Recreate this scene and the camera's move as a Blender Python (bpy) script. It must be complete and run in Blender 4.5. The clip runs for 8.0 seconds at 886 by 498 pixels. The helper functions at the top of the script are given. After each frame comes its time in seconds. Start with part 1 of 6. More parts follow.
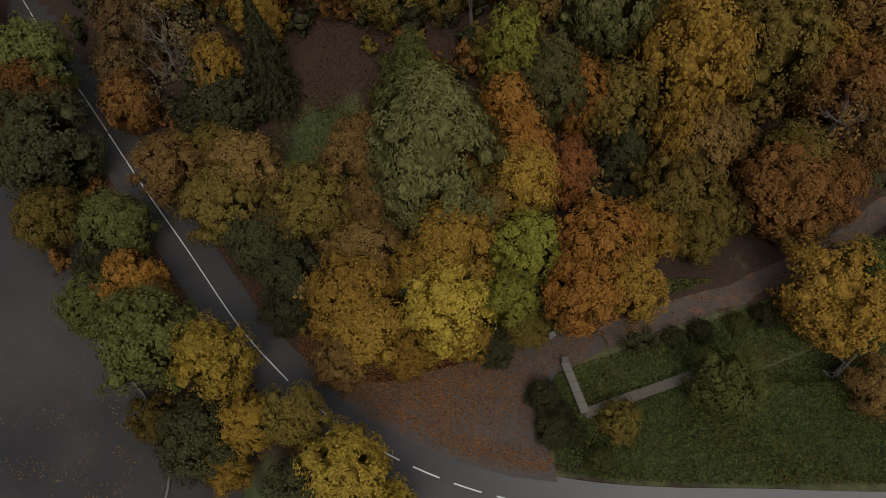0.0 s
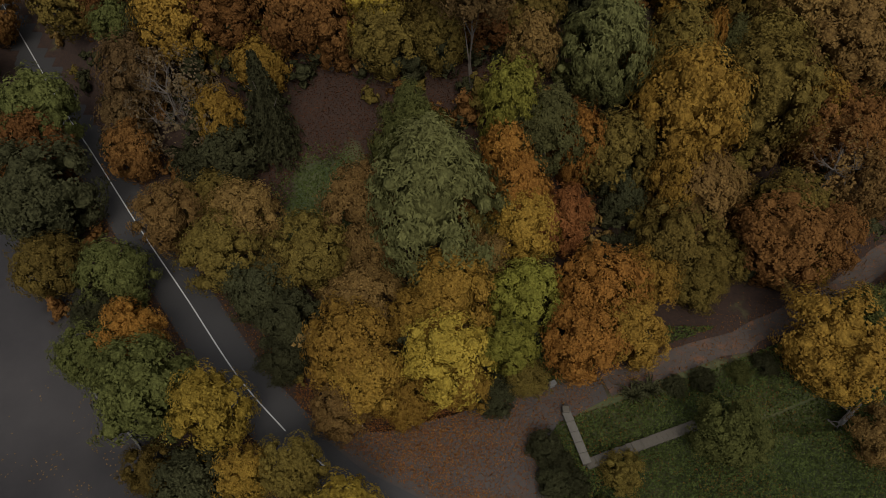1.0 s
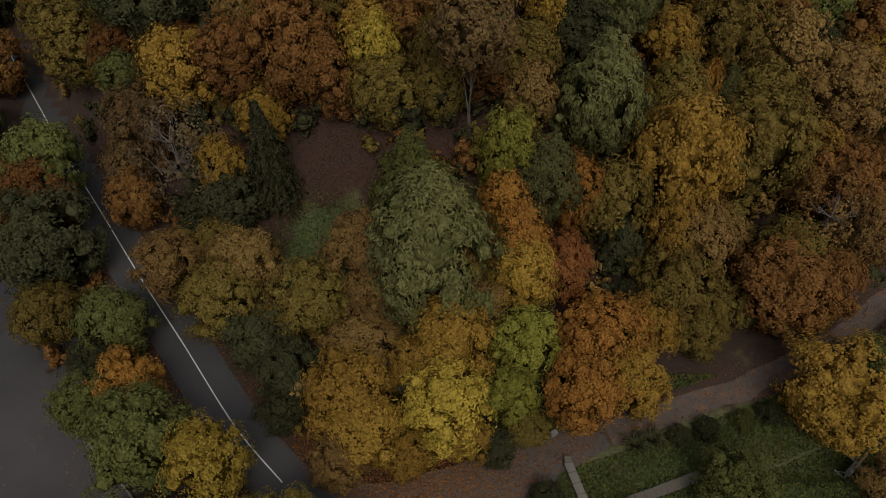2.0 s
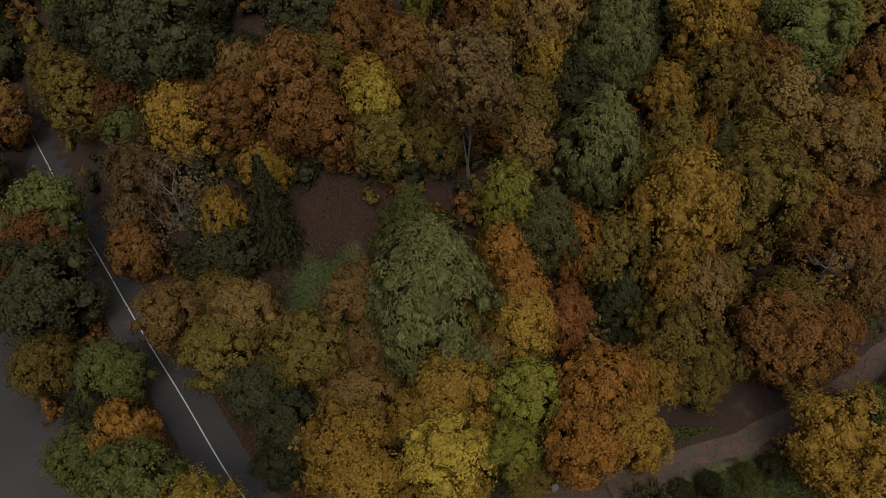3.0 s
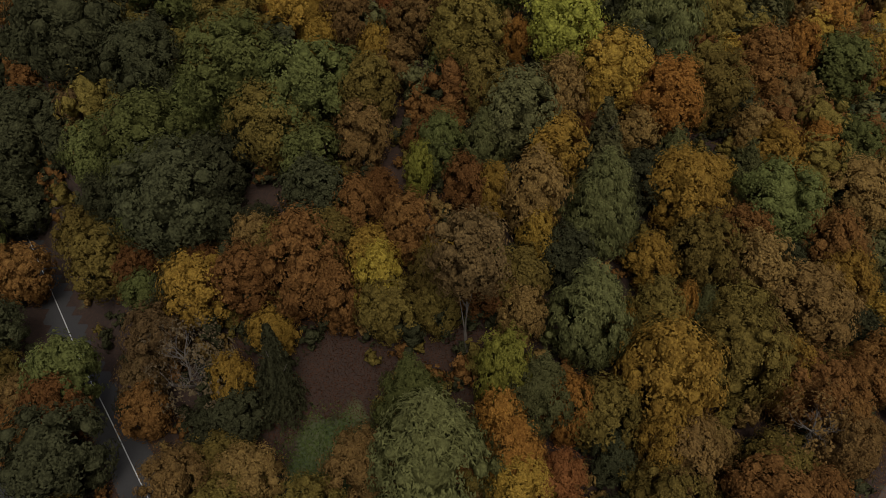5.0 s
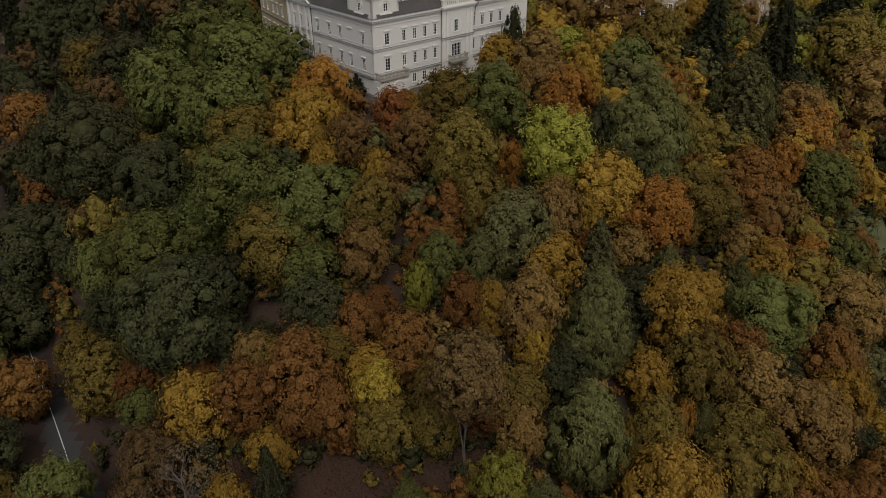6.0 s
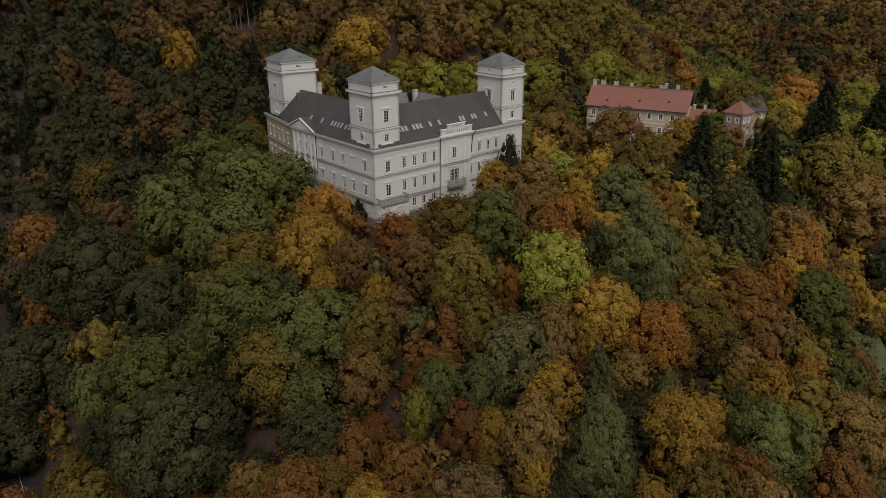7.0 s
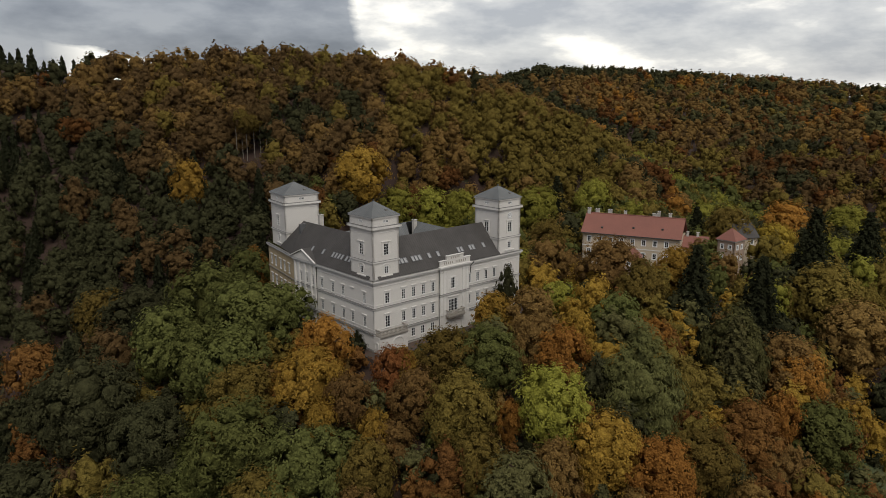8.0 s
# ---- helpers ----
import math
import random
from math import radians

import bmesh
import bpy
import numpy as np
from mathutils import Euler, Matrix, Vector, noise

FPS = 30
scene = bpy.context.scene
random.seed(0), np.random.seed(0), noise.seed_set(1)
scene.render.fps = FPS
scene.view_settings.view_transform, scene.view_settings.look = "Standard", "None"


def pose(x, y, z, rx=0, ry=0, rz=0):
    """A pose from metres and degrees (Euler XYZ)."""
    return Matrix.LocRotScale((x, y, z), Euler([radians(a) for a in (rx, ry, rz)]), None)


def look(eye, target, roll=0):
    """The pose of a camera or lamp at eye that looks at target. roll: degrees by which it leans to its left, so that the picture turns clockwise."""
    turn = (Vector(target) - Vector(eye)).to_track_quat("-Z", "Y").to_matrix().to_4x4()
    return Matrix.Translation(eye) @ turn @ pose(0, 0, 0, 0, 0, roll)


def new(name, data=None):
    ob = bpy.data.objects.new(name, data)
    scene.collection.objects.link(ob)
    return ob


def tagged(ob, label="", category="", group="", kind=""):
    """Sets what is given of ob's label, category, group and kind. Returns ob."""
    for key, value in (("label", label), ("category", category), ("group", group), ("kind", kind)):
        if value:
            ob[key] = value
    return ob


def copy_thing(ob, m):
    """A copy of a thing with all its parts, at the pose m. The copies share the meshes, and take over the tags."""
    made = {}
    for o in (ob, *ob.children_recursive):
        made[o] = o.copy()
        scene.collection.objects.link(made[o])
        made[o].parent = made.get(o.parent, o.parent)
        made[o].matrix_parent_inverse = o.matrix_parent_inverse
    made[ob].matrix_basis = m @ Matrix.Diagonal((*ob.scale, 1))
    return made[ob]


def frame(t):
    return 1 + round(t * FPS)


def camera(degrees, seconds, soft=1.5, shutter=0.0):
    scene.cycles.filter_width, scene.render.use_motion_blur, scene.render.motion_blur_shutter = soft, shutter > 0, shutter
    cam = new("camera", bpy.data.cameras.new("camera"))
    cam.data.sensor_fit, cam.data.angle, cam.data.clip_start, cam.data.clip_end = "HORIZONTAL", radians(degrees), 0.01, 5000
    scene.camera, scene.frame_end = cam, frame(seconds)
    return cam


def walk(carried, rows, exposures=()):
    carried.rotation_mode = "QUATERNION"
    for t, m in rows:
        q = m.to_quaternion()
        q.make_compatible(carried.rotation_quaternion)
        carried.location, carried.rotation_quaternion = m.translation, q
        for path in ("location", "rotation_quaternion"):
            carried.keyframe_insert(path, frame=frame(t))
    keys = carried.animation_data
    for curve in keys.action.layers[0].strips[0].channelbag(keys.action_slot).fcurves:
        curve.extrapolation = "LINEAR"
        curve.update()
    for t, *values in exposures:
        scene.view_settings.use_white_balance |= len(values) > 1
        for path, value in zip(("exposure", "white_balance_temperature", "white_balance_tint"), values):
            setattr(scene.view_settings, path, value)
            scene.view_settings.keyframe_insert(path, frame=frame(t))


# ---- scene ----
cam = camera(64.2, 8.0, soft=0.85)
METRES, EYE, TILT, LEAN, TURN = 20.0, 72.0, -58.5, 0.0, 0.0
ROWS = [
    (0.0, 0.0, 0.0, 0.0, 0.0, 0.0, -0.0),
    (0.5, 0.0006, -0.0008, 0.0049, -0.03, 1.86, 0.02),
    (1.0, 0.0, -0.0009, 0.0085, -0.04, 3.74, 0.05),
    (1.5, 0.0017, -0.0019, 0.0121, -0.03, 5.61, 0.08),
    (3.0, 0.0003, -0.0375, 0.0449, -0.1, 11.19, 0.13),
    (3.5, -0.0, -0.1135, 0.0978, -0.12, 13.0, 0.14),
    (4.0, 0.0008, -0.197, 0.1498, -0.12, 14.83, 0.17),
    (5.5, 0.0029, -0.4529, 0.316, -0.19, 24.5, 0.27),
    (6.0, 0.0063, -0.5347, 0.3703, -0.2, 28.41, 0.31),
    (6.5, 0.0088, -0.6158, 0.4232, -0.2, 32.53, 0.35),
    (7.0, 0.0126, -0.691, 0.4688, -0.18, 36.8, 0.4),
    (7.5, 0.0117, -0.7639, 0.5171, -0.21, 41.24, 0.46),
    (8.0, 0.0125, -0.8244, 0.5556, -0.2, 46.11, 0.53),
]
walk(cam, [(t, pose(0, 0, EYE, TILT, LEAN, TURN) @ pose(METRES * x, METRES * y, METRES * z, 90 + pitch, roll, yaw)) for t, x, y, z, yaw, pitch, roll in ROWS], exposures=[(0.0, 0.3), (8.0, 0.25)])

# ---- light: an overcast late afternoon ----
SUN_UP, SUN_TURN = 54.0, 176.0
world = bpy.data.worlds.new("overcast_sky")
scene.world = world
world.use_nodes = True
wn, wl = world.node_tree.nodes, world.node_tree.links
wn.clear()
w_out = wn.new("ShaderNodeOutputWorld")
w_bg = wn.new("ShaderNodeBackground")
w_bg.inputs["Strength"].default_value = 0.1
w_sky = wn.new("ShaderNodeTexSky")
w_sky.sky_type, w_sky.sun_disc = "NISHITA", False
w_sky.sun_elevation, w_sky.sun_rotation = radians(SUN_UP), radians(SUN_TURN)
w_co = wn.new("ShaderNodeTexCoord")
w_map = wn.new("ShaderNodeMapping")
w_map.inputs["Scale"].default_value = (3.0, 3.0, 8.5)
w_map.inputs["Location"].default_value = (0.55, 0.2, 0.35)
w_n1 = wn.new("ShaderNodeTexNoise")
w_n1.inputs["Scale"].default_value, w_n1.inputs["Detail"].default_value, w_n1.inputs["Roughness"].default_value = 1.9, 10.0, 0.55
w_ramp = wn.new("ShaderNodeValToRGB")
w_ramp.color_ramp.elements[0].position, w_ramp.color_ramp.elements[0].color = 0.38, (4.0, 4.1, 4.35, 1)
w_ramp.color_ramp.elements[1].position, w_ramp.color_ramp.elements[1].color = 0.64, (11.0, 10.5, 9.5, 1)
w_mid = w_ramp.color_ramp.elements.new(0.52)
w_mid.color = (6.2, 6.15, 6.05, 1)
# a heavier bank of cloud to the west of the hill, with a bright gap low under it
w_sep = wn.new("ShaderNodeSeparateXYZ")
w_bank = wn.new("ShaderNodeMath")
w_bank.operation = "MULTIPLY_ADD"
w_bank.inputs[1].default_value = 0.07
w_edge = wn.new("ShaderNodeMapRange")
w_edge.inputs["From Min"].default_value, w_edge.inputs["From Max"].default_value = -0.062, -0.076
w_edge.inputs["To Max"].default_value = 0.92
w_lump = wn.new("ShaderNodeTexNoise")
w_lump.inputs["Scale"].default_value, w_lump.inputs["Detail"].default_value = 5.0, 6.0
w_tone = wn.new("ShaderNodeMix")
w_tone.data_type = "RGBA"
w_tone.inputs[6].default_value, w_tone.inputs[7].default_value = (1.25, 1.35, 1.65, 1), (2.7, 2.85, 3.2, 1)
w_tone_in = wn.new("ShaderNodeMapRange")
w_tone_in.inputs["From Min"].default_value, w_tone_in.inputs["From Max"].default_value = 0.38, 0.62
w_grey = wn.new("ShaderNodeMix")
w_grey.data_type = "RGBA"
w_line = wn.new("ShaderNodeMath")
w_line.operation = "MULTIPLY_ADD"
w_line.inputs[1].default_value = 0.18
w_rag = wn.new("ShaderNodeMath")
w_rag.operation = "MULTIPLY_ADD"
w_rag.inputs[1].default_value = 0.03
w_gap = wn.new("ShaderNodeMapRange")
w_gap.inputs["From Min"].default_value, w_gap.inputs["From Max"].default_value = -0.004, -0.009
w_end = wn.new("ShaderNodeMapRange")
w_end.inputs["From Min"].default_value, w_end.inputs["From Max"].default_value = -0.47, -0.42
w_both = wn.new("ShaderNodeMath")
w_both.operation = "MULTIPLY"
w_west = wn.new("ShaderNodeMath")
w_west.operation = "MULTIPLY"
w_shine = wn.new("ShaderNodeMix")
w_shine.data_type = "RGBA"
w_shine.inputs[7].default_value = (11.0, 10.6, 9.7, 1)
w_mix = wn.new("ShaderNodeMix")
w_mix.data_type = "RGBA"
w_mix.inputs[0].default_value = 0.9
for one_, two_ in ((w_co.outputs["Generated"], w_map.inputs["Vector"]), (w_map.outputs["Vector"], w_n1.inputs["Vector"]), (w_map.outputs["Vector"], w_lump.inputs["Vector"]),
                   (w_n1.outputs["Fac"], w_ramp.inputs["Fac"]), (w_co.outputs["Generated"], w_sep.inputs["Vector"]),
                   (w_n1.outputs["Fac"], w_bank.inputs[0]), (w_sep.outputs["X"], w_bank.inputs[2]), (w_bank.outputs["Value"], w_edge.inputs["Value"]),
                   (w_n1.outputs["Fac"], w_tone_in.inputs["Value"]), (w_tone_in.outputs["Result"], w_tone.inputs[0]), (w_tone.outputs[2], w_grey.inputs[7]),
                   (w_edge.outputs["Result"], w_grey.inputs[0]), (w_ramp.outputs["Color"], w_grey.inputs[6]),
                   (w_sep.outputs["X"], w_line.inputs[0]), (w_sep.outputs["Z"], w_line.inputs[2]), (w_lump.outputs["Fac"], w_rag.inputs[0]), (w_line.outputs["Value"], w_rag.inputs[2]),
                   (w_rag.outputs["Value"], w_gap.inputs["Value"]), (w_sep.outputs["X"], w_end.inputs["Value"]), (w_gap.outputs["Result"], w_both.inputs[0]), (w_end.outputs["Result"], w_both.inputs[1]),
                   (w_both.outputs["Value"], w_west.inputs[0]), (w_edge.outputs["Result"], w_west.inputs[1]), (w_west.outputs["Value"], w_shine.inputs[0]), (w_grey.outputs[2], w_shine.inputs[6]),
                   (w_sky.outputs["Color"], w_mix.inputs[6]), (w_shine.outputs[2], w_mix.inputs[7]), (w_mix.outputs[2], w_bg.inputs["Color"]), (w_bg.outputs["Background"], w_out.inputs["Surface"])):
    wl.new(one_, two_)

sun = new("sun", bpy.data.lights.new("sun", "SUN"))
sun.data.energy, sun.data.angle, sun.data.color = 1.35, radians(24), (1.0, 0.95, 0.86)
sun.matrix_world = look((0, 0, 200), (-200 * math.sin(radians(SUN_TURN)), -200 * math.cos(radians(SUN_TURN)), 200 - 200 * math.tan(radians(SUN_UP))))


# ---- materials ----
def material(name, rough=0.9, metal=0.0):
    m = bpy.data.materials.new(name)
    m.use_nodes = True
    b = m.node_tree.nodes["Principled BSDF"]
    b.inputs["Roughness"].default_value, b.inputs["Metallic"].default_value = rough, metal
    return m, m.node_tree.nodes, m.node_tree.links, b


def noise_node(n, l, scale, detail=4.0, rough=0.6, coords="Object"):
    co = n.new("ShaderNodeTexCoord")
    t = n.new("ShaderNodeTexNoise")
    t.inputs["Scale"].default_value, t.inputs["Detail"].default_value, t.inputs["Roughness"].default_value = scale, detail, rough
    l.new(co.outputs[coords], t.inputs["Vector"])
    return t.outputs["Fac"]


def spread(n, l, fac, low, high):
    r = n.new("ShaderNodeMapRange")
    r.inputs["From Min"].default_value, r.inputs["From Max"].default_value = low, high
    l.new(fac, r.inputs["Value"])
    return r.outputs["Result"]


def blend(n, l, fac, a, b, kind="MIX"):
    x = n.new("ShaderNodeMix")
    x.data_type, x.blend_type = "RGBA", kind
    for value, socket in ((fac, 0), (a, 6), (b, 7)):
        if isinstance(value, (int, float)):
            x.inputs[socket].default_value = value
        elif isinstance(value, tuple):
            x.inputs[socket].default_value = (*value, 1)
        else:
            l.new(value, x.inputs[socket])
    return x.outputs[2]


def relief(n, l, b, fac, strength, distance):
    bump = n.new("ShaderNodeBump")
    bump.inputs["Strength"].default_value, bump.inputs["Distance"].default_value = strength, distance
    l.new(fac, bump.inputs["Height"])
    l.new(bump.outputs["Normal"], b.inputs["Normal"])


def surface(name, one, two, big, fine, rough=0.9, bump=0.4, depth=0.03, metal=0.0, stain=None, amount=0.5):
    """Two tones broken up at a large and a fine scale, with relief, and stains if given."""
    m, n, l, b = material(name, rough, metal)
    coarse = noise_node(n, l, big, 5.0)
    grain = noise_node(n, l, fine, 6.0, 0.7)
    col = blend(n, l, spread(n, l, coarse, 0.35, 0.65), one, two)
    col = blend(n, l, 0.35, col, blend(n, l, spread(n, l, grain, 0.3, 0.7), tuple(c * 0.55 for c in one), tuple(min(1, c * 1.35) for c in two)))
    if stain:
        mark = noise_node(n, l, big * 2.7, 8.0, 0.7)
        col = blend(n, l, spread(n, l, mark, 0.72 - 0.3 * amount, 0.82 - 0.2 * amount), col, stain)
    l.new(col, b.inputs["Base Color"])
    relief(n, l, b, grain, bump, depth)
    return m


def leaf_material(name, one, two):
    """Thin leaves: two tones leaf by leaf and branch by branch, with a drift of tone from tree to tree, letting some light through."""
    m = bpy.data.materials.new(name)
    m.use_nodes = True
    n, l = m.node_tree.nodes, m.node_tree.links
    n.clear()
    out = n.new("ShaderNodeOutputMaterial")
    geo = n.new("ShaderNodeNewGeometry")
    info = n.new("ShaderNodeObjectInfo")
    patch = noise_node(n, l, 1.6, 6.0, 0.7)
    col = blend(n, l, geo.outputs["Random Per Island"], one, two)
    col = blend(n, l, spread(n, l, patch, 0.38, 0.66), col, tuple(0.75 * c for c in two))
    bough = noise_node(n, l, 0.42, 3.0, 0.5)
    col = blend(n, l, 0.30, col, blend(n, l, spread(n, l, bough, 0.36, 0.64), tuple(0.55 * c for c in two), tuple(1.25 * c for c in one)))
    cells = n.new("ShaderNodeTexVoronoi")
    cells.inputs["Scale"].default_value = 3.6
    place = n.new("ShaderNodeTexCoord")
    l.new(place.outputs["Object"], cells.inputs["Vector"])
    apart = n.new("ShaderNodeSeparateColor")
    l.new(cells.outputs["Color"], apart.inputs["Color"])
    col = blend(n, l, 0.4, col, blend(n, l, apart.outputs["Red"], tuple(0.5 * c for c in two), tuple(1.3 * c for c in one)))
    hue = n.new("ShaderNodeHueSaturation")
    for k, (low, high) in (("Hue", (0.494, 0.506)), ("Value", (0.63, 1.02))):
        r = n.new("ShaderNodeMapRange")
        r.inputs["To Min"].default_value, r.inputs["To Max"].default_value = low, high
        l.new(info.outputs["Random"], r.inputs["Value"])
        l.new(r.outputs["Result"], hue.inputs[k])
    hue.inputs["Saturation"].default_value = 0.95
    l.new(col, hue.inputs["Color"])
    d, t, mix = n.new("ShaderNodeBsdfDiffuse"), n.new("ShaderNodeBsdfTranslucent"), n.new("ShaderNodeMixShader")
    mix.inputs["Fac"].default_value = 0.3
    bump = n.new("ShaderNodeBump")
    bump.inputs["Strength"].default_value, bump.inputs["Distance"].default_value = 0.9, 0.3
    bump.invert = True
    l.new(cells.outputs["Distance"], bump.inputs["Height"])
    l.new(bump.outputs["Normal"], d.inputs["Normal"])
    l.new(hue.outputs["Color"], d.inputs["Color"])
    l.new(hue.outputs["Color"], t.inputs["Color"])
    l.new(d.outputs["BSDF"], mix.inputs[1])
    l.new(t.outputs["BSDF"], mix.inputs[2])
    l.new(mix.outputs["Shader"], out.inputs["Surface"])
    return m


LEAVES = {
    "gold": leaf_material("leaf_gold", (0.50, 0.30, 0.035), (0.36, 0.20, 0.028)),
    "yellow": leaf_material("leaf_yellow", (0.58, 0.41, 0.045), (0.44, 0.30, 0.035)),
    "orange": leaf_material("leaf_orange", (0.49, 0.225, 0.03), (0.36, 0.15, 0.024)),
    "rust": leaf_material("leaf_rust", (0.31, 0.145, 0.034), (0.22, 0.095, 0.026)),
    "red": leaf_material("leaf_red", (0.36, 0.135, 0.034), (0.26, 0.09, 0.026)),
    "tan": leaf_material("leaf_tan", (0.35, 0.208, 0.057), (0.245, 0.14, 0.043)),
    "olive": leaf_material("leaf_olive", (0.265, 0.186, 0.037), (0.185, 0.13, 0.029)),
    "lime": leaf_material("leaf_lime", (0.385, 0.36, 0.05), (0.28, 0.262, 0.04)),
    "green": leaf_material("leaf_green", (0.19, 0.198, 0.053), (0.135, 0.141, 0.04)),
    "dark": leaf_material("leaf_dark", (0.10, 0.098, 0.043), (0.072, 0.071, 0.033)),
    "grey": leaf_material("leaf_grey_green", (0.185, 0.168, 0.062), (0.135, 0.124, 0.049)),
    "larch": leaf_material("needle_larch", (0.195, 0.189, 0.063), (0.15, 0.145, 0.05)),
    "brown": leaf_material("leaf_brown", (0.225, 0.138, 0.050), (0.16, 0.097, 0.038)),
    "spruce": leaf_material("needle_dark", (0.055, 0.058, 0.028), (0.036, 0.040, 0.02)),
    "twig": leaf_material("leaf_withered", (0.24, 0.175, 0.09), (0.17, 0.12, 0.065)),
    "litter": leaf_material("leaf_litter", (0.17, 0.072, 0.032), (0.09, 0.04, 0.021)),
    "meadow": leaf_material("meadow_grass", (0.13, 0.165, 0.042), (0.10, 0.125, 0.034)),
}
WORDS = {"gold": "golden", "yellow": "bright yellow", "orange": "orange", "rust": "rust-brown", "red": "russet red", "tan": "faded tan", "olive": "olive and yellow",
         "lime": "lime-green", "green": "green", "dark": "dark green", "grey": "grey-green", "brown": "brown", "larch": "dull sage-green", "spruce": "blackish green", "twig": "withered brown", "meadow": "meadow green", "litter": "dull brown"}
bark = surface("bark", (0.075, 0.058, 0.045), (0.13, 0.11, 0.09), 0.8, 9.0, 0.95, 0.7, 0.05)


def asphalt_material():
    """Dark asphalt with darker wheel wear, bleached and gritted towards the east."""
    m, n, l, b = material("asphalt", 0.8)
    coarse, grain = noise_node(n, l, 0.12, 5.0), noise_node(n, l, 14.0, 6.0, 0.7)
    col = blend(n, l, spread(n, l, coarse, 0.35, 0.65), (0.027, 0.0245, 0.0255), (0.037, 0.0345, 0.0345))
    co, sep = n.new("ShaderNodeTexCoord"), n.new("ShaderNodeSeparateXYZ")
    l.new(co.outputs["Object"], sep.inputs["Vector"])
    east = n.new("ShaderNodeMath")
    east.operation = "MULTIPLY_ADD"
    east.inputs[1].default_value = 9.0
    l.new(coarse, east.inputs[0])
    l.new(sep.outputs["X"], east.inputs[2])
    col = blend(n, l, spread(n, l, east.outputs["Value"], 2.0, 26.0), col, (0.15, 0.144, 0.142))
    col = blend(n, l, 0.25, col, blend(n, l, spread(n, l, grain, 0.35, 0.65), (0.018, 0.017, 0.017), (0.085, 0.082, 0.08)))
    l.new(col, b.inputs["Base Color"])
    relief(n, l, b, grain, 0.3, 0.01)
    return m


asphalt = asphalt_material()
gravel = surface("gravel_path", (0.052, 0.040, 0.034), (0.076, 0.058, 0.048), 0.25, 9.0, 0.95, 0.5, 0.03, stain=(0.14, 0.065, 0.035), amount=0.7)
leafy_asphalt = surface("leaf_stained_asphalt", (0.047, 0.040, 0.037), (0.064, 0.052, 0.046), 0.25, 9.0, 0.95, 0.4, 0.02, stain=(0.085, 0.045, 0.028), amount=0.6)
road_paint = surface("road_paint", (0.55, 0.55, 0.54), (0.45, 0.45, 0.44), 0.8, 12.0, 0.7, 0.2, 0.005)
kerb_stone = surface("kerb_stone", (0.17, 0.16, 0.15), (0.12, 0.115, 0.108), 0.6, 8.0, 0.9, 0.4, 0.02)
old_stone = surface("old_stone", (0.10, 0.085, 0.066), (0.06, 0.052, 0.04), 0.7, 7.0, 0.95, 0.6, 0.03, stain=(0.08, 0.085, 0.05), amount=0.5)
plaster = surface("white_plaster", (0.635, 0.607, 0.57), (0.595, 0.565, 0.53), 0.10, 5.0, 0.9, 0.15, 0.01, stain=(0.60, 0.58, 0.55), amount=0.25)
base_plaster = surface("grey_plaster", (0.66, 0.625, 0.59), (0.60, 0.57, 0.535), 0.15, 5.0, 0.9, 0.2, 0.01, stain=(0.46, 0.44, 0.42), amount=0.4)
tan_plaster = surface("yellowed_plaster", (0.46, 0.36, 0.22), (0.40, 0.31, 0.19), 0.2, 5.0, 0.9, 0.2, 0.01, stain=(0.30, 0.24, 0.16), amount=0.4)
trim_plaster = surface("trim_plaster", (0.69, 0.665, 0.63), (0.63, 0.605, 0.575), 0.3, 6.0, 0.9, 0.15, 0.01)
cornice_lead = surface("cornice_sheet", (0.13, 0.125, 0.12), (0.18, 0.175, 0.165), 0.4, 6.0, 0.6, 0.2, 0.01)
sandstone = surface("balcony_stone", (0.36, 0.33, 0.29), (0.28, 0.255, 0.22), 0.6, 7.0, 0.95, 0.4, 0.02, stain=(0.18, 0.17, 0.15), amount=0.5)
red_tile = surface("red_tiles", (0.245, 0.098, 0.072), (0.20, 0.082, 0.062), 0.15, 6.0, 0.85, 0.4, 0.03, stain=(0.15, 0.06, 0.045), amount=0.35)
chimney_plaster = surface("chimney_plaster", (0.55, 0.52, 0.48), (0.42, 0.39, 0.36), 0.6, 6.0, 0.9, 0.3, 0.02)
lichen = surface("dark_bronze", (0.03, 0.03, 0.03), (0.05, 0.05, 0.045), 1.0, 9.0, 0.6, 0.2, 0.01)
white_paint = surface("white_paint", (0.78, 0.78, 0.77), (0.72, 0.72, 0.71), 1.0, 9.0, 0.6, 0.1, 0.003)
grey_metal = surface("grey_metal", (0.16, 0.16, 0.165), (0.21, 0.21, 0.215), 0.8, 9.0, 0.5, 0.1, 0.003, 0.6)
car_paint = surface("silver_car_paint", (0.42, 0.43, 0.45), (0.40, 0.41, 0.43), 0.5, 30.0, 0.3, 0.02, 0.001, 0.5)
rubber = surface("rubber", (0.02, 0.02, 0.02), (0.03, 0.03, 0.03), 2.0, 30.0, 0.9, 0.2, 0.003)
weathered_wood = surface("weathered_wood", (0.26, 0.24, 0.22), (0.18, 0.165, 0.15), 1.2, 11.0, 0.9, 0.4, 0.01)


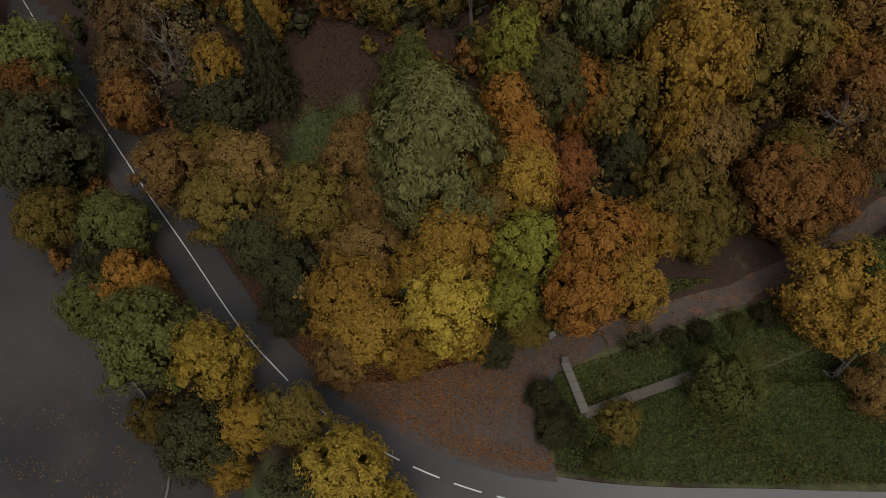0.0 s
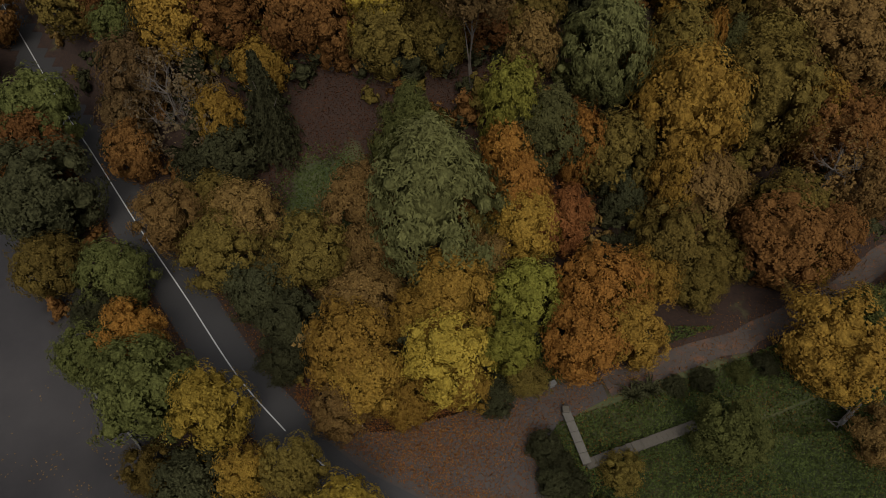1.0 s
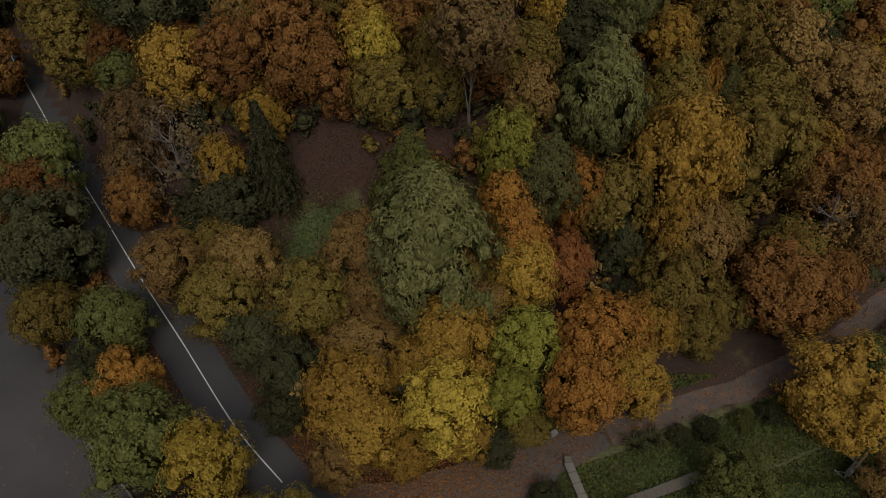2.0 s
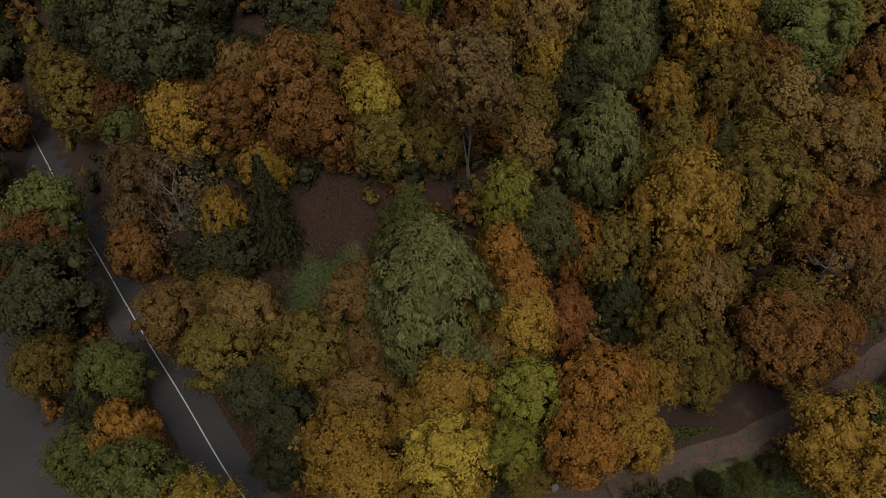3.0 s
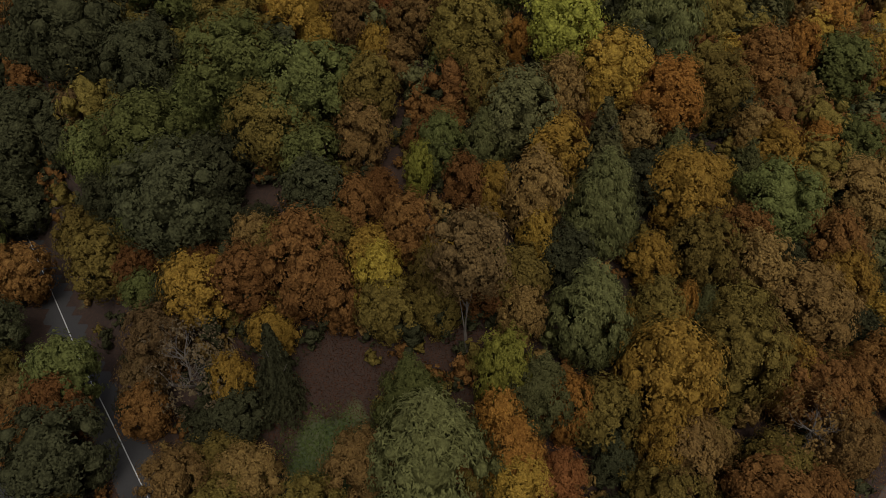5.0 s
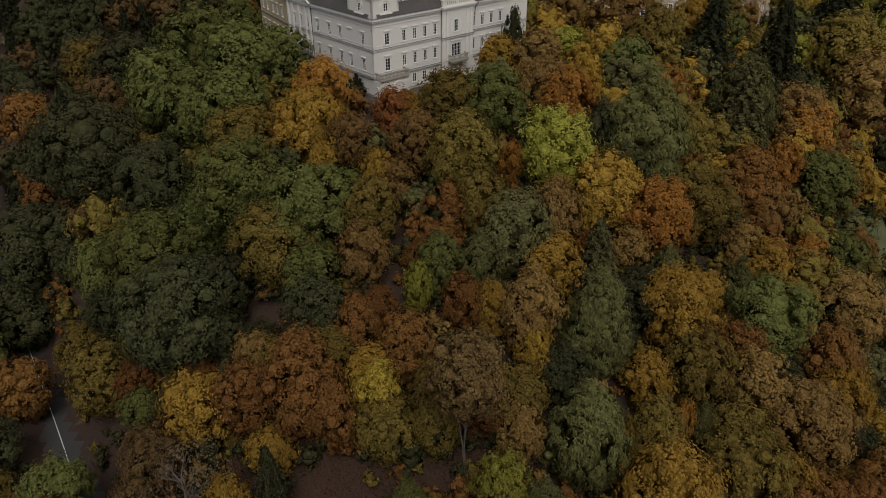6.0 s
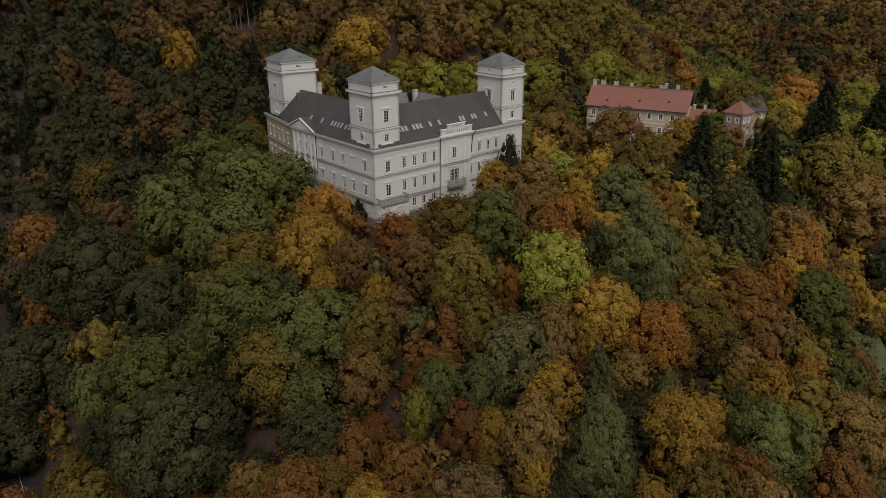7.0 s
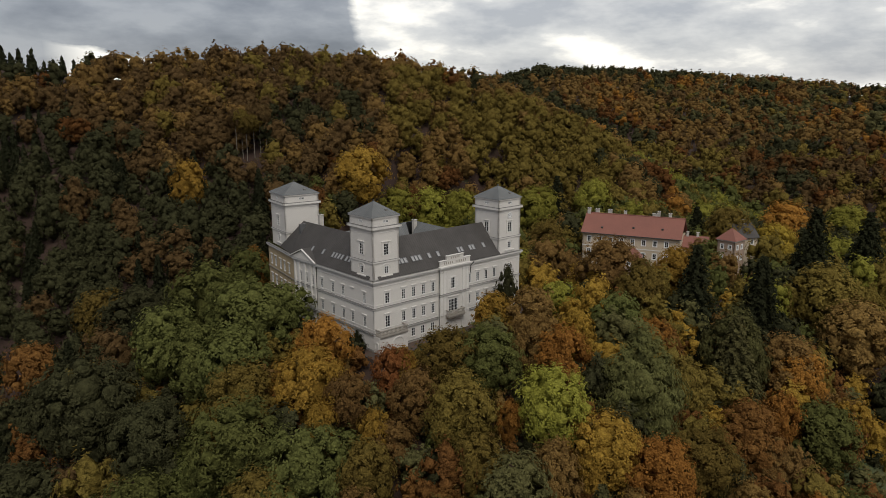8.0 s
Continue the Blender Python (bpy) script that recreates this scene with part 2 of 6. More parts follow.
def seamed_roof(name, one, two, pitch):
    """Sheet roofing: weathered metal with standing seams every pitch metres along the roof's own x."""
    m, n, l, b = material(name, 0.8, 0.0)
    co = n.new("ShaderNodeTexCoord")
    w = n.new("ShaderNodeTexWave")
    w.wave_type, w.bands_direction, w.wave_profile = "BANDS", "X", "SAW"
    w.inputs["Scale"].default_value, w.inputs["Distortion"].default_value = 0.314 / pitch, 0.0
    l.new(co.outputs["UV"], w.inputs["Vector"])
    seam = spread(n, l, w.outputs["Fac"], 0.86, 0.94)
    coarse = spread(n, l, noise_node(n, l, 0.35, 6.0, 0.7), 0.35, 0.65)
    col = blend(n, l, coarse, one, two)
    col = blend(n, l, seam, col, tuple(0.55 * c for c in one))
    l.new(col, b.inputs["Base Color"])
    relief(n, l, b, w.outputs["Fac"], 0.5, 0.05)
    return m


dark_roof = seamed_roof("dark_sheet_roof", (0.048, 0.043, 0.040), (0.068, 0.062, 0.058), 0.55)
pale_roof = seamed_roof("grey_sheet_roof", (0.105, 0.11, 0.11), (0.15, 0.155, 0.155), 0.5)

glass, gn, gl, gb = material("window_glass", 0.15)
gb.inputs["Base Color"].default_value = (0.012, 0.013, 0.014, 1)
gb.inputs["Specular IOR Level"].default_value = 0.15
lamp_glass, hn, hl, hb = material("clear_lamp_glass", 0.5)
hb.inputs["Base Color"].default_value = (0.30, 0.30, 0.30, 1)

water, an, al, ab = material("pond_water", 0.12)
ab.inputs["Base Color"].default_value = (0.035, 0.032, 0.028, 1)
ab.inputs["IOR"].default_value = 1.33
# Pale drifts in the base colour stand in for reflected clouds.
al.new(blend(an, al, spread(an, al, noise_node(an, al, 0.055, 5.0), 0.36, 0.64), (0.027, 0.0245, 0.0245), (0.056, 0.050, 0.048)), ab.inputs["Base Color"])
relief(an, al, ab, noise_node(an, al, 1.6, 4.0), 0.06, 0.02)


def ground_material():
    """Woodland floor and grass: leaf litter, soil and green, by drifts of noise and by the stored share of grass."""
    m, n, l, b = material("woodland_floor", 0.97)
    at = n.new("ShaderNodeAttribute")
    at.attribute_name = "grass"
    fine = noise_node(n, l, 2.2, 8.0, 0.75)
    speck = noise_node(n, l, 7.0, 4.0, 0.8)
    big = noise_node(n, l, 0.16, 5.0, 0.65)
    litter = blend(n, l, spread(n, l, fine, 0.36, 0.64), (0.022, 0.013, 0.010), (0.05, 0.025, 0.015))
    litter = blend(n, l, spread(n, l, speck, 0.60, 0.70), litter, (0.095, 0.044, 0.022))
    green = blend(n, l, spread(n, l, fine, 0.35, 0.65), (0.036, 0.050, 0.018), (0.056, 0.074, 0.024))
    green = blend(n, l, spread(n, l, big, 0.42, 0.68), green, (0.085, 0.08, 0.032))
    green = blend(n, l, spread(n, l, speck, 0.66, 0.74), green, (0.17, 0.12, 0.04))
    add = n.new("ShaderNodeMath")
    add.operation = "ADD"
    l.new(at.outputs["Fac"], add.inputs[0])
    l.new(spread(n, l, big, 0.3, 0.7), add.inputs[1])
    l.new(blend(n, l, spread(n, l, add.outputs["Value"], 0.75, 1.05), litter, green), b.inputs["Base Color"])
    relief(n, l, b, fine, 0.7, 0.12)
    return m


earth = ground_material()


# ---- building helpers ----
def mesh_of(bm, name, *materials):
    me = bpy.data.meshes.new(name)
    bm.to_mesh(me)
    bm.free()
    for m in materials:
        me.materials.append(m)
    return me


def part(name, bm, mat, parent=None, label="", at=None):
    ob = new(name, mesh_of(bm, name, mat))
    if parent:
        ob.parent = parent
    if at is not None:
        ob.matrix_basis = at
    return tagged(ob, label)


def thing(name, label, category, at=None, group="", kind=""):
    ob = new(name)
    ob.empty_display_size = 0.5
    if at is not None:
        ob.matrix_basis = at
    return tagged(ob, label, category, group, kind)


def solid(*boxes, bevel=0.0):
    """One bmesh of axis-aligned boxes (x0, y0, z0, x1, y1, z1)."""
    bm = bmesh.new()
    for x0, y0, z0, x1, y1, z1 in boxes:
        v = [bm.verts.new((x, y, z)) for z in (z0, z1) for x, y in ((x0, y0), (x1, y0), (x1, y1), (x0, y1))]
        for f in ((0, 3, 2, 1), (4, 5, 6, 7), (0, 1, 5, 4), (1, 2, 6, 5), (2, 3, 7, 6), (3, 0, 4, 7)):
            bm.faces.new([v[i] for i in f])
    if bevel:
        bmesh.ops.bevel(bm, geom=bm.edges[:], offset=bevel, segments=1, affect="EDGES")
    return bm


def prism(points, z0, z1):
    """An upright solid over a plan of points, given anticlockwise."""
    bm = bmesh.new()
    low = [bm.verts.new((x, y, z0)) for x, y in points]
    top = [bm.verts.new((x, y, z1)) for x, y in points]
    k = len(points)
    bm.faces.new(low[::-1])
    bm.faces.new(top)
    for i in range(k):
        bm.faces.new((low[i], low[(i + 1) % k], top[(i + 1) % k], top[i]))
    return bm


def tube(points, radii, sides=6):
    """A tapered round solid along points."""
    bm = bmesh.new()
    rings = []
    for i, (p, r) in enumerate(zip(points, radii)):
        p = Vector(p)
        way = Vector(points[min(i + 1, len(points) - 1)]) - Vector(points[max(i - 1, 0)])
        turn = way.to_track_quat("Z", "Y").to_matrix()
        rings.append([bm.verts.new(p + turn @ Vector((r * math.cos(2 * math.pi * k / sides), r * math.sin(2 * math.pi * k / sides), 0))) for k in range(sides)])
    for a, b in zip(rings, rings[1:]):
        for k in range(sides):
            bm.faces.new((a[k], a[(k + 1) % sides], b[(k + 1) % sides], b[k]))
    bm.faces.new(rings[0][::-1])
    bm.faces.new(rings[-1])
    return bm


# ---- the lie of the land ----
ROAD = [(-140, 196), (-112, 156), (-88, 122), (-64.1, 88.7), (-55.5, 76.6), (-47.6, 66.3), (-38.3, 53.9), (-30.7, 44.2), (-22.7, 33.8), (-16.6, 27.5), (-11.1, 23.0), (-6.6, 20.2), (-0.8, 17.5), (5.9, 15.4), (16, 13.7), (30, 13.2), (60, 13.5), (140, 20)]
PATH = [(6.5, 24), (11, 30.3), (18, 32.6), (25.3, 35.2), (33, 38), (40.8, 41.2), (50, 46.5), (60, 54), (75, 70), (95, 100)]
SHORE = [(-120, 130), (-85, 90), (-66, 66.5), (-54.5, 52), (-47, 42.5), (-42, 35.5), (-36.4, 30.2), (-31.9, 26.0), (-29.1, 22.3), (-27.8, 18.8), (-27.6, 15), (-28.6, 10), (-33, 2), (-45, -14)]
WATER_Z = -1.1
CREST_LEFT = [(-300, 262, 112), (-222, 318, 112), (-188, 323, 105.5), (-152, 328, 99.3), (-105, 336, 101.5), (-73, 342, 104.5), (-24, 339, 100.5), (17, 330, 93.5), (49, 306, 76.5), (70, 281, 59.5), (85, 255, 46)]
CREST_RIGHT = [(-60, 760, 84), (45, 790, 98), (112, 792, 111), (235, 815, 107), (320, 790, 102), (450, 720, 87), (620, 560, 84)]
SPUR = [(330, 520, 74), (240, 430, 60), (175, 375, 44), (140, 335, 33)]


LEGS = {}


def legs(points):
    """A polyline's starts, ways and heights as arrays."""
    key = (len(points), tuple(points[0]), tuple(points[-1]))
    if key not in LEGS:
        p = np.array([tuple(q)[:2] for q in points], float)
        z = np.array([q[2] if len(q) > 2 else 0.0 for q in points], float)
        LEGS[key] = (p[:-1], np.diff(p, axis=0), z[:-1], np.diff(z))
    return LEGS[key]


def nearest(points, x, y):
    """For each place the nearest leg of a polyline, how far along it, and the distance."""
    p, e, z, dz = legs(points)
    qx, qy = np.ravel(x)[None] - p[:, :1], np.ravel(y)[None] - p[:, 1:]
    s = np.clip((qx * e[:, :1] + qy * e[:, 1:]) / (e * e).sum(1)[:, None], 0, 1)
    d = np.hypot(qx - s * e[:, :1], qy - s * e[:, 1:])
    k = d.argmin(0)
    pick_ = (k, np.arange(len(k)))
    return k, s[pick_], d[pick_], qx[pick_], qy[pick_]


def along(points, x, y):
    """Distance to a polyline, and the height carried along it where it has one."""
    k, s, d, _, _ = nearest(points, x, y)
    _, _, z, dz = legs(points)
    return d.reshape(np.shape(x)), (z[k] + s * dz[k]).reshape(np.shape(x))


def side(points, x, y):
    """Signed distance to a polyline: positive on its left-hand side."""
    k, _, d, qx, qy = nearest(points, x, y)
    e = legs(points)[1][k]
    return (d * np.sign(e[:, 0] * qy - e[:, 1] * qx)).reshape(np.shape(x))


def soft_max(a, b, k):
    m = np.maximum(a, b)
    return m + k * np.log(np.exp((a - m) / k) + np.exp((b - m) / k))


def height(x, y):
    """Ground height: the castle's hill, the hills behind, the valley floor with road and path, and the pond's bed."""
    x, y = np.asarray(x, float), np.asarray(y, float)
    d, top = along([(0, 150, 43), (70, 215, 43), (125, 214, 37)], x, y)
    d = d - 25
    hill = top - 0.65 * np.where(d > 0, np.sqrt(d * d + 30) - 5.48, 0)
    shoulder = 38 - 0.6 * (np.sqrt(np.maximum(np.hypot((x + 44) * 0.9, y - 150) - 9, 0) ** 2 + 30) - 5.48)
    hill = soft_max(hill, shoulder, 2.0)
    dl, zl = along(CREST_LEFT, x, y)
    dr, zr = along(CREST_RIGHT, x, y)
    ds, zs = along(SPUR, x, y)
    land = soft_max(zl - 0.5 * (np.sqrt(dl * dl + 400) - 20), zr - 0.20 * (np.sqrt(dr * dr + 2500) - 50), 5)
    land = soft_max(land, zs - 0.25 * (np.sqrt(ds * ds + 400) - 20), 4)
    land = soft_max(soft_max(hill, land, 3.0), np.zeros_like(x), 2.0) - 1.4
    far = np.clip((np.hypot(x, y) - 900) / 300, 0, 1)
    land = land * (1 - far) + 70 * far
    bumps = 0.25 * np.sin(x * 0.31 + 1.3 * np.sin(y * 0.17)) + 0.25 * np.sin(y * 0.37 + x * 0.11)
    flat = np.minimum(along(ROAD, x, y)[0] - 3.2, along(PATH, x, y)[0] - 2.5)
    keep = np.clip(flat / 7.0, 0, 1)
    land = (land + bumps) * keep + (1 - keep) * 0.0
    w = np.minimum(side(SHORE[::-1], x, y), (125 - y) * 0.3)
    return np.where(w > -1.5, land + np.clip(w + 1.5, 0, 4) * -0.75, land)


def h(x, y):
    return float(height(np.array([x]), np.array([y]))[0])


def ground_grid(xs, ys):
    gx, gy = np.meshgrid(xs, ys)
    gz = height(gx, gy)
    k = len(xs)
    verts = np.stack([gx.ravel(), gy.ravel(), gz.ravel()], 1)
    i, j = np.meshgrid(np.arange(len(xs) - 1), np.arange(len(ys) - 1))
    a = (j * k + i).ravel()
    return verts, np.stack([a, a + 1, a + k + 1, a + k], 1)


def stepped(low, near_low, near_high, high, fine, coarse):
    """Grid lines: even and close in the middle, then ever wider apart outwards."""
    return np.concatenate([near_low - np.geomspace(near_low - low, 3.0, coarse), np.linspace(near_low, near_high, fine), near_high + np.geomspace(3.0, high - near_high, coarse)])


verts, faces = ground_grid(stepped(-2600, -110, 120, 2600, 120, 46), stepped(-1500, -30, 240, 3500, 130, 52))
me = bpy.data.meshes.new("ground")
me.from_pydata(verts.tolist(), [], faces.tolist())
me.materials.append(earth)
gx, gy = verts[:, 0], verts[:, 1]
meadow = np.clip(1.2 - np.hypot((gx - 30) / 26, (gy - 25) / 11), 0, 1) * 1.3
glade = np.clip(1.25 - np.hypot((gx + 14) / 7, (gy - 57) / 6.5), 0, 1) * 1.5
lawn = np.clip(1.3 - np.hypot((gx - 42) / 22, (gy - 172) / 14), 0, 1) * 1.3
field = np.clip(1.3 - np.hypot((gx - 92) / 16, (gy - 122) / 30), 0, 1) * 1.3
verge = np.clip(1 - np.hypot((gx + 20) / 8, (gy - 12) / 14), 0, 1)
band = me.attributes.new("grass", "FLOAT", "POINT")
band.data.foreach_set("value", np.clip(meadow + glade + lawn + field + verge, 0, 1).astype(np.float32))
me.polygons.foreach_set("use_smooth", [True] * len(me.polygons))
tagged(new("ground", me), "wooded ground of leaf litter, soil and rough grass", "ground", kind="structure")


def ribbon(points, left, right, z, step=1.0, wave=0.0):
    """A strip laid along a line, left and right of it by those widths."""
    dense = [Vector((*points[0][:2], 0))]
    pts = [Vector((p[0], p[1], 0)) for p in points]
    for k in range(len(pts) - 1):
        p0, p1, p2, p3 = pts[max(k - 1, 0)], pts[k], pts[k + 1], pts[min(k + 2, len(pts) - 1)]
        count = max(2, int((p2 - p1).length / step))
        for s in range(1, count + 1):
            u = s / count
            dense.append(0.5 * (2 * p1 + (p2 - p0) * u + (2 * p0 - 5 * p1 + 4 * p2 - p3) * u * u + (3 * p1 - p0 - 3 * p2 + p3) * u ** 3))
    bm = bmesh.new()
    rows = []
    for i, p in enumerate(dense):
        way = (dense[min(i + 1, len(dense) - 1)] - dense[max(i - 1, 0)]).normalized()
        out = Vector((-way.y, way.x, 0))
        l_w = left + wave * noise.noise((i * 0.35, 1.7, left))
        r_w = right + wave * noise.noise((i * 0.35, 8.1, right))
        rows.append((bm.verts.new(p + out * l_w + Vector((0, 0, z))), bm.verts.new(p - out * r_w + Vector((0, 0, z)))))
    for (a, b), (c, d) in zip(rows, rows[1:]):
        bm.faces.new((a, b, d, c))
    return bm, dense


bm, road_line = ribbon(ROAD, 2.9, 2.9, 0.05)
tagged(part("road", bm, asphalt), "dark grey asphalt road with a white centre line", "road", kind="structure")
apron = prism([(-13, 27.2), (-8.5, 23.6), (0.5, 19.2), (7, 17.4), (11.4, 16.9), (11.2, 18.2), (10.6, 20.0), (10.2, 23.5), (11.2, 26.8), (14.5, 29.4), (18, 31.2), (17.2, 34.0), (12, 32.6), (7.0, 31.4), (1.0, 29.2), (-6, 27.4)], -0.3, 0.065)
tagged(part("pavement", apron, leafy_asphalt), "leaf-strewn brownish apron where the path meets the road", "junction", kind="structure")
bm, path_line = ribbon(PATH[2:], 1.45, 1.45, 0.055, wave=0.5)
tagged(part("footpath", bm, gravel), "brown gravel footpath strewn with fallen leaves", "path", kind="structure")
bm, _ = ribbon([(6, 14.8), (16, 13.2), (30, 12.7), (60, 13.0), (140, 19.5)], 3.6, 4.0, 0.062)
tagged(part("road", bm, asphalt), "pale worn asphalt of the road past the junction", "road", kind="structure")

markings = thing("road_marking", "white painted centre line, solid and then dashed", "road marking", kind="structure")
bm, _ = ribbon(ROAD[:10], 0.07, 0.07, 0.075)
part("solid_line", bm, road_paint, markings)
run, spots = 0.0, []
for a, b in zip(road_line, road_line[1:]):
    if -15.5 < a.x < 75:
        spots.append((run, a, (b - a).normalized()))
        run += (b - a).length


def on_line(s):
    for k in range(len(spots) - 1):
        if spots[k][0] <= s <= spots[k + 1][0]:
            u = (s - spots[k][0]) / (spots[k + 1][0] - spots[k][0])
            return spots[k][1].lerp(spots[k + 1][1], u), spots[k][2]
    return spots[-1][1], spots[-1][2]


for k in range(int(run / 4.4)):
    bm = bmesh.new()
    rows = []
    for s in np.linspace(k * 4.4 + 1.0, k * 4.4 + 3.9, 5):
        p, way = on_line(s)
        out = Vector((-way.y, way.x, 0)) * 0.075
        rows.append((bm.verts.new(p + out + Vector((0, 0, 0.085))), bm.verts.new(p - out + Vector((0, 0, 0.085)))))
    for (a, b), (c, d) in zip(rows, rows[1:]):
        bm.faces.new((a, b, d, c))
    part("dash", bm, road_paint, markings)
bm = bmesh.new()
vs = [bm.verts.new((x, y, WATER_Z)) for x, y in ((-260, -120), (-20, -120), (-20, 30), (-44, 62), (-110, 150), (-260, 150))]
bm.faces.new(vs)
tagged(part("pond_water", bm, water), "still grey pond water with cloud reflections painted into its colour", "water", kind="structure")
bm, _ = ribbon(SHORE[5:12], 0.10, 0.10, 0.0)
low = bmesh.ops.extrude_face_region(bm, geom=bm.faces[:])
bmesh.ops.translate(bm, verts=[v for v in low["geom"] if isinstance(v, bmesh.types.BMVert)], vec=(0, 0, -1.0))
bmesh.ops.translate(bm, verts=bm.verts[:], vec=(0, 0, -0.75))
bmesh.ops.recalc_face_normals(bm, faces=bm.faces[:])
tagged(part("pond_kerb", bm, kerb_stone), "low pale stone edging along the pond's bank", "kerb", kind="structure")


# ---- the castle ----
CASTLE = Matrix.Translation((-11.72, 130.2, 0)) @ pose(0, 0, 0, 0, 0, 41.3)
BASE, FLOOR1, FLOOR2, EAVE = 41.0, 46.5, 51.5, 57.0
castle = thing("castle", "white four-storey castle with three square corner towers and dark roofs", "castle", CASTLE)


def face_frame(x, y, degrees, z=0.0):
    """A wall's own frame: x along the wall, y into the building, z up."""
    return pose(x, y, z, 0, 0, degrees)


def wall_sheet(length, z0, z1, holes, thick=0.45):
    """A wall with openings (x0, z0, x1, z1) right through it; its outer face lies at y = 0."""
    xs = sorted({0.0, length, *(v for q in holes for v in (q[0], q[2]))})
    zs = sorted({z0, z1, *(v for q in holes for v in (q[1], q[3]))})
    bm = bmesh.new()
    cache = {}

    def vert(x, y, z):
        key = (round(x, 4), y, round(z, 4))
        if key not in cache:
            cache[key] = bm.verts.new((x, y, z))
        return cache[key]

    for xa, xb in zip(xs, xs[1:]):
        for za, zb in zip(zs, zs[1:]):
            if any(q[0] <= xa and xb <= q[2] and q[1] <= za and zb <= q[3] for q in holes):
                continue
            bm.faces.new((vert(xa, 0, za), vert(xb, 0, za), vert(xb, 0, zb), vert(xa, 0, zb)))
            bm.faces.new((vert(xa, thick, za), vert(xa, thick, zb), vert(xb, thick, zb), vert(xb, thick, za)))
    for x0, za, x1, zb in [*holes, (0.0, z0, length, z1)]:
        c = ((x0, za), (x1, za), (x1, zb), (x0, zb))
        for p, q in zip(c, c[1:] + c[:1]):
            for cut in (xs if p[1] == q[1] else zs,):
                lo, hi = (min(p[0], q[0]), max(p[0], q[0])) if p[1] == q[1] else (min(p[1], q[1]), max(p[1], q[1]))
                stops = [s for s in cut if lo <= s <= hi]
                for s, t in zip(stops, stops[1:]):
                    e = ((s, p[1]), (t, p[1])) if p[1] == q[1] else ((p[0], s), (p[0], t))
                    try:
                        bm.faces.new((vert(e[0][0], 0, e[0][1]), vert(e[1][0], 0, e[1][1]), vert(e[1][0], thick, e[1][1]), vert(e[0][0], thick, e[0][1])))
                    except ValueError:
                        pass
    bmesh.ops.recalc_face_normals(bm, faces=bm.faces[:])
    return bm


WINDOWS = {}


def window_set(wide, tall, cols, rows):
    """Shared meshes of a window of that size, its foot at z = 0: frame with glazing bars, and glass."""
    key = (wide, tall, cols, rows)
    if key not in WINDOWS:
        w, bar = wide / 2, 0.035
        boxes = [(-w, -0.01, 0, -w + 0.065, 0.1, tall), (w - 0.065, -0.01, 0, w, 0.1, tall), (-w + 0.065, -0.01, 0, w - 0.065, 0.1, 0.065), (-w + 0.065, -0.01, tall - 0.065, w - 0.065, 0.1, tall)]
        for i in range(1, cols):
            x = -w + wide * i / cols
            thick = 0.03 if i * 2 == cols else bar / 2
            boxes.append((x - thick, 0.0, 0.065, x + thick, 0.06, tall - 0.065))
        for i in range(1, rows):
            z = tall * i / rows
            boxes.append((-w + 0.065, 0.005, z - bar / 2, w - 0.065, 0.05, z + bar / 2))
        WINDOWS[key] = (mesh_of(solid(*boxes), "window_frame", white_paint), mesh_of(solid((-w + 0.03, 0.06, 0.03, w - 0.03, 0.08, tall - 0.03)), "pane", glass),
                        mesh_of(solid((-w - 0.14, -0.13, -0.16, w + 0.14, 0.14, 0.0)), "sill", trim_plaster))
    return WINDOWS[key]


def window(parent, base, x, z, wide, tall, cols=2, rows=3, hood=0.45, surround=False):
    """A window in an opening whose foot is at (x, z) of the wall's frame: frame, pane, sill and a hood moulding above."""
    fr, pane, sill = window_set(wide, tall, cols, rows)
    at = base @ Matrix.Translation((x, 0, z))
    w = new("window", fr)
    w.parent, w.matrix_basis = parent, at
    tagged(w, "white many-paned casement window")
    for name, me in (("pane", pane), ("sill", sill)):
        o = new(name, me)
        o.parent = w
    k = wide / 2
    if hood:
        part("hood", solid((-k - 0.28, -0.20, tall + hood, k + 0.28, 0.0, tall + hood + 0.17), (-k - 0.2, -0.1, tall + hood - 0.12, k + 0.2, 0.0, tall + hood)), trim_plaster, w)
    if surround:
        part("surround", solid((-k - 0.34, -0.07, -0.1, -k - 0.04, 0.0, tall + 0.3), (k + 0.04, -0.07, -0.1, k + 0.34, 0.0, tall + 0.3), (-k - 0.04, -0.07, tall + 0.02, k + 0.04, 0.0, tall + 0.3)), trim_plaster, w)
    return w


def storeyed_wall(name, base, length, z0, z1, rows, mat, label=""):
    """A castle wall with its rows of windows: rows of (z, width, height, columns, panes up, hood, surround, places)."""
    holes = [(x - wide / 2, z, x + wide / 2, z + tall) for z, wide, tall, _, _, _, _, xs in rows for x in xs]
    ob = part(name, wall_sheet(length, z0, z1, holes), mat, castle, label, base)
    for z, wide, tall, cols, panes, hood, surround, xs in rows:
        for x in xs:
            window(castle, base, x, z, wide, tall, cols, panes, hood, surround)
    return ob


def ledge(name, base, x0, x1, z, out, tall, mat=None, label=""):
    """A moulding along a wall: two steps and a sheet-metal cover on top."""
    ob = part(name, solid((x0, -out * 0.55, z - tall, x1, 0.0, z - tall * 0.45), (x0 - out * 0.3, -out, z - tall * 0.45, x1 + out * 0.3, 0.0, z)), mat or trim_plaster, castle, label, base)
    part("cover", solid((x0 - out * 0.35, -out - 0.05, z, x1 + out * 0.35, 0.02, z + 0.06)), cornice_lead, ob, "dark weathered sheet metal")
    return ob


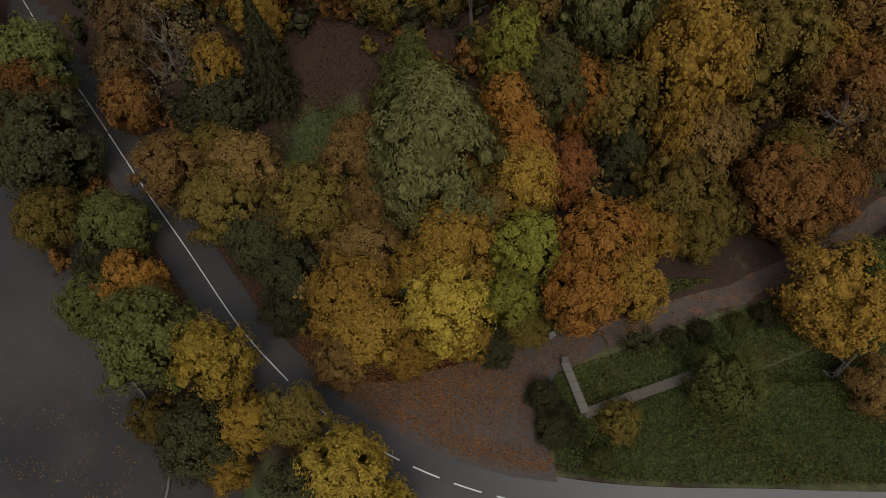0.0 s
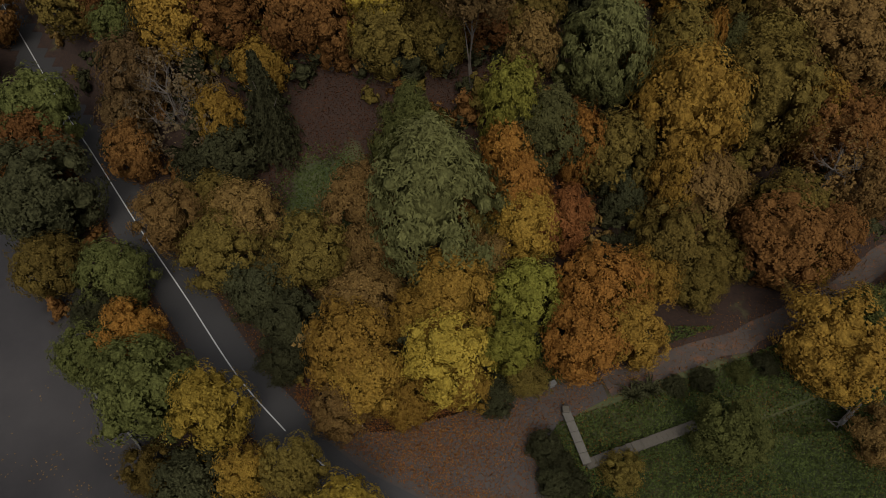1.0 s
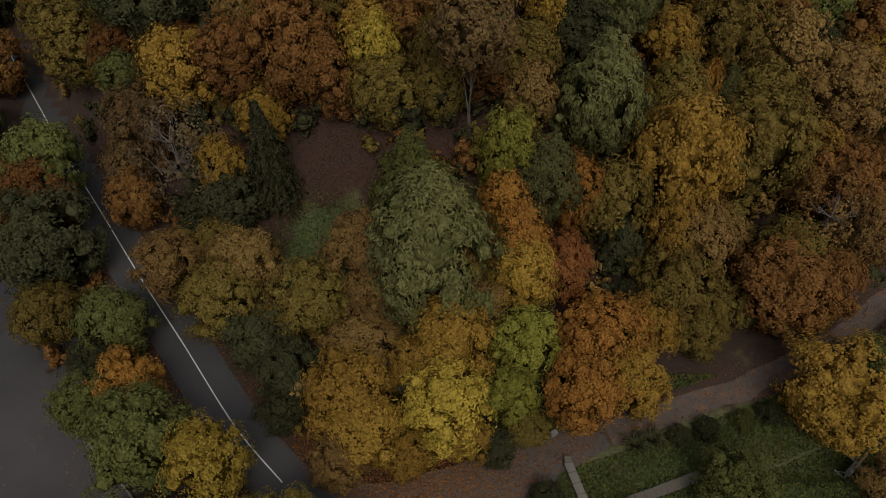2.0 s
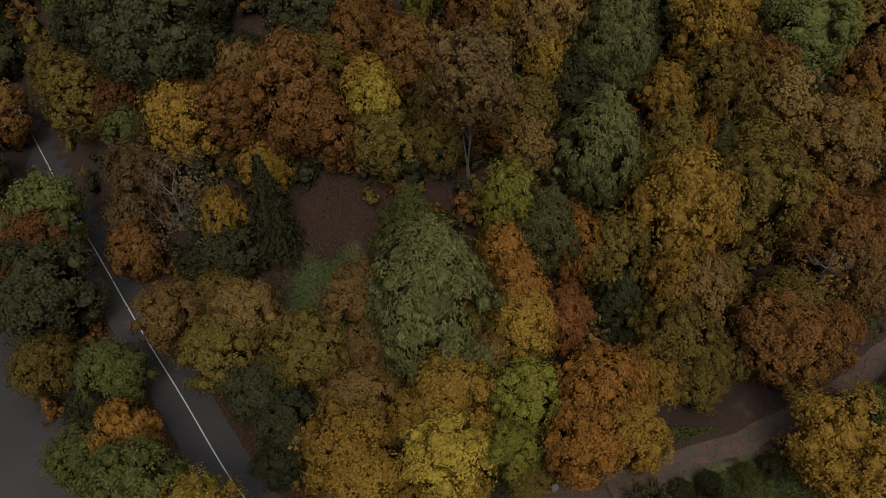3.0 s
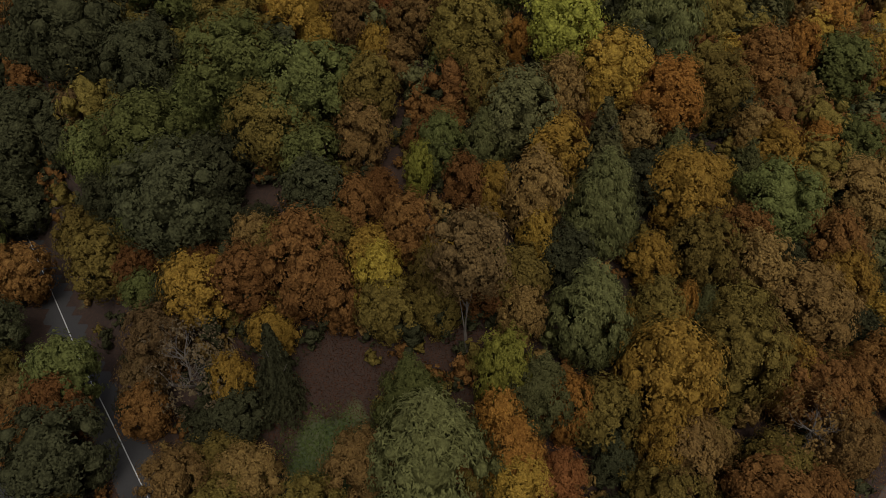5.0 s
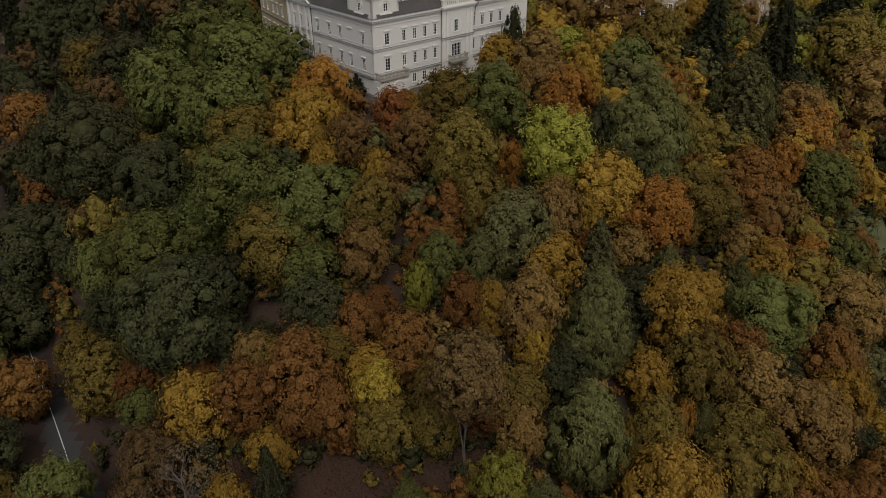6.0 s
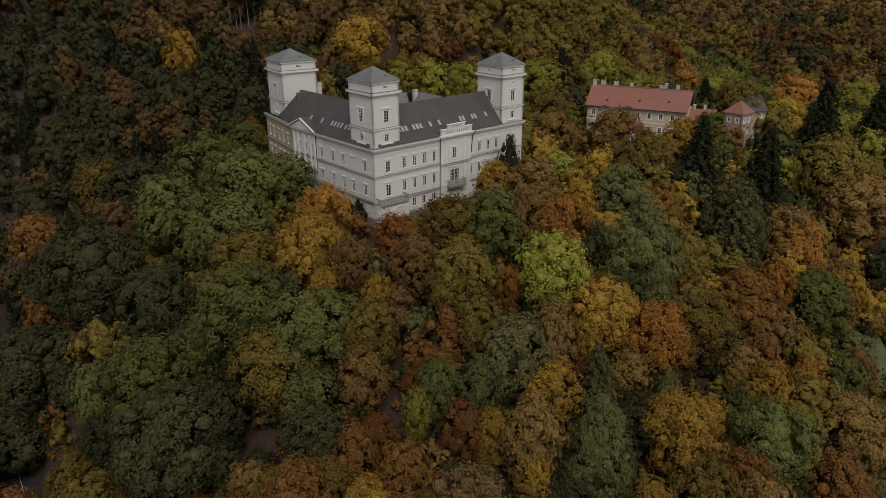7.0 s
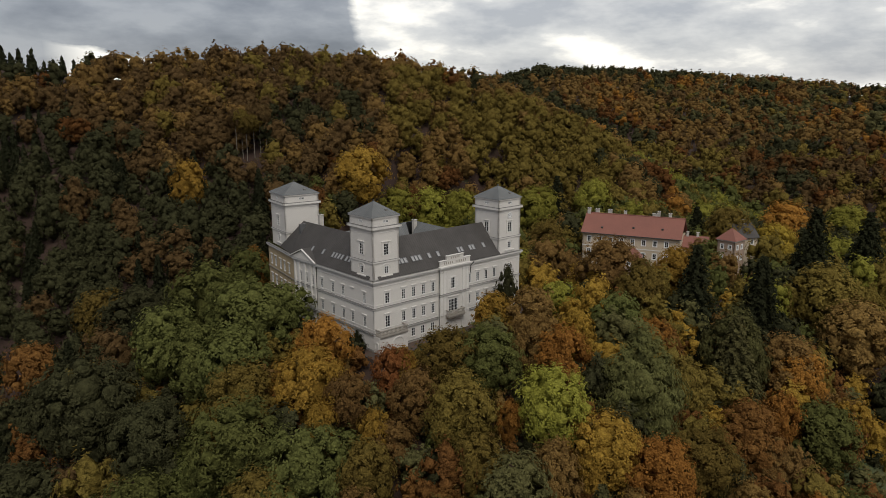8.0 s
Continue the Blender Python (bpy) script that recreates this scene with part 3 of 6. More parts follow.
LONG, SIDE = 41.0, 29.2
front, west = face_frame(0, 0, 0), face_frame(0, SIDE, -90)
bays = [7.2, 9.8, 12.35, 14.9, 25.2, 27.7, 30.25, 32.8]
risalit = [20.4]

# long front: rows of windows from the top down
storeyed_wall("front_wall", front, LONG, FLOOR1, EAVE,
              [(52.4, 0.85, 2.0, 2, 4, 0.35, False, bays), (52.3, 1.05, 2.1, 2, 4, 0.35, True, [3.2, 37.6]),
               (47.85, 0.85, 2.0, 2, 4, 0.35, False, bays), (47.5, 1.15, 2.3, 2, 4, 0.4, False, [3.2, 37.6])], plaster)
storeyed_wall("base_wall", face_frame(0, 0.12, 0), LONG, BASE, FLOOR1, [(44.1, 0.95, 1.7, 2, 3, 0.0, False, [9.7, 12.2, 14.85, 27.6, 30.2, 32.8])], base_plaster, "greyish plastered ground floor")
# short front on the other side of the corner, measured from its far end
short = [SIDE - v for v in (10.4, 14.1, 18.2)]
storeyed_wall("side_wall", west, SIDE, FLOOR1, EAVE,
              [(52.2, 0.85, 2.0, 2, 4, 0.35, False, short + [SIDE - 21.9, SIDE - 24.3, SIDE - 26.7]), (52.2, 0.85, 2.0, 2, 4, 0.35, False, [SIDE - 3.1]),
               (47.5, 0.85, 2.0, 2, 4, 0.35, False, short + [SIDE - 3.1, SIDE - 7.2, SIDE - 21.9, SIDE - 24.3, SIDE - 26.7])], plaster)
storeyed_wall("base_wall", face_frame(0.12, SIDE, -90), SIDE, BASE, FLOOR1, [(43.8, 0.95, 1.6, 2, 3, 0.0, False, [SIDE - v for v in (10.4, 14.1, 18.2, 24.3)])], base_plaster, "greyish plastered ground floor")
part("hood", solid((SIDE - 7.9, -0.2, 54.6, SIDE - 6.5, 0.0, 54.77)), trim_plaster, castle, "", west)
for base, length in ((front, LONG), (west, SIDE)):
    ledge("cornice", base, -0.25, length + (0.25 if base is front else 0), EAVE + 0.25, 0.6, 0.75, None, "projecting moulded main cornice")
    part("frieze", solid((0, -0.08, EAVE - 1.25, length, 0.0, EAVE - 1.12)), trim_plaster, castle, "", base)
    ledge("string_course", base, -0.05, length, FLOOR2 + 0.2, 0.22, 0.34)
    part("band", solid((0, -0.06, FLOOR2 + 0.75, length, 0.0, FLOOR2 + 0.85)), trim_plaster, castle, "", base)
    ledge("string_course", base, -0.05, length, FLOOR1 + 0.2, 0.25, 0.36)
    part("band", solid((0, -0.06, FLOOR1 + 0.85, length, 0.0, FLOOR1 + 0.95)), trim_plaster, castle, "", base)
    ledge("plinth", base, -0.05, length, 43.3, 0.2, 0.4, base_plaster)

# middle projection of the long front with its lettered parapet
mid = face_frame(16.3, -0.45, 0)
MID = 8.4
storeyed_wall("projection", mid, MID, BASE, EAVE + 0.35, [(52.3, 1.0, 2.3, 2, 4, 0.0, True, [3.75]), (47.3, 2.5, 2.7, 6, 4, 0.5, False, [3.85])], plaster, "shallow projecting middle bay")
for x0 in (-0.02, MID - 0.02):
    part("return_wall", solid((x0, 0.02, BASE, x0 + 0.04, 0.5, EAVE + 0.35)), plaster, castle, "", mid)
for x in (0.25, 1.15, 6.4, 7.5):
    part("pilaster", solid((x, -0.12, FLOOR1 + 0.3, x + 0.55, 0.0, EAVE - 0.7), (x - 0.08, -0.18, EAVE - 0.95, x + 0.63, 0.0, EAVE - 0.7)), trim_plaster, castle, "", mid)
for x in (2.6, 4.9):
    part("side_light", solid((x - 0.27, -0.05, 52.4, x + 0.27, -0.02, 54.4)), trim_plaster, castle, "", mid)
part("cornice", solid((-0.35, -0.5, EAVE + 0.0, MID + 0.35, 0.4, EAVE + 0.35), (-0.2, -0.3, EAVE - 0.3, MID + 0.2, 0.0, EAVE)), trim_plaster, castle, "", mid)
ledge("string_course", mid, 0.0, MID, 51.4, 0.35, 0.35)
parapet = part("parapet", solid((0.0, -0.25, EAVE + 0.35, MID, 0.15, EAVE + 1.5), (1.8, -0.25, EAVE + 1.5, 6.5, 0.15, EAVE + 2.35)), plaster, castle, "stepped parapet with rows of worn raised lettering", mid)
part("coping", solid((-0.15, -0.36, EAVE + 1.5, 1.8, 0.24, EAVE + 1.6), (6.5, -0.36, EAVE + 1.5, MID + 0.15, 0.24, EAVE + 1.6), (1.65, -0.36, EAVE + 2.35, 6.65, 0.24, EAVE + 2.45)), trim_plaster, parapet)
for k in range(12):
    if k != 5:
        part("letter_bar", solid((1.1 + 0.53 * k, -0.29, EAVE + 0.7, 1.1 + 0.53 * k + 0.2, -0.25, EAVE + 1.2)), sandstone, parapet)
for k in range(5):
    part("letter_bar", solid((2.9 + 0.55 * k, -0.29, EAVE + 1.72, 2.9 + 0.55 * k + 0.2, -0.25, EAVE + 2.12)), sandstone, parapet)
part("down_pipe", tube([(-0.15, -0.12, BASE), (-0.15, -0.12, EAVE - 0.3), (-0.15, -0.5, EAVE + 0.2)], [0.1, 0.1, 0.1], 8), lichen, castle, "dark iron down pipe", mid)
part("down_pipe", tube([(MID + 0.3, -0.1, EAVE - 2.2), (MID + 0.3, -0.2, EAVE - 0.6), (MID + 0.9, -0.55, EAVE + 0.2)], [0.1, 0.1, 0.1], 8), lichen, castle, "dark iron down pipe", mid)
part("down_pipe", tube([(9.1, -0.12, BASE), (9.1, -0.12, EAVE - 0.3), (9.1, -0.6, EAVE + 0.2)], [0.1, 0.1, 0.1], 8), lichen, castle, "dark iron down pipe", west)


def balcony(base, x0, x1, deep, z, label):
    """A stone balcony: slab, brackets, rail and balusters."""
    ob = part("balcony", solid((x0, -deep, z - 0.35, x1, 0.0, z), (x0 + 0.1, -deep + 0.1, z - 0.6, x1 - 0.1, 0.0, z - 0.35)), sandstone, castle, label, base)
    part("rail", solid((x0, -deep, z + 0.85, x1, -deep + 0.26, z + 1.02), (x0, -deep + 0.26, z + 0.85, x0 + 0.26, 0.0, z + 1.02), (x1 - 0.26, -deep + 0.26, z + 0.85, x1, 0.0, z + 1.02)), sandstone, ob)
    count = int((x1 - x0) / 0.34)
    me = mesh_of(tube([(0, 0, 0), (0, 0, 0.2), (0, 0, 0.45), (0, 0, 0.85)], [0.08, 0.11, 0.06, 0.08], 6), "baluster", sandstone)
    spots = [(x0 + 0.17 + (x1 - x0 - 0.34) * i / count, -deep + 0.13) for i in range(count + 1)] + [(x, -deep + 0.4 + 0.34 * i) for x in (x0 + 0.13, x1 - 0.13) for i in range(int(deep / 0.34) - 1)]
    for x, y in spots:
        o = new("baluster", me)
        o.parent, o.matrix_basis = ob, Matrix.Translation((x, y, z))
    return ob


balcony(mid, 1.6, 6.2, 1.2, 46.9, "stone balcony with balusters under a tall window")
# corner terrace under the first-floor window, with an arched doorway below it
storeyed_wall("terrace_wall", face_frame(0.0, -1.5, 0), 7.0, BASE, 46.2, [], base_plaster)
part("return_wall", solid((0.0, -1.05, BASE, 0.4, 0.1, 46.2), (6.6, -1.05, BASE, 7.0, 0.1, 46.2)), base_plaster, castle)
balcony(face_frame(0.0, 0, 0), 0.1, 6.9, 1.75, 46.6, "stone terrace with a balustrade over an arched entrance")


def arch(name, base, x, z, wide, tall, mat, label=""):
    """A round-headed blind arch: a moulded rim on the wall with a recessed leaf inside."""
    bm = bmesh.new()
    r, spring = wide / 2, tall - wide / 2
    line = [(r, 0.0)] + [(r * math.cos(a), spring + r * math.sin(a)) for a in np.linspace(0, math.pi, 13)] + [(-r, 0.0)]
    for (xa, za), (xb, zb) in zip(line, line[1:]):
        g = 1 + 0.22 / r
        quad = [(xa, za), (xa * g, za if za <= spring else spring + (za - spring) * g), (xb * g, zb if zb <= spring else spring + (zb - spring) * g), (xb, zb)]
        low = [bm.verts.new((x + p, 0.0, z + q)) for p, q in quad]
        top = [bm.verts.new((x + p, -0.14, z + q)) for p, q in quad]
        bm.faces.new(top)
        for i in range(4):
            bm.faces.new((low[i], low[(i + 1) % 4], top[(i + 1) % 4], top[i]))
    bmesh.ops.recalc_face_normals(bm, faces=bm.faces[:])
    ob = part(name, bm, trim_plaster, castle, label, base)
    leaf = bmesh.new()
    leaf.faces.new([leaf.verts.new((x + p, -0.03, z + q)) for p, q in line])
    part("leaf", leaf, mat, ob)
    return ob


arch("archway", face_frame(0.0, -1.5, 0), 4.6, 43.3, 2.6, 2.2, base_plaster, "moulded blind arch")
arch("archway", mid, 4.9, 43.0, 2.6, 2.6, base_plaster, "moulded blind arch")
arch("niche", face_frame(0.0, -1.5, -90), -0.75, 43.8, 0.7, 1.2, base_plaster)

# shallow gabled projection at the far end of the short front
gable = face_frame(-0.35, SIDE, -90)
for x in (0.3, 2.0, 4.4, 6.8, 8.4):
    part("pilaster", solid((x, 0.0, FLOOR1 + 0.4, x + 0.45, 0.33, EAVE - 0.6)), trim_plaster, castle, "", gable)
bm = bmesh.new()
tri_low = [bm.verts.new(p) for p in ((-0.4, -0.35, EAVE + 0.3), (9.5, -0.35, EAVE + 0.3), (4.55, -0.35, EAVE + 2.3))]
tri_back = [bm.verts.new(p) for p in ((-0.4, 2.4, EAVE + 0.3), (9.5, 2.4, EAVE + 0.3), (4.55, 2.4, EAVE + 2.3))]
bm.faces.new(tri_low)
bm.faces.new(tri_back[::-1])
for i in range(3):
    bm.faces.new((tri_low[i], tri_back[i], tri_back[(i + 1) % 3], tri_low[(i + 1) % 3]))
bmesh.ops.recalc_face_normals(bm, faces=bm.faces[:])
pediment = part("pediment", bm, plaster, castle, "low triangular white pediment", gable)
for sgn in (0, 1):
    bm = bmesh.new()
    a, b = ((-0.7, EAVE + 0.25), (4.55, EAVE + 2.45)) if sgn == 0 else ((4.55, EAVE + 2.45), (9.8, EAVE + 0.25))
    lo = [bm.verts.new(p) for p in ((a[0], -0.65, a[1]), (b[0], -0.65, b[1]), (b[0], -0.3, b[1]), (a[0], -0.3, a[1]))]
    hi = [bm.verts.new((v.co.x, v.co.y, v.co.z + 0.2)) for v in lo]
    bm.faces.new(lo[::-1])
    bm.faces.new(hi)
    for i in range(4):
        bm.faces.new((lo[i], lo[(i + 1) % 4], hi[(i + 1) % 4], hi[i]))
    part("raking_cornice", bm, trim_plaster, pediment)
    cover = solid((0, -0.32, 0.0, 1, 3.4, 0.1))
    for v in cover.verts:
        v.co.z += (EAVE + 0.35 + 2.2 * v.co.x) if sgn == 0 else (EAVE + 0.35 + 2.2 * (1 - v.co.x))
        v.co.x = (-0.7 + 5.25 * v.co.x) if sgn == 0 else (4.55 + 5.25 * v.co.x)
    part("cover", cover, dark_roof, pediment, "dark sheet-metal covering")

# yellowed wall turning away at the end of the short front
turn = math.degrees(math.atan2(46.4 - SIDE, 3.0))
away = face_frame(3.0, 46.4, turn - 180)
AWAY = math.hypot(46.4 - SIDE, 3.0)
storeyed_wall("end_wall", away, AWAY, BASE, EAVE, [(52.6, 0.9, 1.9, 2, 3, 0.35, False, [2.2, 5.0, 8.4, 11.0, 14.0]), (48.0, 0.9, 1.9, 2, 3, 0.35, False, [2.2, 5.0, 8.4, 11.0, 14.0])], tan_plaster, "yellowed plaster wall")
ledge("cornice", away, 0, AWAY, EAVE + 0.25, 0.5, 0.6)
ledge("string_course", away, 0, AWAY, FLOOR2 + 0.2, 0.2, 0.3, tan_plaster)


# ---- towers ----
def tower(x, y, degrees, wide, deep, label, clock=False, plain=False):
    """A square tower above the cornice, standing on the corner at (x, y): shaft, cornices, attic storey and hipped roof."""
    base = pose(x, y, 0, 0, 0, degrees)
    t = part("tower", prism([(0.35, 0.35), (wide - 0.35, 0.35), (wide - 0.35, deep - 0.35), (0.35, deep - 0.35)], EAVE, 69.2), plaster, castle, label, base)
    sides = [(pose(0, 0, 0), wide), (pose(0, deep, 0, 0, 0, -90), deep), (pose(wide, 0, 0, 0, 0, 90), deep), (pose(wide, deep, 0, 0, 0, 180), wide)]
    for k, (f, span) in enumerate(sides):
        mid_x = span / 2
        holes = [] if plain and k != 1 else [(mid_x - 0.55, 61.9, mid_x + 0.55, 64.1)]
        low = [] if plain and k != 1 else [(mid_x - 0.5, 58.3, mid_x + 0.5, 59.7)]
        attic = [(mid_x - 0.62, 68.15, mid_x + 0.62, 68.65)]
        part("face", wall_sheet(span, EAVE, 69.2, holes + low + attic, 0.34), plaster, t, "", f)
        for q in holes + low + attic:
            w_, t_ = q[2] - q[0], q[3] - q[1]
            cols, rows = (2, 4) if t_ > 2 else (2, 3) if t_ > 1 else (4, 2)
            fr, pane, sill = window_set(round(w_, 2), round(t_, 2), cols, rows)
            spot = f @ Matrix.Translation(((q[0] + q[2]) / 2, -0.02, q[1]))
            o = new("window", fr)
            o.parent, o.matrix_basis = t, spot
            g = new("pane", pane)
            g.parent, g.matrix_basis = t, spot
        for q in holes:
            part("surround", solid((q[0] - 0.45, -0.09, q[1] - 0.1, q[0] - 0.06, 0, q[3] + 0.35), (q[2] + 0.06, -0.09, q[1] - 0.1, q[2] + 0.45, 0, q[3] + 0.35), (q[0] - 0.55, -0.2, q[3] + 0.35, q[2] + 0.55, 0, q[3] + 0.5)), trim_plaster, t, "", f)
        for q in low:
            arm = bmesh.new()
            r = 0.95
            pts = [(mid_x + r * math.cos(a), 59.2 + r * math.sin(a)) for a in np.linspace(0, math.pi, 11)]
            for (xa, za), (xb, zb) in zip(pts, pts[1:]):
                g = 1.17
                quad = [(xa, za), (mid_x + (xa - mid_x) * g, 59.2 + (za - 59.2) * g), (mid_x + (xb - mid_x) * g, 59.2 + (zb - 59.2) * g), (xb, zb)]
                lo_ = [arm.verts.new((p, 0.0, s)) for p, s in quad]
                hi_ = [arm.verts.new((p, -0.1, s)) for p, s in quad]
                arm.faces.new(hi_)
                for i in range(4):
                    arm.faces.new((lo_[i], lo_[(i + 1) % 4], hi_[(i + 1) % 4], hi_[i]))
            bmesh.ops.recalc_face_normals(arm, faces=arm.faces[:])
            part("arch_moulding", arm, trim_plaster, t, "", f)
            part("sill", solid((mid_x - 1.4, -0.25, 57.75, mid_x + 1.4, 0.0, 57.95)), trim_plaster, t, "", f)
        for z, out, tall, mat in ((60.85, 0.16, 0.3, trim_plaster), (67.55, 0.42, 0.5, trim_plaster), (69.35, 0.2, 0.25, trim_plaster)):
            c = part("moulding", solid((-out, -out, z - tall, span + out, 0.0, z)), mat, t, "", f)
            part("cover", solid((-out - 0.03, -out - 0.03, z, span + out + 0.03, 0.0, z + 0.05)), cornice_lead, t, "dark sheet metal", f)
        part("panel_band", solid((0.9, -0.05, 66.3, span - 0.9, 0.0, 66.42)), trim_plaster, t, "", f)
        if clock and k == 0:
            disc = tube([(mid_x, 0.0, 65.55), (mid_x, -0.1, 65.55)], [0.72, 0.72], 24)
            part("clock_face", disc, white_paint, t, "round white clock with dark marks", f)
            for a in range(12):
                s, c = math.sin(a * math.pi / 6), math.cos(a * math.pi / 6)
                part("hour_mark", solid((mid_x + 0.56 * s - 0.05, -0.13, 65.55 + 0.56 * c - 0.07, mid_x + 0.56 * s + 0.05, -0.1, 65.55 + 0.56 * c + 0.07)), lichen, t, "", f)
            part("pointer", solid((mid_x - 0.04, -0.14, 65.5, mid_x + 0.04, -0.1, 65.98)), lichen, t, "", f)
            part("pointer", solid((mid_x - 0.3, -0.14, 65.5, mid_x + 0.04, -0.1, 65.58)), lichen, t, "", f)
    bm = bmesh.new()
    uv = bm.loops.layers.uv.new("UVMap")
    o = 0.32
    ring = [bm.verts.new(p) for p in ((-o, -o, 69.4), (wide + o, -o, 69.4), (wide + o, deep + o, 69.4), (-o, deep + o, 69.4))]
    top = bm.verts.new((wide / 2, deep / 2, 71.9))
    for i in range(4):
        f = bm.faces.new((ring[i], ring[(i + 1) % 4], top))
        way = (ring[(i + 1) % 4].co - ring[i].co).normalized()
        for lp in f.loops:
            lp[uv].uv = ((lp.vert.co - ring[i].co).dot(way), lp.vert.co.z)
    bm.faces.new(ring[::-1])
    part("roof", bm, pale_roof, t, "low hipped grey sheet-metal roof")
    part("finial", tube([(wide / 2, deep / 2, 71.85), (wide / 2, deep / 2, 72.1), (wide / 2, deep / 2, 72.15)], [0.22, 0.16, 0.03], 8), lichen, t)
    part("hatch", solid((wide * 0.62, 0.9, 70.05, wide * 0.62 + 0.5, 1.5, 70.5), bevel=0.04), cornice_lead, t)
    return t


tower(0.0, 0.0, 0, 6.25, 7.4, "square white corner tower with pale cornices")
tower(34.0, 0.0, 0, 7.0, 7.4, "square white tower carrying a clock face", clock=True)
tower(2.9, 37.6, -8.0, 8.4, 8.6, "square white tower rising over a yellowed wall", plain=True)


# ---- roofs ----
def roof_part(name, polygons, mat, label):
    bm = bmesh.new()
    uv = bm.loops.layers.uv.new("UVMap")
    for pts in polygons:
        f = bm.faces.new([bm.verts.new(p) for p in pts])
        way = (Vector(pts[1]) - Vector(pts[0])).normalized()
        for lp in f.loops:
            lp[uv].uv = ((lp.vert.co - Vector(pts[0])).dot(way), lp.vert.co.z)
    under = bmesh.ops.extrude_face_region(bm, geom=bm.faces[:])
    bmesh.ops.translate(bm, verts=[v for v in under["geom"] if isinstance(v, bmesh.types.BMVert)], vec=(0, 0, 0.12))
    return part(name, bm, mat, castle, label)


E, RZ, RD = EAVE + 0.32, 63.7, 5.2
front_roof = roof_part("front_roof", [
    [(1.0, -0.45, E), (34.2, -0.45, E), (35.2, RD, RZ), (1.0, RD, RZ)],
    [(36.0, 10.9, E), (10.9, 10.9, E), (RD, RD, RZ), (35.2, RD, RZ)]], dark_roof, "steep dark sheet-metal roof with skylights")
side_roof = roof_part("side_roof", [
    [(-0.45, SIDE + 0.3, E), (-0.45, 1.0, E), (RD, 1.0, RZ), (RD, 33.4, RZ)],
    [(2.3, 39.5, E), (-0.2, SIDE + 0.35, E), (RD, 33.4, RZ)],
    [(10.9, 10.9, E), (12.0, 37.0, E), (RD, 33.4, RZ), (RD, RD, RZ)],
    [(12.0, 37.0, E), (2.3, 39.5, E), (RD, 33.4, RZ)]], dark_roof, "steep dark hipped sheet-metal roof")
rear_roof = roof_part("rear_roof", [
    [(13, 26.5, E - 1.4), (31, 26.5, E - 1.4), (33, 31.0, 60.4), (13, 31.0, 60.4)],
    [(41, 36.0, E - 1.4), (11, 36.0, E - 1.4), (13, 31.0, 60.4), (36, 31.0, 60.4)],
    [(31, 8.0, E - 1.4), (41, 8.0, E - 1.4), (36, 13.0, 60.0)],
    [(31, 26.5, E - 1.4), (31, 8.0, E - 1.4), (36, 13.0, 60.0), (36, 31.0, 60.4)],
    [(41, 8.0, E - 1.4), (41, 36.0, E - 1.4), (36, 31.0, 60.4), (36, 13.0, 60.0)]], pale_roof, "low grey sheet-metal roof of the rear wing")
part("rear_wall", prism([(12, 27), (40.6, 27), (40.6, 35.6), (12, 35.6)], BASE, E - 1.3), plaster, castle)
part("rear_wall", prism([(31.5, 7.5), (40.6, 7.5), (40.6, 27), (31.5, 27)], BASE, E - 1.3), plaster, castle)
part("court_wall", prism([(10.2, 10.4), (34, 10.4), (34, 10.8), (10.2, 10.8)], BASE, E), plaster, castle)
part("court_wall", prism([(10.2, 10.8), (10.6, 10.8), (11.6, 36.4), (11.2, 36.4)], BASE, E), plaster, castle)

slope = math.degrees(math.atan2(RZ - E, RD + 0.45))


def skylight(roof, x, up, on_side=False):
    """A roof window lying on the slope: frame and pane."""
    f = Matrix.Translation((x, -0.45, E + 0.12)) if not on_side else Matrix.Translation((-0.45, x, E + 0.12)) @ pose(0, 0, 0, 0, 0, -90)
    at = f @ pose(0, 0, 0, slope) @ Matrix.Translation((0, up, 0))
    ob = part("skylight", solid((-0.4, 0, 0, -0.31, 1.25, 0.12), (0.31, 0, 0, 0.4, 1.25, 0.12), (-0.31, 0, 0, 0.31, 0.09, 0.12), (-0.31, 1.16, 0, 0.31, 1.25, 0.12)), grey_metal, roof, "grey framed roof window", at)
    part("pane", solid((-0.31, 0.09, 0.02, 0.31, 1.16, 0.06)), lamp_glass, ob)


for x in (7.2, 8.1, 9.0, 10.9, 11.8, 12.7, 15.2, 17.6, 23.4, 24.3, 26.8, 27.7, 30.8):
    skylight(front_roof, x, 2.3)
for y in (9.6, 10.8, 12.4, 13.5, 14.6, 15.7, 19.4, 23.6):
    skylight(side_roof, y, 2.2, True)
for x, y, z in ((8.6, 31.5, 65.0), (34.5, 29.5, 61.0)):
    ch = part("chimney", solid((x - 0.5, y - 0.4, z - 4.5, x + 0.5, y + 0.4, z), (x - 0.6, y - 0.5, z, x + 0.6, y + 0.5, z + 0.15)), chimney_plaster, castle, "plastered chimney stack")
    part("pot", tube([(x - 0.2, y, z + 0.15), (x - 0.2, y, z + 0.55)], [0.14, 0.11], 8), lichen, ch)
part("dormer_wall", solid((3.0, 31.2, 60.5, 4.4, 31.8, 63.6)), grey_metal, castle, "grey sheet-metal upstand")
part("forecourt", prism([(-2.5, -4), (44, -4), (44, 40), (-2.5, 48)], 40.0, 42.95), gravel, castle, "gravel round the castle's foot")


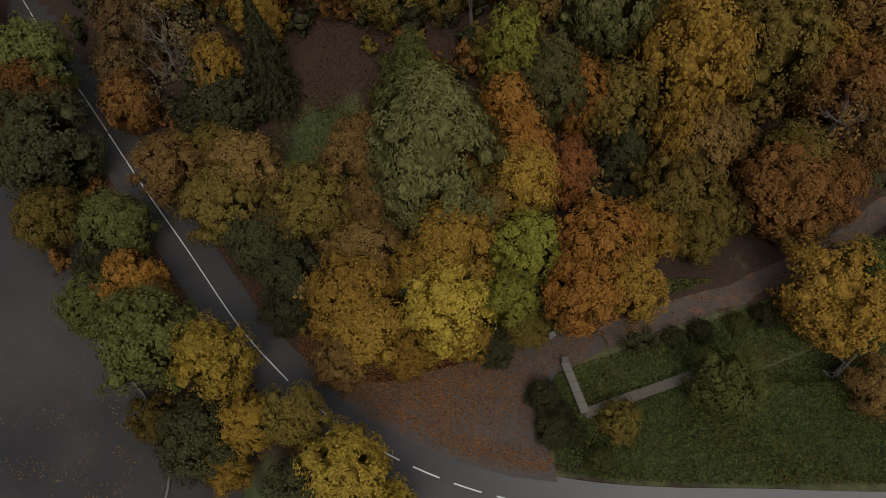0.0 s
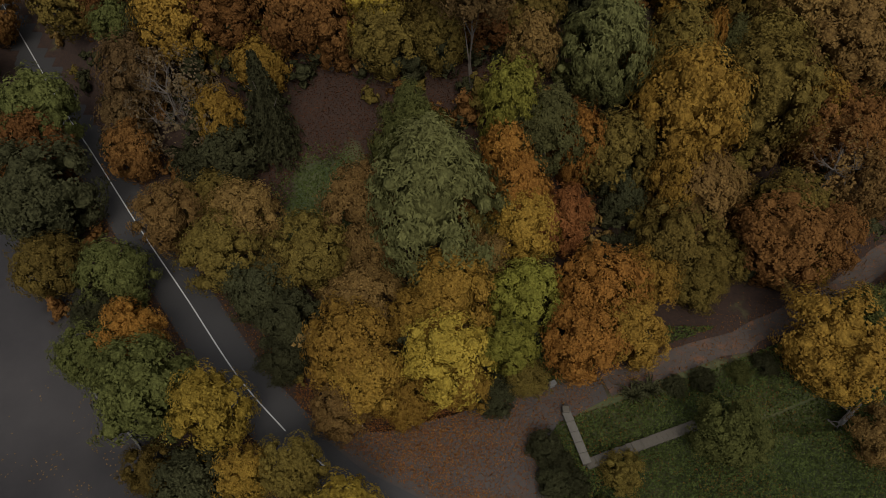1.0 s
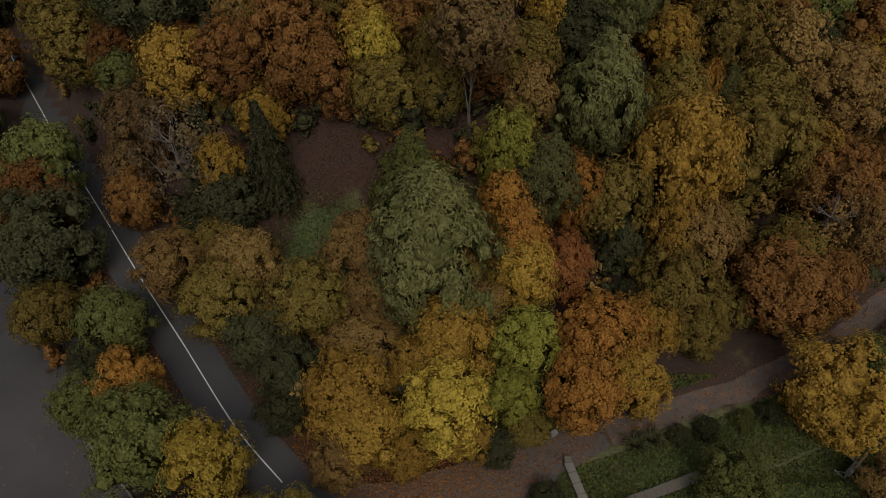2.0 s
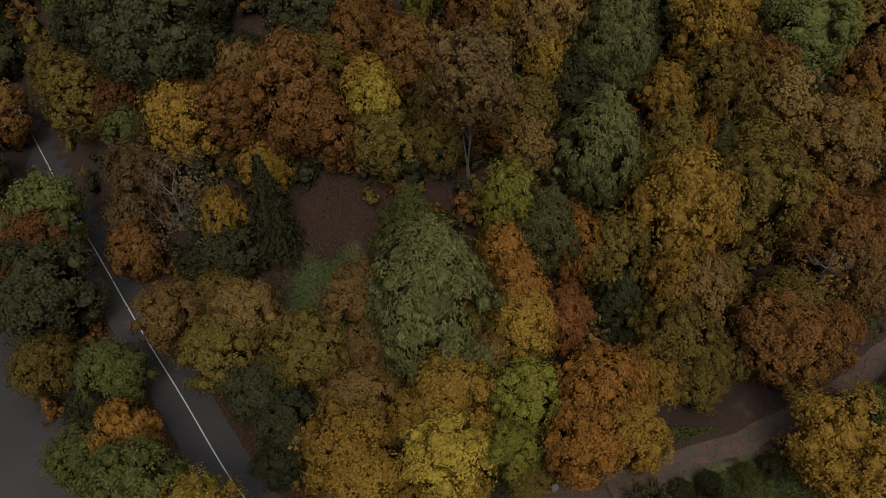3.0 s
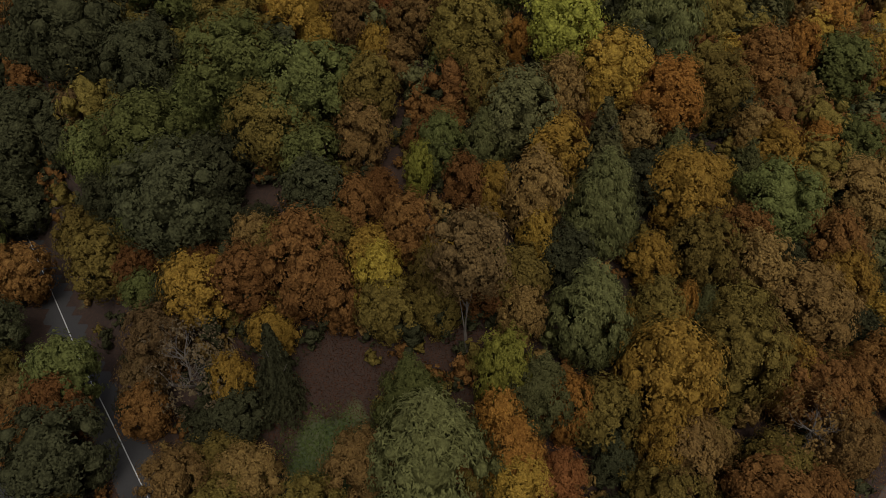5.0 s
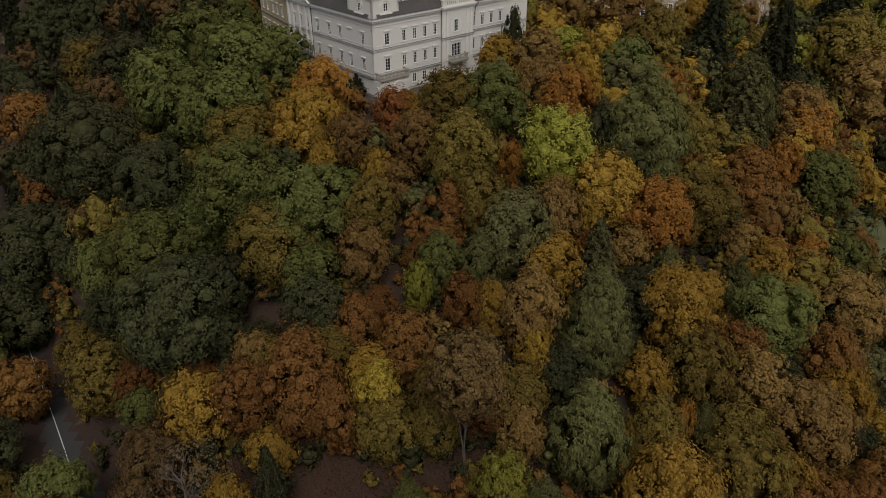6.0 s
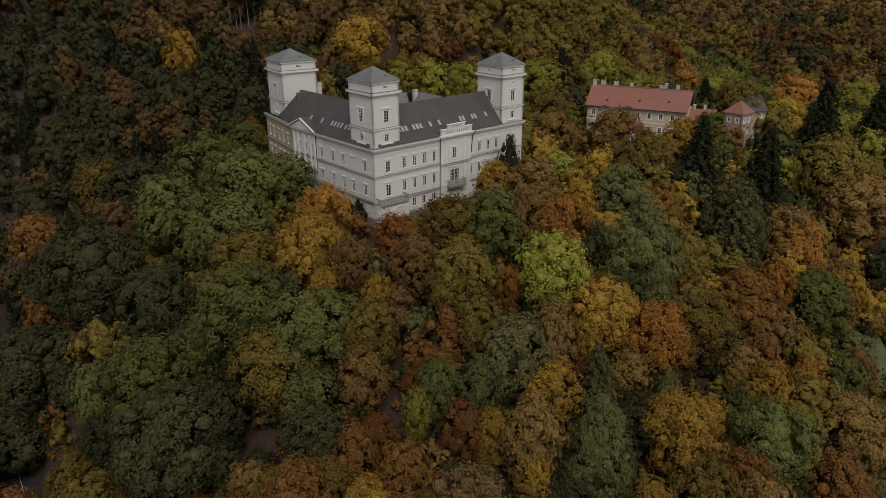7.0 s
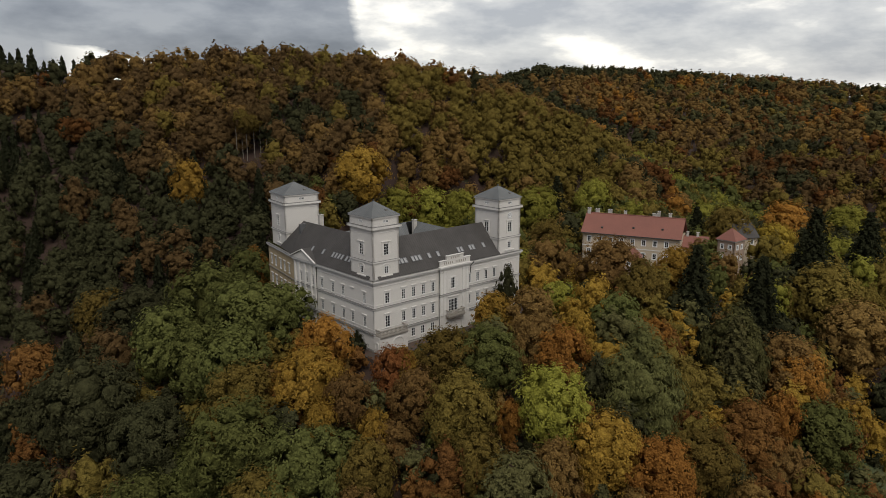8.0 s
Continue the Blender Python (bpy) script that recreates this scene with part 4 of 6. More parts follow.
# ---- other buildings on the hill ----
RED_HOUSE = Matrix.Translation((44.2, 208.8, 0)) @ pose(0, 0, 0, 0, 0, -26.5)
house_plaster = surface("cream_plaster", (0.55, 0.45, 0.335), (0.48, 0.395, 0.29), 0.2, 5.0, 0.9, 0.2, 0.01, stain=(0.38, 0.33, 0.26), amount=0.4)
pink_plaster = surface("pinkish_plaster", (0.42, 0.31, 0.23), (0.34, 0.25, 0.19), 0.25, 5.0, 0.9, 0.2, 0.01, stain=(0.26, 0.20, 0.15), amount=0.5)


def panel(points, thick=0.15):
    """A flat slab of any outline, thickened downwards."""
    bm = bmesh.new()
    bm.faces.new([bm.verts.new(p) for p in points])
    low = bmesh.ops.extrude_face_region(bm, geom=bm.faces[:])
    bmesh.ops.translate(bm, verts=[v for v in low["geom"] if isinstance(v, bmesh.types.BMVert)], vec=(0, 0, -thick))
    bmesh.ops.recalc_face_normals(bm, faces=bm.faces[:])
    return bm


def house_window(parent, base, x, z, wide, tall):
    fr, pane, sill = window_set(wide, tall, 2, 3)
    o = new("window", fr)
    o.parent, o.matrix_basis = parent, base @ Matrix.Translation((x, 0, z))
    for name, me in (("pane", pane), ("sill", sill)):
        q = new(name, me)
        q.parent = o
    part("surround", solid((-wide / 2 - 0.2, -0.05, -0.2, -wide / 2, 0.0, tall + 0.2), (wide / 2, -0.05, -0.2, wide / 2 + 0.2, 0.0, tall + 0.2), (-wide / 2, -0.05, tall, wide / 2, 0.0, tall + 0.2)), white_paint, o)


def long_house():
    """The long cream house under a plain red tiled roof with chimneys along its ridge."""
    L, D, e, rz = 28.0, 11.5, 51.4, 56.4
    ob = thing("long_house", "long cream two-storey house with a red tiled roof", "house", RED_HOUSE)
    xs = [2.0, 5.2, 8.4, 11.6, 14.8, 18.0, 21.2, 24.4]
    rows = [(48.7, 1.0, 1.6), (44.9, 1.0, 1.6)]
    for base, span, places in ((pose(0, 0, 0), L, xs), (pose(0, D, 0, 0, 0, -90), D, [2.5, 5.7, 9.0])):
        holes = [(x - w / 2, z, x + w / 2, z + t) for z, w, t in rows for x in places]
        part("wall", wall_sheet(span, 41.0, e, holes), house_plaster, ob, "", base)
        for z, w, t in rows:
            for x in places:
                house_window(ob, base, x, z, w, t)
        part("cornice", solid((-0.1, -0.3, e - 0.35, span + 0.1, 0.0, e)), trim_plaster, ob, "", base)
        part("string_course", solid((0, -0.1, 47.4, span, 0.0, 47.65)), trim_plaster, ob, "", base)
    part("wall", solid((0.5, D - 0.4, 41, L, D, e), (L - 0.45, 0.45, 41, L, D - 0.4, e)), house_plaster, ob)
    bm = bmesh.new()
    a = [bm.verts.new(p) for p in ((0.2, 0.45, e), (0.2, D, e), (0.2, D / 2, rz - 0.2))]
    bm.faces.new(a)
    part("gable_wall", bm, house_plaster, ob)
    for y0, y1 in ((-0.7, D / 2), (D + 0.7, D / 2)):
        part("roof", panel([(-0.5, y0, e), (L + 0.5, y0, e), (L + 0.5, y1, rz), (-0.5, y1, rz)], 0.2), red_tile, ob, "plain red tiled roof slope")
    part("ridge", tube([(-0.5, D / 2, rz + 0.02), (L + 0.5, D / 2, rz + 0.02)], [0.18, 0.18], 6), red_tile, ob)
    part("gutter", tube([(-0.5, -0.8, e - 0.05), (L + 0.5, -0.8, e - 0.05)], [0.1, 0.1], 6), lichen, ob)
    part("down_pipe", tube([(10.6, -0.15, 41), (10.6, -0.15, e - 0.3)], [0.07, 0.07], 6), lichen, ob)
    for x, y, w, t in ((0.3, D / 2, 0.9, 1.3), (2.6, D / 2 + 1, 1.1, 1.0), (6.4, D / 2 + 1, 1.2, 1.0), (11.0, D / 2 + 1, 0.8, 0.9), (20.0, D / 2 + 1, 2.0, 0.7), (20.8, D / 2 + 1, 0.7, 1.4), (24.0, D / 2 + 1, 0.8, 1.0)):
        ch = part("chimney", solid((x - w / 2, y - 0.4, rz - 2.0, x + w / 2, y + 0.4, rz + t), (x - w / 2 - 0.1, y - 0.5, rz + t, x + w / 2 + 0.1, y + 0.5, rz + t + 0.14)), chimney_plaster, ob, "pale plastered chimney")
        part("pot", tube([(x, y, rz + t + 0.14), (x, y, rz + t + 0.4)], [0.14, 0.12], 8), lichen, ch)
    for x, up in ((5.5, 1.6), (14.6, 2.2), (22.8, 2.4)):
        s = (rz - e) / (D / 2 + 0.7)
        y = -0.7 + up
        part("roof_hatch", solid((x - 0.3, y, e + up * s - 0.1, x + 0.3, y + 0.6, e + up * s + 0.5)), lichen, ob)
    return ob


def hipped_tower(name, label, x, y, turn, side_, z0, e, rz, mat, rows, extra=0.5):
    """A plain square building with a pyramid roof of red tiles."""
    ob = thing(name, label, "tower", pose(x, y, 0, 0, 0, turn))
    k = side_ / 2
    for a in (0, -90, 90, 180):
        base = pose(0, 0, 0, 0, 0, a) @ Matrix.Translation((-k, -k, 0))
        holes = [(px - 0.42, z, px + 0.42, z + 1.2) for z in rows for px in (side_ * 0.28, side_ * 0.72)]
        part("wall", wall_sheet(side_, z0, e, holes, 0.4), mat, ob, "", base)
        for z in rows:
            for px in (side_ * 0.28, side_ * 0.72):
                house_window(ob, base, px, z, 0.84, 1.2)
        part("cornice", solid((-0.15, -0.2, e - 0.3, side_ + 0.15, 0.0, e)), trim_plaster, ob, "", base)
    r = k + extra
    bm = bmesh.new()
    ring = [bm.verts.new((sx * r, sy * r, e)) for sx, sy in ((-1, -1), (1, -1), (1, 1), (-1, 1))]
    tip = bm.verts.new((0, 0, rz))
    for i in range(4):
        bm.faces.new((ring[i], ring[(i + 1) % 4], tip))
    bm.faces.new(ring[::-1])
    part("roof", bm, red_tile, ob, "pyramid roof of red tiles")
    part("finial", tube([(0, 0, rz - 0.1), (0, 0, rz + 0.7)], [0.12, 0.03], 6), lichen, ob)
    return ob


long_house()
hipped_tower("gate_tower", "square pinkish plastered tower with a red pyramid roof", 84.6, 198.0, 38, 5.3, 36.0, 51.2, 54.4, pink_plaster, (48.6, 45.4))
hipped_tower("gatehouse", "small pinkish gatehouse under a red hipped roof", 55.0, 192.5, -20, 4.2, 40.0, 47.3, 50.4, pink_plaster, (45.2,))


def side_house(x, y, turn, long_, deep, z0, e, rz, roof_mat, label):
    """A plain plastered house with a gabled roof."""
    ob = thing("side_house", label, "house", pose(x, y, 0, 0, 0, turn))
    places = [long_ * (i + 0.5) / max(2, int(long_ / 2.6)) for i in range(max(2, int(long_ / 2.6)))]
    holes = [(p - 0.45, e - 2.3, p + 0.45, e - 1.0) for p in places]
    part("wall", wall_sheet(long_, z0, e, holes, 0.35), house_plaster, ob)
    for p in places:
        house_window(ob, pose(0, 0, 0), p, e - 2.3, 0.9, 1.3)
    part("wall", solid((0, 0.36, z0, 0.35, deep, e), (long_ - 0.35, 0.36, z0, long_, deep, e), (0.35, deep - 0.35, z0, long_ - 0.35, deep, e)), house_plaster, ob)
    for px in (0.02, long_ - 0.25):
        bm = bmesh.new()
        low = [bm.verts.new((px, yy, zz)) for yy, zz in ((0, e), (deep, e), (deep / 2, rz - 0.15))]
        top = [bm.verts.new((px + 0.23, yy, zz)) for yy, zz in ((0, e), (deep, e), (deep / 2, rz - 0.15))]
        bm.faces.new(low)
        bm.faces.new(top[::-1])
        for i in range(3):
            bm.faces.new((low[i], top[i], top[(i + 1) % 3], low[(i + 1) % 3]))
        part("gable_wall", bm, house_plaster, ob)
    for y0, y1 in ((-0.5, deep / 2), (deep + 0.5, deep / 2)):
        part("roof", panel([(-0.4, y0, e - 0.2), (long_ + 0.4, y0, e - 0.2), (long_ + 0.4, y1, rz), (-0.4, y1, rz)], 0.18), roof_mat, ob)
    for p in (long_ * 0.3, long_ * 0.65):
        part("chimney", solid((p - 0.35, deep / 2 - 0.3, rz - 1.0, p + 0.35, deep / 2 + 0.3, rz + 1.0), (p - 0.45, deep / 2 - 0.4, rz + 1.0, p + 0.45, deep / 2 + 0.4, rz + 1.12)), chimney_plaster, ob)
    return ob


side_house(89.5, 206.5, 12, 7.5, 8.0, 38.0, 49.8, 53.4, dark_roof, "plastered house with a dark sheet roof behind a tower")
side_house(70.5, 201.0, -20, 8.0, 6.5, 40.0, 48.5, 51.2, red_tile, "low cream outbuilding with a red tiled roof")


# ---- trees ----
rng = np.random.default_rng(11)


def leaf_quads(centres, normals, size, rand, stretch=1.0, droop=0.0):
    """Pointed leaves (or sprays of leaves), loose and each at its own angle, hanging down by the droop: vertices, faces."""
    k = len(centres)
    nrm = normals / np.linalg.norm(normals, axis=1, keepdims=True)
    ref = rand.normal(size=(k, 3))
    a = np.cross(nrm, ref)
    a /= np.linalg.norm(a, axis=1, keepdims=True)
    if droop:
        a = a * (1 - droop) + np.array([0, 0, -1.0]) * droop
        a -= nrm * (a * nrm).sum(1, keepdims=True)
        a /= np.linalg.norm(a, axis=1, keepdims=True) + 1e-6
    b = np.cross(nrm, a)
    s = size * rand.uniform(0.65, 1.35, (k, 1))
    v = np.stack([centres - a * s * 0.45 * stretch - b * s * 0.48, centres - a * s * 0.38 * stretch + b * s * 0.48, centres + a * s * 0.72 * stretch], 1).reshape(-1, 3)
    return v, np.arange(3 * k).reshape(k, 3)


def unit_vectors(k, rand):
    d = rand.normal(size=(k, 3))
    return d / np.linalg.norm(d, axis=1, keepdims=True)


T_ = (1 + 5 ** 0.5) / 2
ICO_V = np.array([(a, b * T_, 0) for a in (-1, 1) for b in (-1, 1)] + [(0, a, b * T_) for a in (-1, 1) for b in (-1, 1)] + [(b * T_, 0, a) for a in (-1, 1) for b in (-1, 1)]) / math.hypot(1, T_)
ICO_F = np.array([(i, j, k) for i in range(12) for j in range(i + 1, 12) for k in range(j + 1, 12)
                  if max(np.linalg.norm(ICO_V[i] - ICO_V[j]), np.linalg.norm(ICO_V[j] - ICO_V[k]), np.linalg.norm(ICO_V[i] - ICO_V[k])) < 1.1])
for k_, (i_, j_, l_) in enumerate(ICO_F):
    if np.dot(np.cross(ICO_V[j_] - ICO_V[i_], ICO_V[l_] - ICO_V[i_]), ICO_V[i_]) < 0:
        ICO_F[k_] = (i_, l_, j_)


OCT_V = np.array([(1, 0, 0), (-1, 0, 0), (0, 1, 0), (0, -1, 0), (0, 0, 1), (0, 0, -1)], float)
OCT_F = np.array([(0, 2, 4), (2, 1, 4), (1, 3, 4), (3, 0, 4), (2, 0, 5), (1, 2, 5), (3, 1, 5), (0, 3, 5)])


def inner_masses(centres, radii, rand, plain=False):
    """The dense inner foliage of each bough of a crown, uneven and hidden under its leaves: vertices, faces."""
    k = len(centres)
    form_v, form_f = (OCT_V * 1.15, OCT_F) if plain else (ICO_V, ICO_F)
    shake = rand.uniform(0.68, 1.1, (k, len(form_v), 1))
    turns = np.linalg.qr(rand.normal(size=(k, 3, 3)))[0]
    turns *= np.sign(np.linalg.det(turns))[:, None, None]
    v = centres[:, None, :] + np.einsum("kij,vj->kvi", turns, form_v) * shake * radii[:, None, None] * np.array([1, 1, 0.9])
    return v.reshape(-1, 3), (form_f[None] + len(form_v) * np.arange(k)[:, None, None]).reshape(-1, 3)


def profile(form, u):
    """The crown's half width, as a share of its greatest, at the share u of its height."""
    peak, foot, power = {"round": (0.52, 0.42, 2.2), "tall": (0.42, 0.48, 1.7), "spread": (0.6, 0.36, 2.4), "wisp": (0.30, 0.62, 1.35), "sparse": (0.5, 0.5, 2.2)}[form]
    low = foot + (1 - foot) * np.sin(np.clip(u / peak, 0, 1) * math.pi / 2)
    high = np.clip(1 - np.clip((u - peak) / (1 - peak), 0, 1) ** power, 0.02, 1) ** (0.62 if form != "wisp" else 0.9)
    return np.where(u < peak, low, high)


def crown_points(form, clumps, tufts, leaves, rand, domed=0.85):
    """Leaf places and normals of a crown 10 m wide and 10 m high, its foot at z = 0: boughs all round it, tufts on each bough,
    leaves on each tuft; and the middles and radii of the dense masses inside."""
    steps = np.linspace(0, 1, 200)
    mass = np.cumsum(profile(form, steps) + 0.12)
    u = np.interp((np.arange(clumps) + rand.uniform(0.2, 0.8, clumps)) / clumps, mass / mass[-1], steps)
    a = np.arange(clumps) * 2.39996 + rand.uniform(-0.5, 0.5, clumps)
    rc = rand.uniform(1.0, 1.8, clumps) * (46 / max(clumps, 12)) ** 0.33 * (0.8 if form == "wisp" else 1.0)
    wide = np.maximum(5.0 * profile(form, u) * rand.uniform(0.74, 1.06, clumps) - 0.75 * rc, 0.1)
    skew = rand.uniform(-0.6, 0.6, 2)
    c = np.stack([wide * np.cos(a) + skew[0] * u, wide * np.sin(a) + skew[1] * u, np.clip(0.3 + 9.6 * u, rc * 0.8, 10 - 0.75 * rc)], 1)
    d = np.stack([np.cos(a) * 0.8, np.sin(a) * 0.8, 2.6 * (u - 0.4)], 1)
    d /= np.linalg.norm(d, axis=1, keepdims=True)
    one = np.repeat(np.arange(clumps), tufts)
    e = unit_vectors(len(one), rand)
    turn_back = (e * d[one]).sum(1) < -0.25
    e[turn_back] *= -1
    rt = rc[one] * rand.uniform(0.28, 0.5, len(one))
    mid = c[one] + e * (rc[one] * rand.uniform(0.6, 1.08, len(one)))[:, None] * np.array([1, 1, 1.15 if form == "wisp" else 0.92])
    two = np.repeat(np.arange(len(one)), leaves)
    g = unit_vectors(len(two), rand)
    turn_back = (g * e[two]).sum(1) < -0.3
    g[turn_back] *= -1
    p = mid[two] + g * (rt[two] * rand.uniform(0.5, 1.15, len(two)))[:, None]
    dome = (p - np.array([0, 0, 3.6])) * np.array([0.2, 0.2, 0.19])
    n = domed * dome + 0.32 * e[two] + 0.28 * g + 0.15 * d[one[two]] + 0.24 * rand.normal(size=g.shape)
    keep = p[:, 2] > 0.1
    heart = np.array([(skew[0] * w, skew[1] * w, 10 * w) for w in (0.25, 0.48, 0.7)])
    size = 5 * profile(form, np.array([0.25, 0.48, 0.7])) * np.array([0.42, 0.55, 0.5])
    return p[keep], n[keep], np.concatenate([c, heart]), np.concatenate([rc * 0.65, size])


def conifer_points(per, rand, layers=17):
    """Needle sprays on drooping boughs of a spruce, 10 m wide and 10 m high, its foot at z = 0."""
    ps, ns = [], []
    for k in range(layers):
        z = 0.4 + 9.3 * k / layers
        reach = 5.0 * (1 - (k / layers)) ** 0.9 + 0.25
        boughs = max(5, int(13 * (1 - k / layers) + 4))
        for j in range(boughs):
            a = 2 * math.pi * (j + rand.uniform(-0.3, 0.3)) / boughs + k * 0.7
            far = reach * rand.uniform(0.75, 1.1)
            u = rand.uniform(0.1, 1, per) ** 0.7
            x, y = np.cos(a) * far * u, np.sin(a) * far * u
            w = 0.34 * far * (1.1 - u)
            off = rand.normal(size=per) * w * 0.5
            zz = z - 0.9 * u * u * (far / 4) + 0.4 * u + rand.uniform(-0.35, 0.1, per)
            ps.append(np.stack([x - np.sin(a) * off, y + np.cos(a) * off, zz], 1))
            ns.append(np.stack([0.5 * np.cos(a) + 0.4 * rand.normal(size=per), 0.5 * np.sin(a) + 0.4 * rand.normal(size=per), np.full(per, 0.9)], 1))
    return np.concatenate(ps), np.concatenate(ns)


def fill_mesh(name, v, f, smooth):
    """A mesh of triangles from arrays; smooth: which of them are shaded smooth."""
    me = bpy.data.meshes.new(name)
    me.vertices.add(len(v))
    me.vertices.foreach_set("co", np.asarray(v, np.float32).ravel())
    me.loops.add(f.size)
    me.loops.foreach_set("vertex_index", f.astype(np.int32).ravel())
    me.polygons.add(len(f))
    me.polygons.foreach_set("loop_start", np.arange(0, f.size, 3, dtype=np.int32))
    me.polygons.foreach_set("use_smooth", smooth)
    me.update(calc_edges=True)
    return me


def crown_mesh(name, form, grade, seed):
    rand = np.random.default_rng(seed)
    leaf, clumps, tufts, leaves = {0: (0.245, 50, 13, 11), 1: (0.335, 44, 10, 9), 2: (0.44, 36, 8, 9)}[grade]
    if form == "conifer":
        p, n = conifer_points({0: 34, 1: 24, 2: 16}[grade], rand)
        v, f = leaf_quads(p, n, leaf * 1.15, rand, 1.5)
        mid = np.array([(0, 0, 0.9 + 1.0 * k) for k in range(8)])
        rad = np.array([2.5 - 0.28 * k for k in range(8)])
    elif form == "wisp":
        p, n, mid, rad = crown_points(form, clumps + 14, tufts + 3, leaves + 2, rand)
        v, f = leaf_quads(p, n, leaf * 0.56, rand, 2.4, 0.6)
    else:
        p, n, mid, rad = crown_points(form, clumps if form != "sparse" else 22, tufts if form != "sparse" else tufts // 2, leaves, rand)
        v, f = leaf_quads(p, n, leaf, rand)
        if form == "sparse":
            mid = mid[:0]
    solid_faces = 0
    if len(mid):
        cv, cf = inner_masses(mid, rad, rand)
        solid_faces = len(cf)
        v, f = np.concatenate([cv, v]), np.concatenate([cf, f + len(cv)])
    me = fill_mesh(name, v, f, np.arange(len(f)) < solid_faces)
    me.materials.append(LEAVES["olive"])
    return me


def trunk_mesh(seed, bare=False):
    """A tapered, slightly leaning trunk of unit height with limbs; bare: forking on into many thin branches."""
    rand = random.Random(seed)
    parts = []

    def limb(p, way, length, r, depth):
        pts, rad = [p], [r]
        for k in range(3):
            way = (way + Vector((rand.uniform(-0.22, 0.22), rand.uniform(-0.22, 0.22), 0.06))).normalized()
            pts.append(pts[-1] + way * length / 3)
            rad.append(r * (1 - 0.25 * (k + 1)))
        parts.append((pts, rad))
        if depth:
            for k in range(4 if bare else 3):
                s = rand.choice(pts[1:])
                a = rand.uniform(0, 2 * math.pi)
                limb(s, (way * 0.6 + Vector((math.cos(a), math.sin(a), rand.uniform(0.0, 0.6)))).normalized(), length * rand.uniform(0.5, 0.75), r * 0.42, depth - 1)

    stem = [Vector((rand.uniform(-0.012, 0.012) * k, rand.uniform(-0.012, 0.012) * k, 0.16 * k - 0.04)) for k in range(6)]
    parts.append((stem, [0.030, 0.022, 0.019, 0.015, 0.010, 0.005]))
    for k in range(9 if bare else 6):
        a = rand.uniform(0, 2 * math.pi)
        limb(stem[2 + k % 3], Vector((math.cos(a), math.sin(a), rand.uniform(0.5, 1.1))).normalized(), rand.uniform(0.2, 0.32), 0.009, 2 if bare else 0)
    out = bmesh.new()
    for pts, rad in parts:
        one = tube(pts, rad, 5 if rad[0] > 0.01 else 3)
        me = bpy.data.meshes.new("limb")
        one.to_mesh(me)
        one.free()
        out.from_mesh(me)
        bpy.data.meshes.remove(me)
    return mesh_of(out, "trunk", bark)


CROWNS = {(form, grade): [crown_mesh("crown", form, grade, 100 * grade + 7 * k + len(form)) for k in range(count)]
          for form, count in (("round", 4), ("tall", 3), ("spread", 2), ("wisp", 2), ("conifer", 2), ("sparse", 2)) for grade in (0, 1, 2)}
TRUNKS = [trunk_mesh(k) for k in range(4)]
BARE = [trunk_mesh(20 + k, True) for k in range(2)]
planted = []


def plant(look_, x, y, wide, tall, form="round", foot=0.28, grade=None, z=None):
    """A tree of that crown width and whole height (m): trunk with limbs, and a crown of many leaves whose foot is at that share of the height."""
    k = len(planted)
    if grade is None:
        grade = (0 if y < 57 else 1 if y < 125 else 2)
        grade = max(0, min(2, grade + (wide < 5.2) - (wide > 12.5)))
    ground = h(x, y) if z is None else z
    look_ = "larch" if form == "wisp" and look_ == "grey" else look_
    kind = {"conifer": "spruce_tree", "wisp": "larch_tree", "bare": "bare_tree"}.get(form, "tree" if tall > 5 else "shrub")
    words = WORDS[look_]
    label = {"conifer": f"tall conical {words} spruce with drooping boughs", "wisp": f"feathery {words} larch with a loose crown", "bare": "half-bare tree with grey forking twigs and few leaves"}.get(
        form, f"{'tall slender' if form == 'tall' else 'broad leafy'} tree with {words} autumn leaves" if tall > 5 else f"low bushy shrub with {words} leaves")
    t = thing(kind, label, "shrub" if tall <= 5 else "tree", pose(x, y, ground, 0, 0, (k * 137.5) % 360), group="trees of the wooded hill")
    planted.append((x, y, wide / 2))
    girth = min(max(tall * 0.8, 2.0), 11.0)
    o = new("trunk", (BARE if form == "bare" else TRUNKS)[k % 2 if form == "bare" else k % 4])
    o.parent, o.matrix_basis = t, Matrix.Diagonal((girth if form != "bare" else wide, girth if form != "bare" else wide, tall * (0.97 if form == "bare" else 0.9), 1))
    pool = CROWNS[("sparse" if form == "bare" else form, grade)]
    c = new("crown", pool[k % len(pool)])
    low = tall * foot * (0.55 if foot < 0.3 else 1.0)
    shrink = 0.09 if form == "bare" else 0.1
    c.parent, c.matrix_basis = t, Matrix.Translation((0, 0, low)) @ Matrix.Diagonal((wide * shrink, wide * shrink, (tall - low) * 0.096, 1))
    c.material_slots[0].link = "OBJECT"
    c.material_slots[0].material = LEAVES[look_]
    return t


